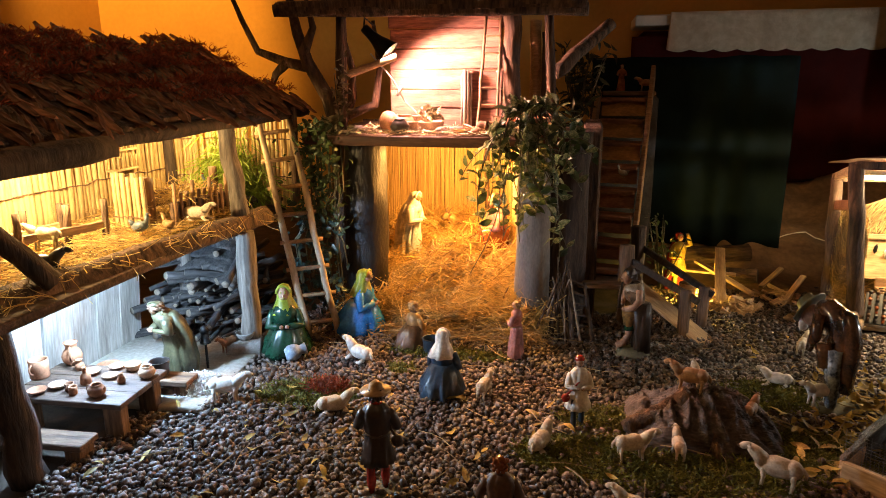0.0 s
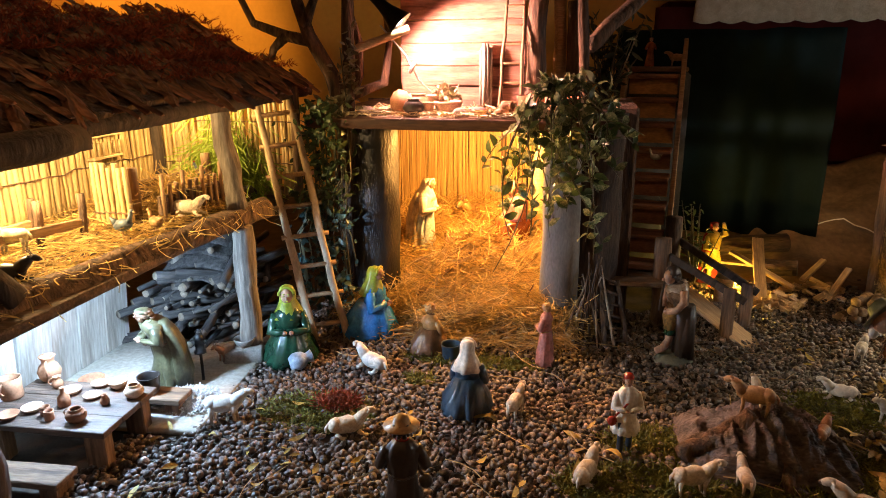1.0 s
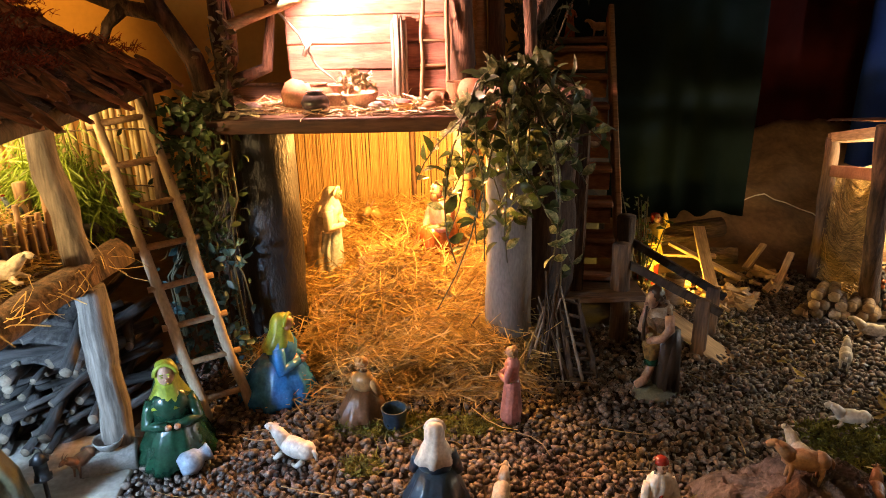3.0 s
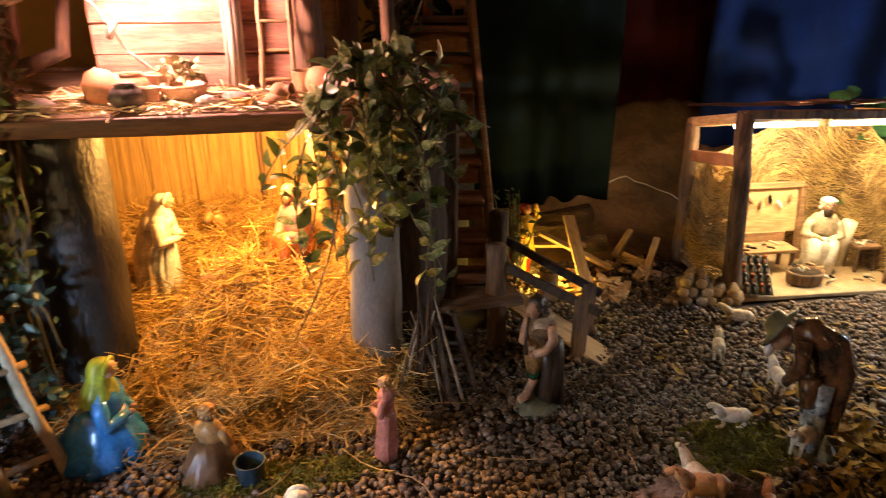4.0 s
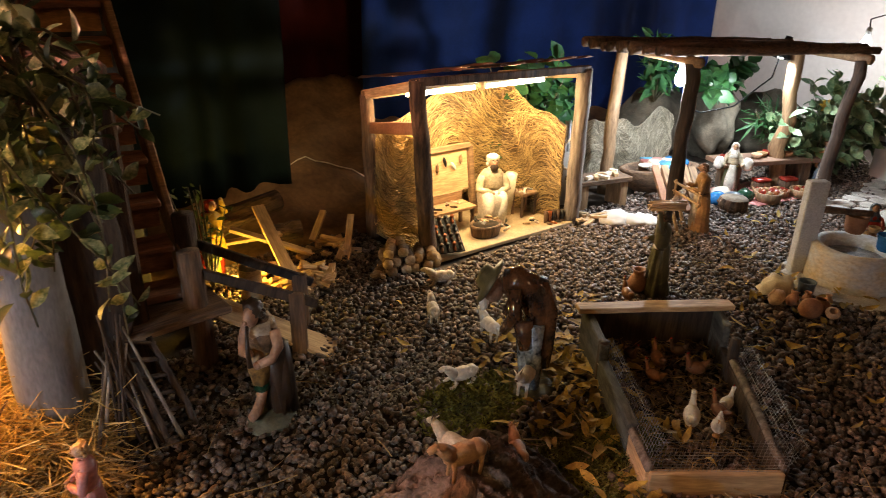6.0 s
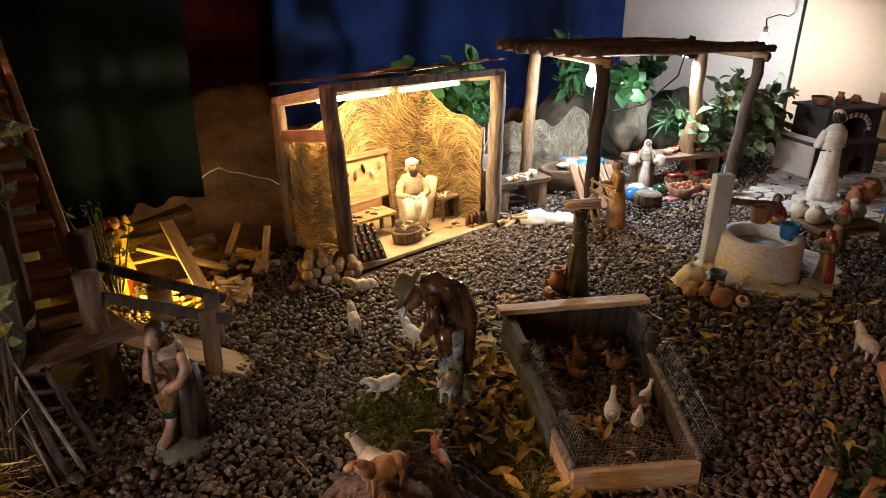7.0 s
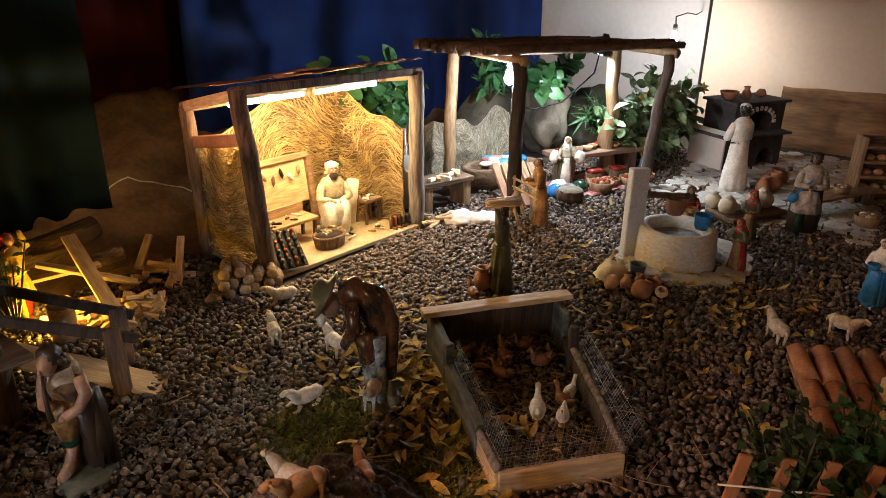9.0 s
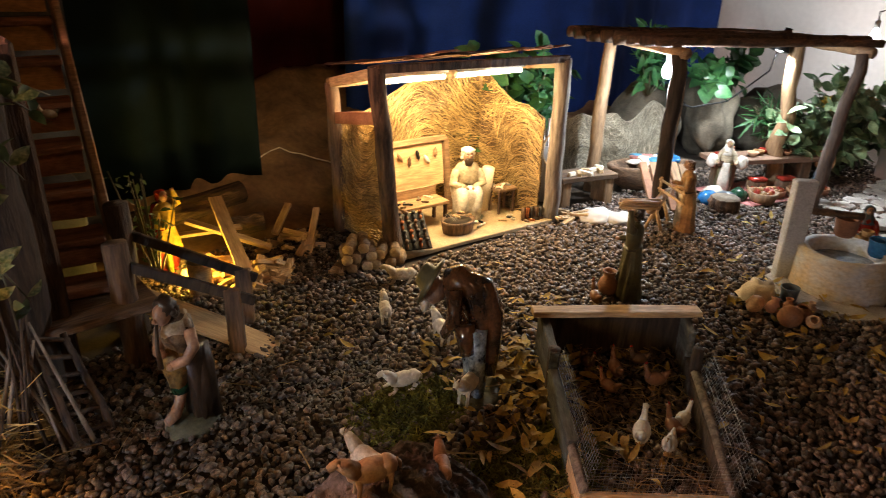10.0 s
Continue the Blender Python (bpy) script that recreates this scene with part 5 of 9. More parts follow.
ball(bm, (0, -0.100, 0.205), (0.024, 0.027, 0.030), 3, 2, (60, 0, 0))
ball(bm, (0, -0.118, 0.178), (0.018, 0.012, 0.020), 4, 2)
lathe(bm, [(0.048, 0.0), (0.050, 0.004), (0.027, 0.010), (0.022, 0.030), (0.004, 0.034)], (0, 0, 0), 18, 5, m=pose(0, -0.103, 0.218, 55, 0, 0))
ball(bm, (0.0, 0.01, 0.004), (0.070, 0.062, 0.010), 6, 2, rough=0.2)
for v in bm.verts:
    v.co += Vector((noise.noise(v.co * 60), noise.noise(v.co * 60 + Vector((5, 0, 0))), 0)) * 0.002
bmesh.ops.recalc_face_normals(bm, faces=bm.faces)
o = part("stooping_figurine", bm, [GLOSSBROWN, MOTTLE, DARKBROWN, SKIN, WHITE, OLIVE, BASEMAT])
o.matrix_world = pose(1.025, 0.775, 0.0, 0, 0, -140) @ Matrix.Diagonal((0.9, 0.82, 1.06, 1))
tagged(o, "stooping shepherd figurine in glossy brown coat and mottled breeches", "figurine", "crib figures")
wbn = thing("wood_bundle", "bundle of pale sticks carried on the porter's head", "bundle", pose(1.597, 0.836, 0.244, 0, 0, -40))
for k in range(9):
    bm = B()
    tube(bm, [(-0.042 - 0.004 * (k % 2), 0, 0), (0, 0, 0.002), (0.042 + 0.005 * (k % 3), 0, 0)], 0.0036, 6)
    part("stick", bm, PALEWOOD, wbn, m=pose(0, -0.010 + 0.0085 * (k % 3), 0.0075 * (k // 3), 0, (k * 7) % 5 - 2, (k * 5) % 7 - 3))
sheep(0.985, 0.745, 0.075, 200, 0.02, False, WHITE, "small white dog figurine at the shepherd's feet", "dog", True)
figure("porter_figurine", "porter figurine carrying a wood bundle on his head", 1.605, 0.842, 0.245, -150, "stand", OLIVE, OLIVE, skin=SKIN, hair=DARKBROWN, arms="up", seed=15, fold=0.2)
bird("rooster", "brown rooster figurine on the gravel", 1.50, 0.855, 0.006, 0.065, 60, TAWNY, True)
figure("sawyer_figurine", "sawyer figurine in orange tunic with cream loincloth", 2.128, 1.005, 0.245, -140, "stand", OCHRE, OCHRE, hair=BROWN, apron=IVORY, arms="load", seed=16, bend=0.1)
broaden(figure("cobbler_figurine", "seated grey-bearded cobbler figurine in white apron", 1.640, 1.485, 0.235, -30, "sit", WHITE, IVORY, skin=SKIN, hair=WHITE, beard=DARKBROWN, cap=WHITE, apron=GREYCOAT, z=0.016, seed=17, fold=0.14), 1.1)
figure("laundress_figurine", "laundress figurine carrying white and blue bundles", 2.60, 1.14, 0.205, -54, "stand", OLIVE, IVORY, cover=WHITE, hair=YELLOW, apron=WHITE, arms="wide", load="cloths", seed=18)
figure("maid_figurine", "maid figurine in orange blouse and white apron", 2.975, 0.945, 0.195, -54, "stand", SLATE, OCHRE, hair=BROWN, apron=WHITE, arms="down", seed=19)
figure("baker_figurine", "baker figurine in long white coat and cap", 2.95, 0.580, 0.350, 140, "stand", WHITE, WHITE, skin=DARKSKIN, hair=BLACKCOAT, cap=WHITE, cover=None, apron=None, arms="front", seed=20, fold=0.06, legs=GREEN)
figure("water_girl_figurine", "girl figurine with grey headscarf behind the well", 2.275, 0.555, 0.190, -60, "stand", OCHRE, RED, cover=SLATE, hair=SLATE, apron=OCHRE, arms="load", load="basket", seed=21)
figure("water_carrier_figurine", "bent woman figurine in red headscarf with a child", 2.125, 0.360, 0.175, -120, "stand", RED, OLIVE, cover=RED, hair=RED, apron=OCHRE, bend=0.15, seed=22)
figure("water_carrier_figurine", "woman figurine in olive dress and red headscarf", 2.40, 0.395, 0.175, -100, "stand", OLIVE, OLIVE, cover=RED, hair=RED, apron=OCHRE, seed=23)
figure("traveller_figurine", "traveller figurine in patterned shawl and green breeches", 2.56, 0.262, 0.288, -75, "walk", GREEN, mat("patterned_shawl", (0.45, 0.42, 0.36), (0.12, 0.10, 0.09), 40, 0.5, 0.4), skin=DARKSKIN, hair=BLACKCOAT, legs=GREEN, cape=DARKBROWN, apron=BLUE, load="bag", seed=24)
figure("milkmaid_figurine", "milkmaid figurine in bright blue skirt and white blouse", 2.11, 0.02, 0.190, -110, "stand", BLUE, WHITE, cover=WHITE, hair=WHITE, apron=BLUE, cape=OLIVE, load="basket", seed=25)
# figures on the stair top
figure("herald_figurine", "small red-brown figurine with raised arms on the stair landing", 0.535, 1.955, 0.105, 0, "stand", RUST, RUST, hair=RUST, arms="wide", z=0.732, seed=26)
sheep(0.63, 1.965, 0.06, 170, 0.732, False, SHEEPT, "small tan sheep figurine on the stair landing")
# the flock
for q in ((-0.155, 0.505, 0.085, 30, 0.004, True, SHEEPW, 0), (-0.190, 0.803, 0.095, 150, 0.006, True, WHITE, 1), (-0.437, 0.503, 0.090, 15, 0.006, False, WHITE, 2), (0.190, 0.65, 0.075, 75, 0.004, False, SHEEPW, 3), (0.345, 0.435, 0.085, 70, 0.004, True, SHEEPW, 4),
          (0.535, 0.432, 0.080, 15, 0.006, False, SHEEPW, 5), (0.632, 0.462, 0.065, 95, 0.004, False, SHEEPW, 6), (0.805, 0.385, 0.095, 160, 0.004, False, SHEEPW, 7), (0.530, 0.245, 0.075, 160, 0.004, True, SHEEPW, 8), (0.925, 0.865, 0.072, 165, 0.006, True, WHITE, 10),
          (1.048, 1.098, 0.070, 60, 0.006, False, SHEEPW, 11), (1.095, 0.955, 0.072, 75, 0.006, False, WHITE, 12), (1.205, 1.245, 0.075, 150, 0.004, True, SHEEPW, 13), (1.752, 0.180, 0.078, 40, 0.004, False, SHEEPW, 14), (1.868, 0.058, 0.075, 250, 0.004, False, SHEEPW, 15)):
    sheep(*q[:7], seed=q[7])
sheep(0.665, 0.590, 0.080, 165, 0.098, False, SHEEPT, "tan sheep figurine standing on the bark mound")
sheep(0.690, 0.640, 0.070, 100, 0.078, False, SHEEPW, "tan goat figurine climbing the bark mound", "goat", True)
sheep(0.800, 0.600, 0.065, 60, 0.045, True, SHEEPT, "small tan kid figurine beside the mound", "goat", True)
sheep(-0.576, 0.765, 0.060, 250, 0.020, False, TAWNY, "reddish brown dog figurine on the plaster floor", "dog", True)
# ox and donkey in the stable
sheep(-0.06, 1.70, 0.15, 240, 0.175, True, OCHRE, "grey-brown donkey figurine lying in the straw", "donkey_figurine", True)
sheep(-0.26, 1.66, 0.14, 300, 0.165, True, TAWNY, "brown ox figurine lying in the straw", "ox_figurine", True)
# animals on the deck
sheep(-0.625, 0.745, 0.075, 10, 0.410, True, SHEEPW, "cream lamb figurine lying in straw on the deck")
sheep(-0.660, 0.235, 0.075, 30, 0.405, True, BLACKCOAT, "black goat figurine lying in straw on the deck", "goat", True)
sheep(-0.80, 0.40, 0.070, 200, 0.408, False, IVORY, "cream lamb figurine at the deck fence")
sheep(-0.60, 0.97, 0.070, 200, 0.405, True, BLACKCOAT, "black goat figurine beside the green raffia", "goat", True)
bird("goose", "grey goose figurine in straw on the deck", -0.66, 0.55, 0.410, 0.065, 0, SLATE)
bird("goose", "tan goose figurine in straw on the deck", -0.615, 0.60, 0.410, 0.055, 160, OCHRE)
bird("hen", "white hen figurine in the deck crib", -0.73, 0.87, 0.435, 0.055, 200, WHITE, True)
bird("hen", "grey hen figurine in the deck crib", -0.70, 0.95, 0.455, 0.06, 240, SLATE, True)
bird("duck", "tan duck figurine on a stair tread", 0.545, 1.60, 0.435, 0.05, 180, IVORY)

# ---- small things: vessels, ladders, baskets ----
def vessel(name, label, x, y, z, s, prof, material, handle=False, rot=(0, 0, 0), spout=False, group="vessels", category="pot"):
    """A hollow turned vessel; s is its height."""
    ob = thing(name, label, category, pose(x, y, z, *rot), group)
    bm = B()
    h = prof[-1][1]
    inner = [(max(r - 0.06, 0.02), min(q, h) - (0.0 if q > 0.2 else -0.06)) for r, q in reversed(prof)]
    lathe(bm, [(r * s, q * s) for r, q in prof + inner], (0, 0, 0), 18)
    body = part("body", bm, material, ob)
    if handle:
        r0 = max(r for r, q in prof)
        bm = B()
        tube(bm, [((r0 * 0.8 + 0.28 * math.sin(a)) * s, 0, (0.60 - 0.28 * math.cos(a)) * s) for a in [math.pi * k / 7 for k in range(8)]], 0.045 * s, 7)
        part("handle", bm, material, body)
    if spout:
        bm = B()
        tube(bm, [(-0.40 * s, 0, 0.4 * s), (-0.62 * s, 0, 0.65 * s), (-0.72 * s, 0, 0.85 * s)], [0.10 * s, 0.07 * s, 0.06 * s], 8)
        part("spout", bm, material, body)
    return ob


JUG = [(0.26, 0.0), (0.38, 0.18), (0.42, 0.38), (0.34, 0.60), (0.22, 0.74), (0.24, 0.90), (0.30, 1.0)]
MUG = [(0.44, 0.0), (0.48, 0.1), (0.46, 0.5), (0.48, 1.0)]
BOWL = [(0.5, 0.0), (0.9, 0.35), (1.1, 0.8), (1.15, 1.0)]
PLATE = [(0.9, 0.0), (1.6, 0.3), (2.1, 1.0)]
ROUND = [(0.30, 0.0), (0.60, 0.25), (0.68, 0.5), (0.52, 0.82), (0.36, 0.92), (0.42, 1.0)]
BOTTLE = [(0.26, 0.0), (0.30, 0.1), (0.28, 0.5), (0.12, 0.68), (0.10, 0.92), (0.13, 1.0)]
POT = [(0.42, 0.0), (0.52, 0.2), (0.56, 0.7), (0.60, 0.95), (0.62, 1.0)]

vessel("drum", "small dark teal drum beside the kneeling boy", -0.005, 0.905, 0.006, 0.045, POT, NAVY, category="drum")
vessel("amphora", "orange clay water jar at the porter's feet", 1.575, 0.875, 0.008, 0.062, JUG, CLAY, True, category="jar")
# table with its crockery under the deck
TABLEWOOD = mat("dark_table_wood", (0.125, 0.075, 0.048), (0.045, 0.027, 0.018), 55, 0.6, 0.7, stretch=(0.12, 1, 1), vary=0.25, dist=0.004)
table = thing("table", "low dark wooden table with plank top under the deck", "table", pose(-0.715, 0.372, 0, 0, 0, 3))
for k in range(3):
    part("table_plank", board(0.29, 0.062, 0.014, 0.0015, 0.003, k * 2.0), TABLEWOOD, table, m=pose(0, (k - 1) * 0.063, 0.085), smooth=False)
for sx in (-0.11, 0.11):
    for sy in (-0.065, 0.065):
        bm = B()
        box(bm, (0, 0, 0.039), (0.045, 0.030, 0.08), bevel=0.003)
        part("leg", bm, OLDWOODZ, table, m=pose(sx, sy, 0), smooth=False)
for nm, lb, x, y, s, pr, mt, hd in (("jug", "brown clay jug with a handle on the table", -0.83, 0.46, 0.058, JUG, CLAY, True), ("mug", "brown clay mug on the table", -0.85, 0.375, 0.046, MUG, CLAY, True), ("bowl", "round pale clay bowl on the table", -0.595, 0.425, 0.030, ROUND, PALECLAY, False), ("bowl", "shallow clay bowl on the table", -0.655, 0.455, 0.018, BOWL, PALECLAY, False),
                                ("teapot", "brown clay teapot on the table", -0.645, 0.315, 0.030, ROUND, CLAY, True), ("bottle", "small brown bottle on the table", -0.715, 0.365, 0.042, BOTTLE, CLAY, False), ("cup", "small clay cup on the table", -0.725, 0.325, 0.020, MUG, CLAY, True), ("cup", "small clay cup on the table", -0.705, 0.312, 0.020, MUG, CLAY, True), ("cup", "clay cup beside the bowl on the table", -0.635, 0.385, 0.024, JUG, CLAY, False),
                                ("plate", "pale clay plate with bread on the table", -0.765, 0.335, 0.010, PLATE, PALECLAY, False), ("plate", "pale clay plate on the table", -0.74, 0.415, 0.010, PLATE, PALECLAY, False), ("plate", "pale clay plate on the table", -0.68, 0.405, 0.009, PLATE, PALECLAY, False), ("plate", "pale clay plate on the table", -0.70, 0.455, 0.009, PLATE, PALECLAY, False), ("plate", "pale clay plate on the table", -0.79, 0.30, 0.010, PLATE, CLAY, False), ("jug", "small dark jug on the table", -0.785, 0.43, 0.028, JUG, CLAY, True)):
    vessel(nm, lb, x, y, 0.092, s, pr, mt, hd, (0, 0, random.uniform(0, 360)), nm == "teapot", "crockery on the table", "crockery")
for nm, lb, x, y, l, rz, z in (("bench", "low wooden bench beside the table", -0.72, 0.205, 0.26, 3, 0.040), ("bench", "low wooden bench behind the table", -0.66, 0.515, 0.24, 3, 0.045)):
    b_ = thing(nm, lb, "bench", pose(x, y, 0, 0, 0, rz), "benches")
    part("seat", board(l, 0.06, 0.014, 0.002, 0.003, x), OLDWOOD, b_, m=pose(0, 0, z), smooth=False)
    for sx in (-0.4, 0.4):
        bm = B()
        box(bm, (0, 0, z / 2 - 0.004), (0.035, 0.05, z - 0.008), bevel=0.002)
        part("leg", bm, OLDWOODZ, b_, m=pose(sx * l, 0, 0), smooth=False)
vessel("cauldron", "black pot standing on the bench", -0.625, 0.515, 0.052, 0.042, POT, DARKPOT, False, category="pot")
vessel("bowl", "shallow clay bowl beside the bench", -0.80, 0.545, 0.03, 0.026, BOWL, CLAY)
bm = B()
box(bm, (-0.72, 0.66, 0.003), (0.46, 0.46, 0.016), (0, 0, 4), bevel=0.004)
tagged(part("plaster_floor", bm, PLASTER), "pale plaster floor under the deck", "floor", kind="structure")
n = 9000
a, q = rng.uniform(0, math.tau, n), np.sqrt(rng.uniform(0, 1, n))
stuff("wool_heap", strands(rng, np.column_stack((-0.555 + 0.075 * q * np.cos(a), 0.555 + 0.05 * q * np.sin(a), 0.008 + 0.022 * (1 - q) + rng.uniform(0, 0.006, n))), rng.normal(size=(n, 3)), rng.uniform(0.008, 0.02, n), 0.003, 0.9, 2), WHITESTUFF, "white wool fleece spread beside the bench", "wool")
for x, y, sx, sy, sz, rz in ((-0.545, 0.80, 0.10, 0.06, 0.045, 20), (-0.50, 0.905, 0.07, 0.05, 0.03, -10)):
    bm = B()
    box(bm, (0, 0, sz / 2), (sx, sy, sz), bevel=0.004)
    tagged(part("stone_block", bm, STONE, m=None), "grey stone block at the post's foot", "stone", "stone blocks").matrix_world = pose(x, y, 0, 0, 0, rz)
vessel("bowl", "grey clay bowl on the stone block", -0.54, 0.80, 0.045, 0.024, BOWL, STONE)
vessel("amphora", "pale blue jug lying on the gravel", -0.40, 0.765, 0.022, 0.06, JUG, paint("pale_blue_glaze", (0.42, 0.52, 0.62)), True, (0, 80, 40))
# lantern beside the host
lant = thing("lantern", "small black lantern beside the olive figure", "lantern", pose(-0.585, 0.665, 0.085))
bm = B()
lathe(bm, [(0.016, 0.0), (0.016, 0.005), (0.012, 0.006), (0.012, 0.034), (0.017, 0.036), (0.004, 0.05)], (0, 0, 0), 6)
part("case", bm, IRON, lant)
bm = B()
tube(bm, [(0.008 * math.cos(a), 0, 0.05 + 0.012 * math.sin(a)) for a in [math.pi * k / 6 for k in range(7)]], 0.0015, 5)
part("ring", bm, IRON, lant)
bm = B()
tube(bm, [(0, 0, -0.085), (0, 0, 0.0)], 0.004, 6)
part("stand", bm, IRON, lant)

# woodpile at the back of the lower floor
WOODEND = mat("sawn_end", (0.22, 0.17, 0.12), (0.12, 0.09, 0.06), 40, 0.8, 0.3)
GREYWOOD = mat("grey_branch", (0.085, 0.074, 0.066), (0.020, 0.017, 0.015), 70, 0.9, 0.8, stretch=(1, 1, 0.15), vary=0.35, dist=0.004)


def billet(l, r0, seed, ends=True):
    bm = B()
    log(bm, (0, 0, -l / 2), (0, 0, l / 2), r0, r0 * 0.92, 5, 9, 0.2, 0.4, seed=seed)
    bm.faces.ensure_lookup_table()
    for f in bm.faces[-2:]:
        f.material_index = 1
    return bm


pile = thing("woodpile", "heap of grey branches and cut logs under the deck", "woodpile", pose(0, 0, 0))
bil = [part("branch", billet(0.17 + 0.03 * k, 0.006 + 0.0022 * k, k * 3.0), [GREYWOOD, WOODEND], pile) for k in range(4)]
rr = random.Random(31)
todo = list(bil)
for k in range(120):
    lay = k // 16
    x, y = -0.72 + rr.uniform(-0.13, 0.12), 0.98 + rr.uniform(-0.09, 0.11)
    m = Matrix.Translation((x, y, 0.022 + 0.030 * lay + rr.uniform(0, 0.008))) @ Euler((radians(90 + rr.uniform(-14, 14)), radians(rr.uniform(-12, 12)), radians(rr.uniform(-55, 35)))).to_matrix().to_4x4()
    if todo:
        todo.pop().matrix_local = m
    else:
        again(bil[rr.randrange(4)], m, pile)
for k in range(5):
    def bark_fn(u, v, k=k):
        x = -0.80 + 0.20 * u - 0.02 * k
        y = 0.86 + 0.10 * v + 0.035 * k
        return (x, y, 0.18 + 0.028 * k + 0.05 * v + 0.018 * math.sin(u * 3.1) + 0.008 * noise.noise(Vector((u * 6, v * 6, k))))
    thicken(part("bark_sheet", sheet(12, 8, bark_fn), GREYWOOD, pile, "curled sheet of grey bark"), 0.006)

# fences, crib and rack on the deck
fence = thing("deck_fence", "little log fence of stakes and rails on the deck", "fence", pose(0, 0, 0))
for k, (x, y) in enumerate(((-0.87, 0.30), (-0.82, 0.345), (-0.875, 0.42), (-0.79, 0.46), (-0.86, 0.52), (-0.755, 0.545))):
    bm = B()
    log(bm, (x, y, 0.385), (x + 0.004, y, 0.49 + 0.01 * (k % 2)), 0.009, 0.008, 4, 8, 0.2, 0.3, seed=k)
    part("stake", bm, BARK, fence)
for a, b in (((-0.83, 0.33, 0.432), (-0.75, 0.555, 0.440)), ((-0.88, 0.29, 0.43), (-0.86, 0.53, 0.437))):
    a, b = Vector(a), Vector(b)
    d = b - a
    part("rail", board(d.length, 0.010, 0.022, 0.002, 0.004, 1.0), WOOD, fence, smooth=False, m=Matrix.Translation((a + b) / 2) @ Matrix.Rotation(math.atan2(d.y, d.x), 4, "Z"))
crib = thing("hay_crib", "wooden hay crib with slatted sides on the deck", "crib", pose(-0.715, 0.83, 0.388, 0, 0, 80) @ Matrix.Scale(1.35, 4))
part("front_board", board(0.18, 0.010, 0.035, 0.002, 0.004, 1.0), OLDWOOD, crib, m=pose(0, -0.05, 0.04), smooth=False)
part("rear_board", board(0.18, 0.010, 0.035, 0.002, 0.004, 2.0), OLDWOOD, crib, m=pose(0, 0.05, 0.05), smooth=False)
for k in range(11):
    bm = B()
    tube(bm, [(0, 0, 0), (0, 0.001, 0.06), (0, 0, 0.075 + 0.02 * (k % 3 == 0))], 0.004, 6)
    part("slat", bm, WOODZ, crib, m=pose(-0.085 + 0.017 * k, -0.057, 0))
for sx in (-0.095, 0.095):
    bm = B()
    log(bm, (sx, 0, 0.0), (sx, 0, 0.105), 0.010, 0.009, 4, 8, 0.2, 0.2, seed=sx * 90)
    part("end_post", bm, WOODZ, crib)
n = 420
P = np.column_stack((-0.715 + rng.normal(size=n) * 0.028, 0.83 + rng.uniform(-0.10, 0.10, n), 0.45 + rng.uniform(0, 0.03, n)))
stuff("crib_hay", strands(rng, P, rng.normal(size=(n, 3)) * (1, 1, 0.5), rng.uniform(0.03, 0.08, n), 0.002, 0.5), STRAW, "hay piled in the deck crib", "hay")
rack = thing("wall_rack", "small cane shelf rack hung on the cane wall", "rack", pose(-0.945, 0.885, 0.525, 0, 0, 90) @ Matrix.Scale(1.15, 4))
for k in range(3):
    part("rack_shelf", board(0.10, 0.026, 0.006, 0.001, 0.002, k), PALEWOOD, rack, m=pose(0, 0, 0.05 * k), smooth=False)
    for j in range(6):
        bm = B()
        tube(bm, [(0, 0, 0), (0, 0, 0.035)], 0.003, 6)
        part("peg", bm, CANE, rack, m=pose(-0.045 + 0.018 * j, -0.008, 0.05 * k))
n = 2600
P = np.column_stack((-0.69 + rng.normal(size=n) * 0.045, 1.05 + rng.normal(size=n) * 0.025, 0.42 + np.abs(rng.normal(size=n)) * 0.075))
stuff("green_raffia", strands(rng, P, np.column_stack((rng.normal(size=n) * 0.6, -np.abs(rng.normal(size=n)) * 0.5, -rng.uniform(0.2, 1, n))), rng.uniform(0.05, 0.11, n), 0.003, 0.4), LIMESTRAW, "lime green raffia heaped at the deck's back", "raffia")


def ladder(name, label, a0, a1, b0, b1, n, r0, m1, m2, over=0.02):
    ob = thing(name, label, "ladder", pose(0, 0, 0), "ladders")
    for a, b in ((a0, a1), (b0, b1)):
        bm = B()
        log(bm, a, b, r0, r0 * 0.85, 12, 9, 0.18, 0.8, seed=a[0] * 30)
        part("pole", bm, m1, ob)
    a0, a1, b0, b1 = map(Vector, (a0, a1, b0, b1))
    for k in range(n):
        t = (k + 0.6) / n
        p, q = a0.lerp(a1, t), b0.lerp(b1, t)
        e = (q - p).normalized() * over
        bm = B()
        log(bm, p - e, q + e, r0 * 0.62, r0 * 0.58, 4, 7, 0.2, 0.5, seed=k * 1.7)
        part("rung", bm, m2, ob)
    return ob


ladder("pole_ladder", "tall ladder of peeled birch poles against the deck", (-0.405, 0.945, 0.0), (-0.575, 1.045, 0.655), (-0.325, 0.995, 0.0), (-0.495, 1.08, 0.665), 8, 0.0115, mat("peeled_pole", (0.46, 0.35, 0.22), (0.30, 0.21, 0.12), 30, 0.7, 0.4, stretch=(1, 1, 0.3)), mat("rung_stick", (0.40, 0.25, 0.12), (0.20, 0.115, 0.055), 40, 0.7, 0.5))
ladder("small_ladder", "reddish wooden ladder leaning on the loft wall", (0.065, 1.285, 0.615), (0.075, 1.385, 0.99), (0.125, 1.285, 0.615), (0.125, 1.385, 0.99), 7, 0.0055, WOODZ, WOOD, 0.004)
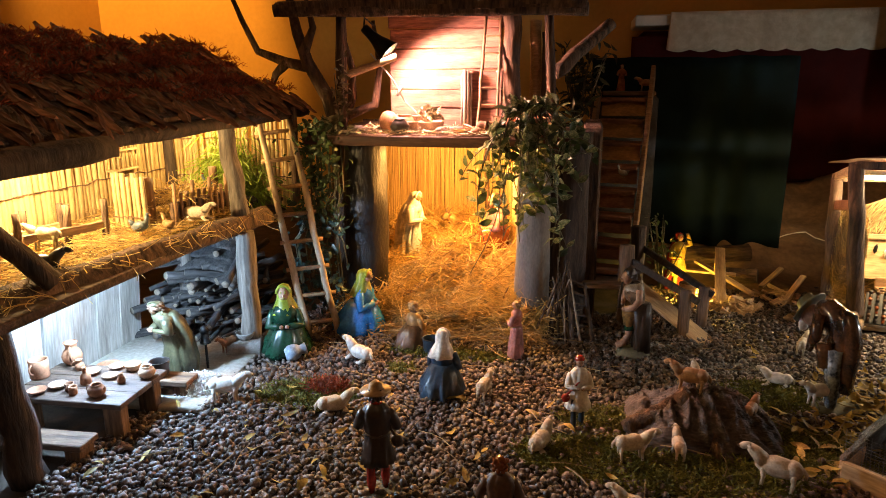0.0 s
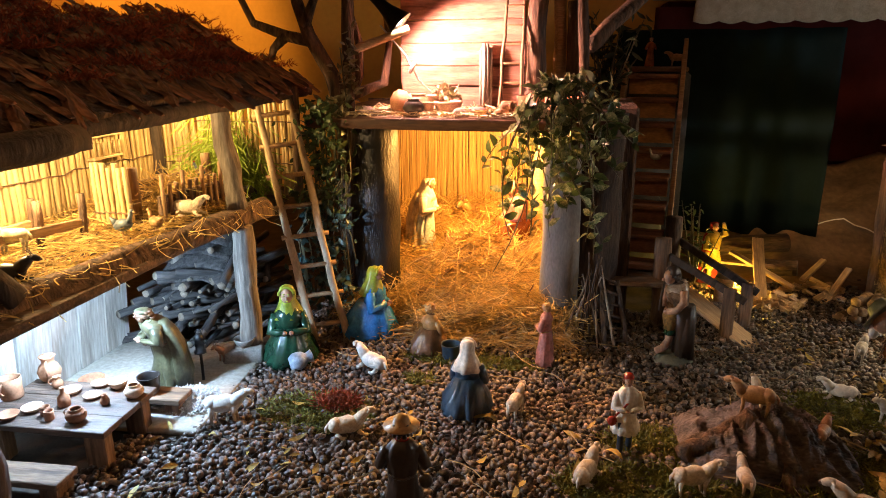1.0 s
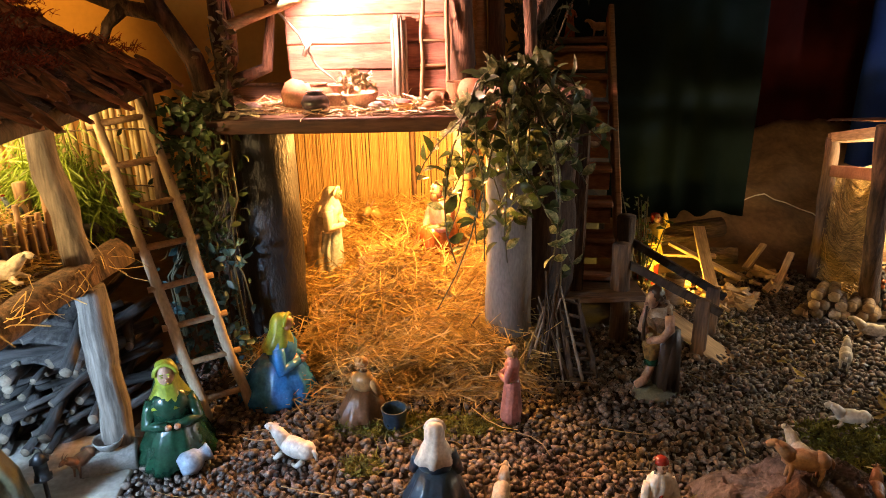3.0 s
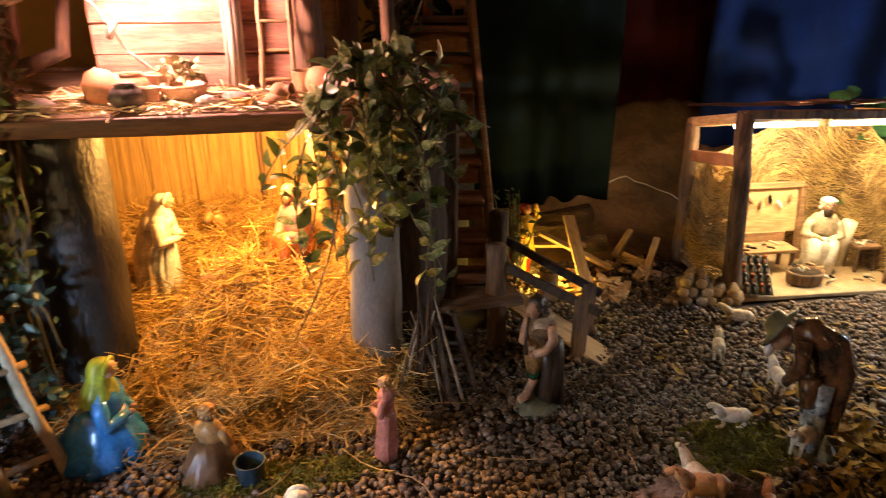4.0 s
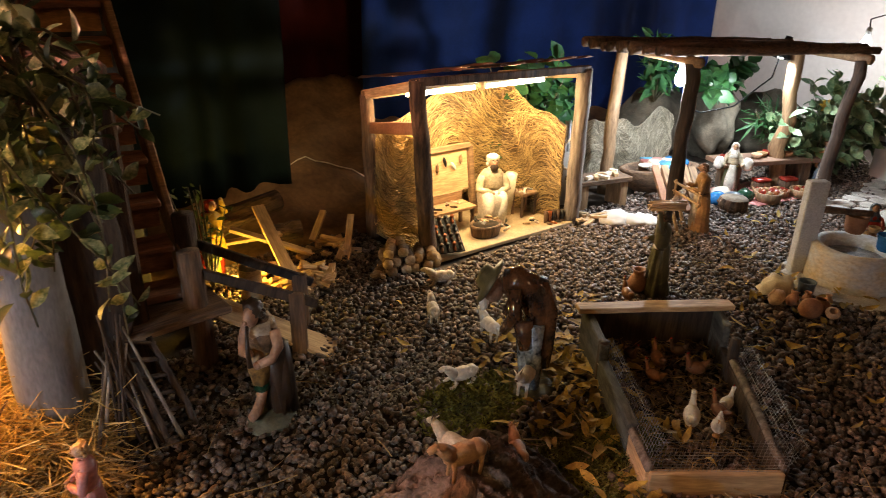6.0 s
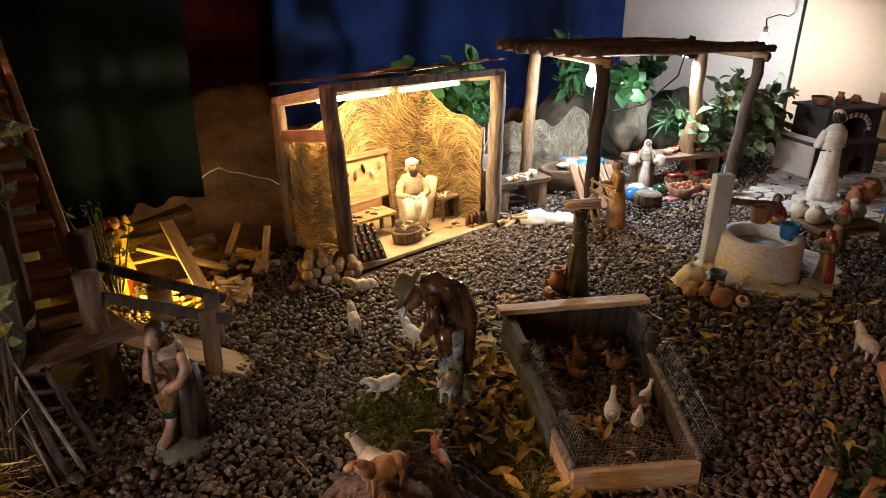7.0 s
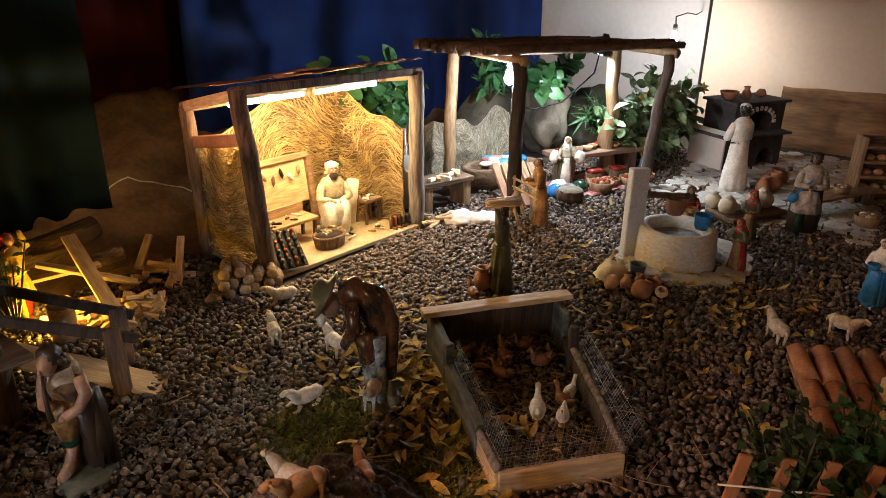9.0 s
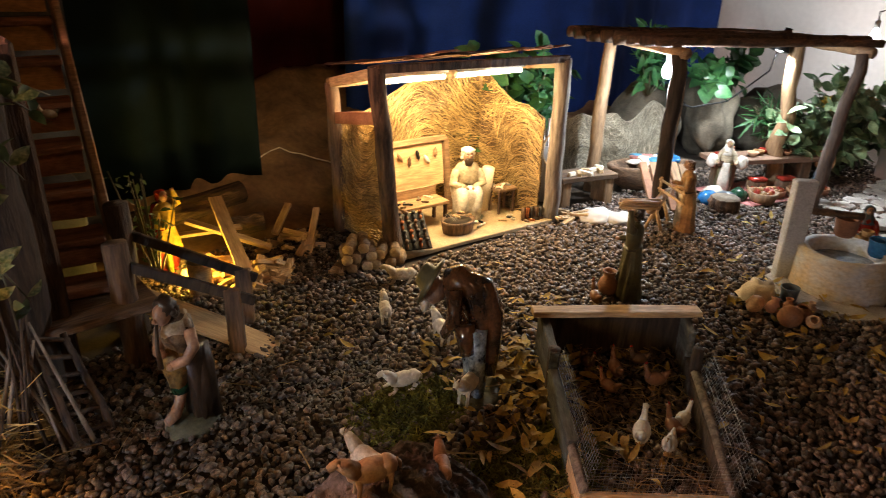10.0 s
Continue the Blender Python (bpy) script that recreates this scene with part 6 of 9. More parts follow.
ladder("small_ladder", "dark little ladder leaning by the stairs", (0.40, 1.07, 0.0), (0.37, 1.17, 0.19), (0.455, 1.075, 0.0), (0.425, 1.18, 0.16), 6, 0.007, DARKLOG, DARKLOG, 0.006)

# twisted trunk behind the loft, with bare branches
tree = thing("dead_tree", "twisted bare grey-brown trunk beside the loft", "tree", pose(0, 0, 0))
bm = B()
tube(bm, [(-0.45, 1.42, 0.0), (-0.46, 1.42, 0.35), (-0.44, 1.38, 0.58), (-0.47, 1.36, 0.72), (-0.54, 1.36, 0.84), (-0.58, 1.38, 0.94), (-0.62, 1.42, 1.06)], [0.032, 0.029, 0.027, 0.025, 0.021, 0.017, 0.012], 12, 0, 0.3)
part("trunk", bm, BARK, tree)
for pts in ([(-0.44, 1.38, 0.60), (-0.37, 1.33, 0.72), (-0.36, 1.31, 0.82), (-0.40, 1.31, 0.95), (-0.38, 1.30, 1.05)], [(-0.52, 1.36, 0.82), (-0.62, 1.37, 0.84), (-0.74, 1.40, 0.88), (-0.80, 1.42, 0.98), (-0.86, 1.44, 1.10)], [(-0.62, 1.37, 0.84), (-0.66, 1.36, 0.80), (-0.70, 1.38, 0.72)], [(-0.55, 1.36, 0.87), (-0.50, 1.33, 0.95), (-0.52, 1.32, 1.06)], [(-0.41, 1.36, 0.66), (-0.30, 1.36, 0.70), (-0.28, 1.36, 0.82), (-0.30, 1.36, 0.97)]):
    bm = B()
    tube(bm, pts, [0.018 - 0.012 * i / (len(pts) - 1) for i in range(len(pts))], 9, 0, 0.3, seed=pts[0][0] * 9)
    part("branch", bm, BARK, tree)

# clip-on reflector lamp over the loft
cl = thing("reflector_lamp", "black clip-on reflector lamp, lit, over the loft", "lamp", look((-0.225, 1.205, 0.885), (-0.10, 1.215, 0.765)))
bm = B()
lathe(bm, [(0.014, 0.075), (0.016, 0.04), (0.020, 0.02), (0.038, -0.03), (0.040, -0.032), (0.038, -0.030), (0.018, 0.02), (0.006, 0.022)], (0, 0, 0), 22)
part("shade", bm, IRON, cl, "black conical shade")
bm = B()
ball(bm, (0, 0, -0.008), (0.022, 0.022, 0.022), 0, 2)
o = part("bulb", bm, WARMBULB, cl, "glowing bulb")
o.visible_shadow = False
bm = B()
tube(bm, [(0, 0, 0.075), (-0.03, 0.02, 0.10), (-0.06, 0.02, 0.07)], 0.003, 6)
part("clip_arm", bm, IRON, cl)
bm = B()
tube(bm, [(-0.26, 1.20, 0.86), (-0.20, 1.24, 0.78), (-0.17, 1.27, 0.71), (-0.12, 1.29, 0.66), (-0.10, 1.32, 0.625)], 0.0028, 6)
cable = tagged(part("cable", bm, WHITEMETAL), "thin white lamp cable with inline switch", "cable")
bm = B()
box(bm, (0, 0, 0), (0.012, 0.010, 0.035), bevel=0.003)
part("switch", bm, WHITEMETAL, cable, m=pose(-0.185, 1.255, 0.745, 0, 25, 0))

# things on the loft floor
Z = 0.618
for nm, lb, x, y, s, pr, mt, rot in (("amphora", "terracotta amphora lying on the loft floor", -0.235, 1.20, 0.062, ROUND, CLAY, (0, 80, 20)), ("pot", "tall terracotta pot on the loft floor", -0.165, 1.235, 0.055, ROUND, CLAY, (0, 0, 0)), ("pot", "dark clay pot with brass rim on the loft", -0.160, 1.165, 0.045, ROUND, DARKPOT, (0, 0, 0)), ("bowl", "terracotta bowl on the loft floor", -0.185, 1.28, 0.03, BOWL, CLAY, (0, 0, 0)),
                               ("bowl", "clay bowl of dried flowers on the loft", -0.07, 1.215, 0.036, BOWL, PALECLAY, (0, 0, 0)), ("pot", "small clay pot on the loft floor", -0.115, 1.26, 0.05, POT, PALECLAY, (0, 0, 0)), ("jug", "pink clay jug on the loft floor", 0.165, 1.20, 0.05, ROUND, CLAY, (0, 70, 60)), ("bowl", "shallow woven bowl on the loft floor", 0.03, 1.155, 0.016, BOWL, STRAW, (0, 0, 0)), ("bucket", "brown wooden bucket on the loft floor", 0.15, 1.255, 0.05, POT, WOODZ, (0, 0, 0)), ("pot", "small round terracotta pot on the loft floor", -0.205, 1.245, 0.052, ROUND, CLAY, (0, 0, 0)), ("pot", "small pale clay pot on the loft floor", -0.128, 1.195, 0.034, POT, PALECLAY, (0, 0, 0)), ("jug", "terracotta jug tipped over on the loft", 0.085, 1.17, 0.040, JUG, CLAY, (0, 78, -30))):
    vessel(nm, lb, x, y, Z + (0.022 if rot[1] > 60 else 0), s, pr, mt, False, rot, group="things on the loft")
n = 90
P = np.column_stack((-0.07 + rng.normal(size=n) * 0.022, 1.215 + rng.normal(size=n) * 0.018, Z + 0.045 + rng.uniform(0, 0.03, n)))
stuff("dried_flowers", scatter_leaves(rng, P, rng.normal(size=(n, 3)), 0.018, 0.3, 0.6), mat("dried_petals", (0.40, 0.34, 0.18), (0.20, 0.16, 0.08), 30, 0.7, 0.2, vary=0.4, island=True), "dried flower heads in the loft bowl", "flowers")
bund = thing("reed_bundle", "grey bundle of reeds standing against the loft wall", "bundle", pose(0.012, 1.375, Z))
for k in range(16):
    bm = B()
    tube(bm, [(0, 0, 0), (0.001, 0, 0.1), (0, 0.001, 0.175 + 0.006 * (k % 4))], 0.0045, 6)
    part("reed", bm, GREYBOARD, bund, m=pose(0.018 * math.cos(k * 2.4) * (k / 16) ** 0.5, 0.016 * math.sin(k * 2.4) * (k / 16) ** 0.5, 0))
bask = thing("basket", "flat woven basket carrying a black stool", "basket", pose(0.175, 1.50, Z), "baskets")
bm = B()
lathe(bm, [(0.045, 0.0), (0.055, 0.015), (0.056, 0.032), (0.050, 0.033), (0.046, 0.01)], (0, 0, 0), 20, fold=0.02, folds=12)
part("weave", bm, CLAY, bask)
st = thing("stool", "small black iron stool standing on the basket", "stool", pose(0.175, 1.50, Z + 0.012), "stools")
bm = B()
lathe(bm, [(0.03, 0.055), (0.03, 0.063)], (0, 0, 0), 16)
part("seat", bm, IRON, st)
for k in range(3):
    bm = B()
    tube(bm, [(0.022 * math.cos(k * 2.1), 0.022 * math.sin(k * 2.1), 0.055), (0.03 * math.cos(k * 2.1), 0.03 * math.sin(k * 2.1), 0.0)], 0.004, 6)
    part("leg", bm, IRON, st)
n = 700
P = np.column_stack((rng.uniform(-0.42, 0.25, n), rng.uniform(1.14, 1.36, n), Z + rng.uniform(0, 0.008, n)))
stuff("loft_straw", strands(rng, P, rng.normal(size=(n, 3)) * (1, 1, 0.12), rng.uniform(0.02, 0.06, n), 0.002, 0.4), STRAW, "chopped straw on the loft floor", "straw")
for k, (x, y, s) in enumerate(((0.02, 1.20, 0.03), (0.10, 1.17, 0.035), (0.20, 1.16, 0.04), (0.25, 1.20, 0.04))):
    bm = B()
    ball(bm, (0, 0, s * 0.35), (s, s * 0.7, s * 0.4), 0, 2, rough=0.3)
    o = tagged(part("crumpled_cloth", bm, [PINKMAT, CLAY, LINEN, LINEN][k]), "crumpled cloth bundle on the loft floor", "cloth", "cloth bundles")
    o.matrix_world = pose(x, y, Z, 0, 0, k * 40)

LOFTROCK = mat("pale_pink_stone", (0.55, 0.46, 0.42), (0.36, 0.28, 0.25), 40, 0.85, 0.8)
for k, (x, y, s) in enumerate(((0.200, 1.185, 0.030), (0.235, 1.225, 0.026), (-0.03, 1.17, 0.018), (-0.30, 1.17, 0.020))):
    bm = B()
    ball(bm, (0, 0, s * 0.5), (s * 1.3, s, s * 0.65), 0, 3, rough=0.35, freq=2.2)
    o = tagged(part("stone", bm, LOFTROCK), "pale rounded stone lying on the loft floor", "stone", "stones on the loft")
    o.matrix_world = pose(x, y, Z, 0, 0, k * 55)
n = 900
P = np.column_stack((rng.uniform(-0.33, 0.27, n), rng.uniform(1.125, 1.33, n), Z + 0.002 + rng.uniform(0, 0.010, n)))
stuff("loft_straw", strands(rng, P, rng.normal(size=(n, 3)) * (1, 1, 0.12), rng.uniform(0.02, 0.06, n), 0.0030, 0.4), mat("bleached_straw", (0.72, 0.62, 0.42), (0.50, 0.40, 0.24), 12, 0.6, 0.1, vary=0.3, island=True), "bleached straw and shavings on the loft floor", "straw")

# manger and sticks in the stable straw
manger = thing("manger", "simple wooden manger filled with straw", "manger", pose(-0.035, 1.45, 0.150, 0, 0, 15))
for sy in (-0.045, 0.045):
    part("side_board", board(0.19, 0.008, 0.045, 0.002, 0.004, sy * 50), PALEWOOD, manger, m=pose(0, sy, 0.035, 18 if sy > 0 else -18, 0, 0), smooth=False)
part("bottom_board", board(0.17, 0.08, 0.008, 0.002, 0.003, 3.0), PALEWOOD, manger, m=pose(0, 0, 0.012), smooth=False)
for sx in (-0.085, 0.085):
    part("end_board", board(0.09, 0.008, 0.045, 0.002, 0.004, sx * 50), PALEWOOD, manger, m=pose(sx, 0, 0.035, 0, 0, 90), smooth=False)
n = 2600
a, q = rng.uniform(0, math.tau, n), rng.uniform(0, 1, n)
P = np.column_stack((0.0 + 0.17 * q * np.cos(a), 1.41 + 0.13 * q * np.sin(a), 0.135 + 0.085 * (1 - q ** 1.6) * rng.uniform(0.55, 1.05, n)))
stuff("manger_straw", strands(rng, P, rng.normal(size=(n, 3)) * (1, 1, 0.35), rng.uniform(0.03, 0.08, n), 0.0028, 0.4), STRAW, "bright straw heaped in and round the manger", "straw")
for k, (a, b, r0) in enumerate((((-0.16, 1.16, 0.085), (-0.02, 1.33, 0.175), 0.007), ((0.16, 1.20, 0.07), (0.19, 1.16, 0.14), 0.003))):
    bm = B()
    log(bm, a, b, r0, r0 * 0.6, 8, 8, 0.3, 0.8, seed=k * 4.0)
    tagged(part("stick", bm, OLDWOOD), "dry brown stick lying on the stable straw", "stick", "sticks")

# sticks leaning beside the right pillar
sb = thing("stick_bundle", "thin grey sticks leaning in a bundle by the pillar", "bundle", pose(0, 0, 0))
rr = random.Random(8)
for k in range(18):
    bm = B()
    x = 0.30 + 0.13 * rr.random()
    log(bm, (x + rr.uniform(-0.05, 0.05), 1.07 + rr.uniform(-0.02, 0.04), 0.0), (0.35 + rr.uniform(-0.03, 0.03), 1.15, rr.uniform(0.16, 0.25)), rr.uniform(0.0025, 0.005), 0.002, 5, 6, 0.2, 0.6, seed=k)
    part("stick", bm, GREYLOG if k % 3 == 0 else DARKLOG, sb)

# ---- plants ----
def leaf_mesh(s, aspect=0.5, fold=0.3, curl=0.2):
    v, f = scatter_leaves(np.random.default_rng(3), np.zeros((1, 3)), np.array([[0, 0, 1.0]]), s, fold, aspect, curl)
    return v, f


plant = thing("trailing_plant", "trailing pot plant with variegated green leaves over the pillar", "plant", pose(0.255, 1.100, 0.62))
bm = B()
lathe(bm, [(0.035, -0.03), (0.048, 0.02), (0.052, 0.05), (0.046, 0.05), (0.03, 0.0)], (0, 0.06, 0.0), 18)
part("pot", bm, CLAY, plant)
rr = random.Random(77)
leafs = []
count = 0
spare = []
for s in range(34):
    a = rr.uniform(-2.9, 0.3)
    out = rr.uniform(0.03, 0.145)
    depth = rr.choice((0.18, 0.30, 0.38, 0.43, 0.47)) * rr.uniform(0.8, 1.1)
    drift = rr.uniform(-0.05, 0.095)
    pts = []
    for i in range(9):
        t = i / 8
        pts.append(Vector((math.cos(a) * out * min(t * 2.2, 1) + drift * t * t * 1.6 + 0.015 * math.sin(t * 7 + s), math.sin(a) * out * 0.7 * min(t * 2.2, 1) - 0.012, 0.06 + 0.05 * math.sin(min(t * 2.4, 1) * 2.2) - depth * max(t - 0.12, 0) ** 1.15)))
    if s % 3 == 0:
        sh = Vector((-rr.uniform(0.08, 0.19), -0.02, -0.06))
        pts = [p + sh * (i / 8) ** 1.2 for i, p in enumerate(pts)]
    bm = B()
    tube(bm, pts, [0.0028 - 0.0015 * i / 8 for i in range(9)], 5)
    part("stem", bm, OLIVE, plant)
    for i in range(2, 9):
        for j in range(3 if i > 4 else 2 if s % 2 else 1):
            p = pts[i].lerp(pts[i - 1], rr.random())
            if p.z < -0.40 or (p.z < -0.28 and p.x < 0.02):
                continue
            if not leafs or len(leafs) < 4:
                k = len(leafs)
                c = part("leaf", leaf_mesh(0.035 + 0.003 * k, 0.52, 0.3, 0.25), (LEAF, VARIEGATE, LEAF, VARIEGATE)[k], plant)
                leafs.append(c)
                ob_ = c
                m0 = True
            else:
                m0 = False
            q = Euler((rr.uniform(-1.0, 1.0) + 0.9, rr.uniform(-0.9, 0.9), rr.uniform(-3.1, 3.1)))
            m = Matrix.Translation(p) @ q.to_matrix().to_4x4() @ Matrix.Scale(rr.uniform(0.7, 1.2), 4)
            if m0:
                ob_.matrix_local = m
            else:
                again(leafs[rr.randrange(4)], m, plant)


def bush(name, label, centre, spread, n, size, material, stems=12, aspect=0.5, seed=0, droop=0.3):
    """Stems fanning out of one root, and joined leaves along them."""
    g = np.random.default_rng(seed)
    root = Vector(centre)
    ob = thing(name, label, "plant", Matrix.Translation(root), "plants")
    ps, ns = [], []
    for s in range(stems):
        bm = B()
        tip = Vector((g.normal() * spread[0], g.normal() * spread[1], spread[2] * g.uniform(0.5, 1.1)))
        pts = [Vector((tip.x * t ** 0.8, tip.y * t ** 0.8, tip.z * t - droop * tip.length * max(t - 0.6, 0) ** 2)) for t in (0, 0.25, 0.5, 0.75, 1.0)]
        tube(bm, pts, [0.003, 0.0028, 0.0024, 0.002, 0.0012], 5)
        part("stem", bm, OLIVE, ob)
        for i in range(n // stems):
            t = g.uniform(0.3, 1.0) * 4
            k = min(int(t), 3)
            p = pts[k].lerp(pts[k + 1], t - k)
            ps.append(p + Vector(g.normal(size=3) * 0.012))
            ns.append(Vector((g.normal() * 0.7 + tip.x * 2, g.normal() * 0.7 - 0.6, 0.8)))
    o = part("foliage", scatter_leaves(g, np.array([tuple(p) for p in ps]), np.array([tuple(p) for p in ns]), g.uniform(0.7, 1.25, len(ps)) * size, 0.3, aspect, 0.3), material, ob)
    o["kind"] = "stuff"
    return ob


# climber beside the left pillar: green above, artificial leaves below tinted for bluish lamp light
g = np.random.default_rng(5)
clim = thing("climbing_plant", "artificial climber on the pillar, lower leaves tinted for bluish light", "plant", pose(-0.42, 1.12, 0.0))
for k in range(16):
    bm = B()
    x0, x1 = g.uniform(-0.07, 0.07), g.uniform(-0.08, 0.09)
    tube(bm, [(x0, 0.02, 0.63), (x0 + 0.02, -0.02, 0.45), (x1, -0.03, 0.28), (x1 + 0.01, -0.02, g.uniform(0.06, 0.2))], 0.0022, 5)
    part("stem", bm, OLIVE, clim)
n = 460
P = np.column_stack((g.normal(size=n) * 0.045, g.normal(size=n) * 0.02 - 0.02, g.uniform(0.33, 0.66, n)))
o = part("leaves", scatter_leaves(g, P, g.normal(size=(n, 3)) + (0, -0.8, 0.3), g.uniform(0.018, 0.034, n), 0.3, 0.5, 0.3), LEAFSTUFF, clim)
o["kind"] = "stuff"
n = 330
P = np.column_stack((g.normal(size=n) * 0.045 + 0.01, g.normal(size=n) * 0.02 - 0.03, g.uniform(0.05, 0.36, n)))
o = part("lower_leaves", scatter_leaves(g, P, g.normal(size=(n, 3)) + (0, -0.8, 0.3), g.uniform(0.018, 0.034, n), 0.3, 0.5, 0.3), BLUELITLEAF, clim, "artificial leaves tinted for bluish lamp light")
o["kind"] = "stuff"
bush("loft_shrub", "dry pale leafy twig tied to the loft post", (-0.39, 1.15, 0.61), (0.05, 0.03, 0.05), 90, 0.028, mat("dry_leaf", (0.30, 0.26, 0.14), (0.14, 0.11, 0.05), 40, 0.6, 0.3, vary=0.4, island=True), 9, 0.45, 2)
bush("post_ivy", "dry ivy winding up the loft post", (-0.345, 1.14, 0.63), (0.018, 0.012, 0.22), 80, 0.024, bpy.data.materials["dry_leaf"], 5, 0.45, 12)
bush("potted_palm", "dark green shrub behind the loft", (0.37, 1.66, 0.60), (0.05, 0.05, 0.30), 230, 0.045, mat("dark_palm_leaf", (0.030, 0.050, 0.020), (0.012, 0.022, 0.010), 40, 0.5, 0.3, vary=0.5, island=True), 16, 0.28, 3)
bush("stair_twigs", "bare green twig plant beside the stairs", (0.69, 1.52, 0.05), (0.05, 0.04, 0.26), 70, 0.022, LEAFSTUFF, 10, 0.35, 4)
bush("silk_ivy", "broad-leaved artificial ivy behind the workshop", (1.95, 1.62, 0.16), (0.12, 0.05, 0.36), 150, 0.075, PLASTICLEAF, 14, 0.75, 5)
bush("silk_ivy", "broad-leaved artificial ivy beside the workshop", (2.12, 1.66, 0.18), (0.10, 0.05, 0.30), 110, 0.07, PLASTICLEAF, 10, 0.75, 6)
bush("silk_fern", "artificial fern behind the pergola", (2.62, 1.52, 0.30), (0.14, 0.06, 0.24), 190, 0.085, PLASTICLEAF, 14, 0.22, 7)
bush("silk_ivy", "artificial ivy spilling over the rock behind the pergola", (2.95, 1.38, 0.30), (0.17, 0.05, 0.15), 130, 0.075, PLASTICLEAF, 12, 0.75, 8)
bush("grass_tuft", "dark green artificial grass tuft behind the feast table", (3.08, 1.22, 0.13), (0.05, 0.03, 0.15), 160, 0.09, PLASTICLEAF, 20, 0.10, 9)
bush("potted_shrub", "dense silvery-green potted shrub beside the oven", (3.18, 0.975, 0.0), (0.12, 0.08, 0.38), 620, 0.068, mat("silver_leaf", (0.26, 0.34, 0.18), (0.06, 0.14, 0.06), 30, 0.45, 0.3, vary=0.4, island=True), 26, 0.6, 10)
bush("potted_shrub", "dense green potted shrub behind the pergola post", (3.02, 1.03, 0.0), (0.10, 0.07, 0.33), 420, 0.064, bpy.data.materials["silver_leaf"], 20, 0.6, 11)
for k, (x, y, z) in enumerate(((2.98, 0.985, 0.315), (3.10, 0.93, 0.30), (3.28, 0.84, 0.335), (3.30, 0.95, 0.29))):
    fl = thing("yellow_flower", "yellow artificial flower among the shrub leaves", "flower", pose(x, y, z, 50, 0, -50), "yellow flowers")
    for j in range(12):
        part("petal", leaf_mesh(0.032, 0.45, 0.2, 0.3), YELLOW, fl, m=pose(0, 0, 0.004 * (j % 2), 0, -18 - 22 * (j % 2), j * 30))
    bm = B()
    ball(bm, (0, 0, 0.006), (0.009, 0.009, 0.006), 0, 2)
    part("heart", bm, OCHRE, fl)
    bm = B()
    tube(bm, [(0, 0, 0), (0, 0.01, -0.05), (0.01, 0.05, -0.13)], 0.002, 5)
    part("stalk", bm, OLIVE, fl)
# rocks behind the pergola
for k, (x, y, sx, sy, sz) in enumerate(((2.80, 1.62, 0.22, 0.10, 0.17), (3.08, 1.52, 0.20, 0.10, 0.20), (3.34, 1.36, 0.16, 0.10, 0.15))):
    bm = B()
    ball(bm, (0, 0, sz), (sx, sy, sz), 0, 4, rough=0.35, freq=2.2)
    tagged(part("rock", bm, mat("paper_rock", (0.15, 0.125, 0.09), (0.06, 0.05, 0.035), 12, 0.9, 0.8, dist=0.006) if k == 0 else bpy.data.materials["paper_rock"]), "grey-brown papier-mache rock behind the pergola", "rock", "rocks").matrix_world = pose(x, y, -0.02, 0, 0, k * 50)


def coir_wall(p0, p1, h, n):
    def fn(u, v):
        return (p0[0] + (p1[0] - p0[0]) * u, p0[1] + (p1[1] - p0[1]) * u + 0.012 * noise.noise(Vector((u * 5, v * 5, 1))), h * v * (0.85 + 0.3 * noise.noise(Vector((u * 4, 0, 2)))))
    return fn


cw = thing("coir_screen", "grey coir screen along the pergola's back", "screen", pose(0, 0, 0))
fn = coir_wall((2.20, 1.62), (2.66, 1.45), 0.29, 900)
thicken(part("backing", sheet(24, 12, fn), mat("grey_coir", (0.34, 0.29, 0.20), (0.18, 0.15, 0.10), 60, 0.9, 0.9, stretch=(1, 1, 4), dist=0.004), cw), 0.006)
o = part("fibre_layer", flow_strands(np.random.default_rng(71), fn, 1600, Vector((-0.35, -0.94, 0)), 0.92, 0.27, lambda u, v: 0.3 + 1.2 * math.sin(9 * u + 2 * v) + 0.6 * noise.noise(Vector((u * 5, v * 3, 4))), 9, 0.015, 0.0030, 0.010), mat("pale_coir", (0.50, 0.44, 0.33), (0.28, 0.24, 0.17), 14, 0.6, 0.3, vary=0.5, island=True, trans=0.3), cw)
o["kind"] = "stuff"

# ---- bark mound with sheep ----
def mound(u, v):
    x, y = 0.525 + 0.345 * u, 0.48 + 0.24 * v
    e = max(0.0, 1 - ((u - 0.5) * 2) ** 2) ** 0.7 * max(0.0, 1 - ((v - 0.5) * 2) ** 2) ** 0.6
    return (x, y, -0.01 + 0.105 * e * (0.85 + 0.35 * noise.noise(Vector((x * 12, y * 9, 3)))) + 0.075 * e * (0.45 - abs(noise.noise(Vector((x * 26 + y * 14, y * 16, 5))))) + 0.022 * e * (0.4 - abs(noise.noise(Vector((x * 75, y * 50, 1))))) + 0.008 * e * noise.noise(Vector((x * 160, y * 120, 1))))


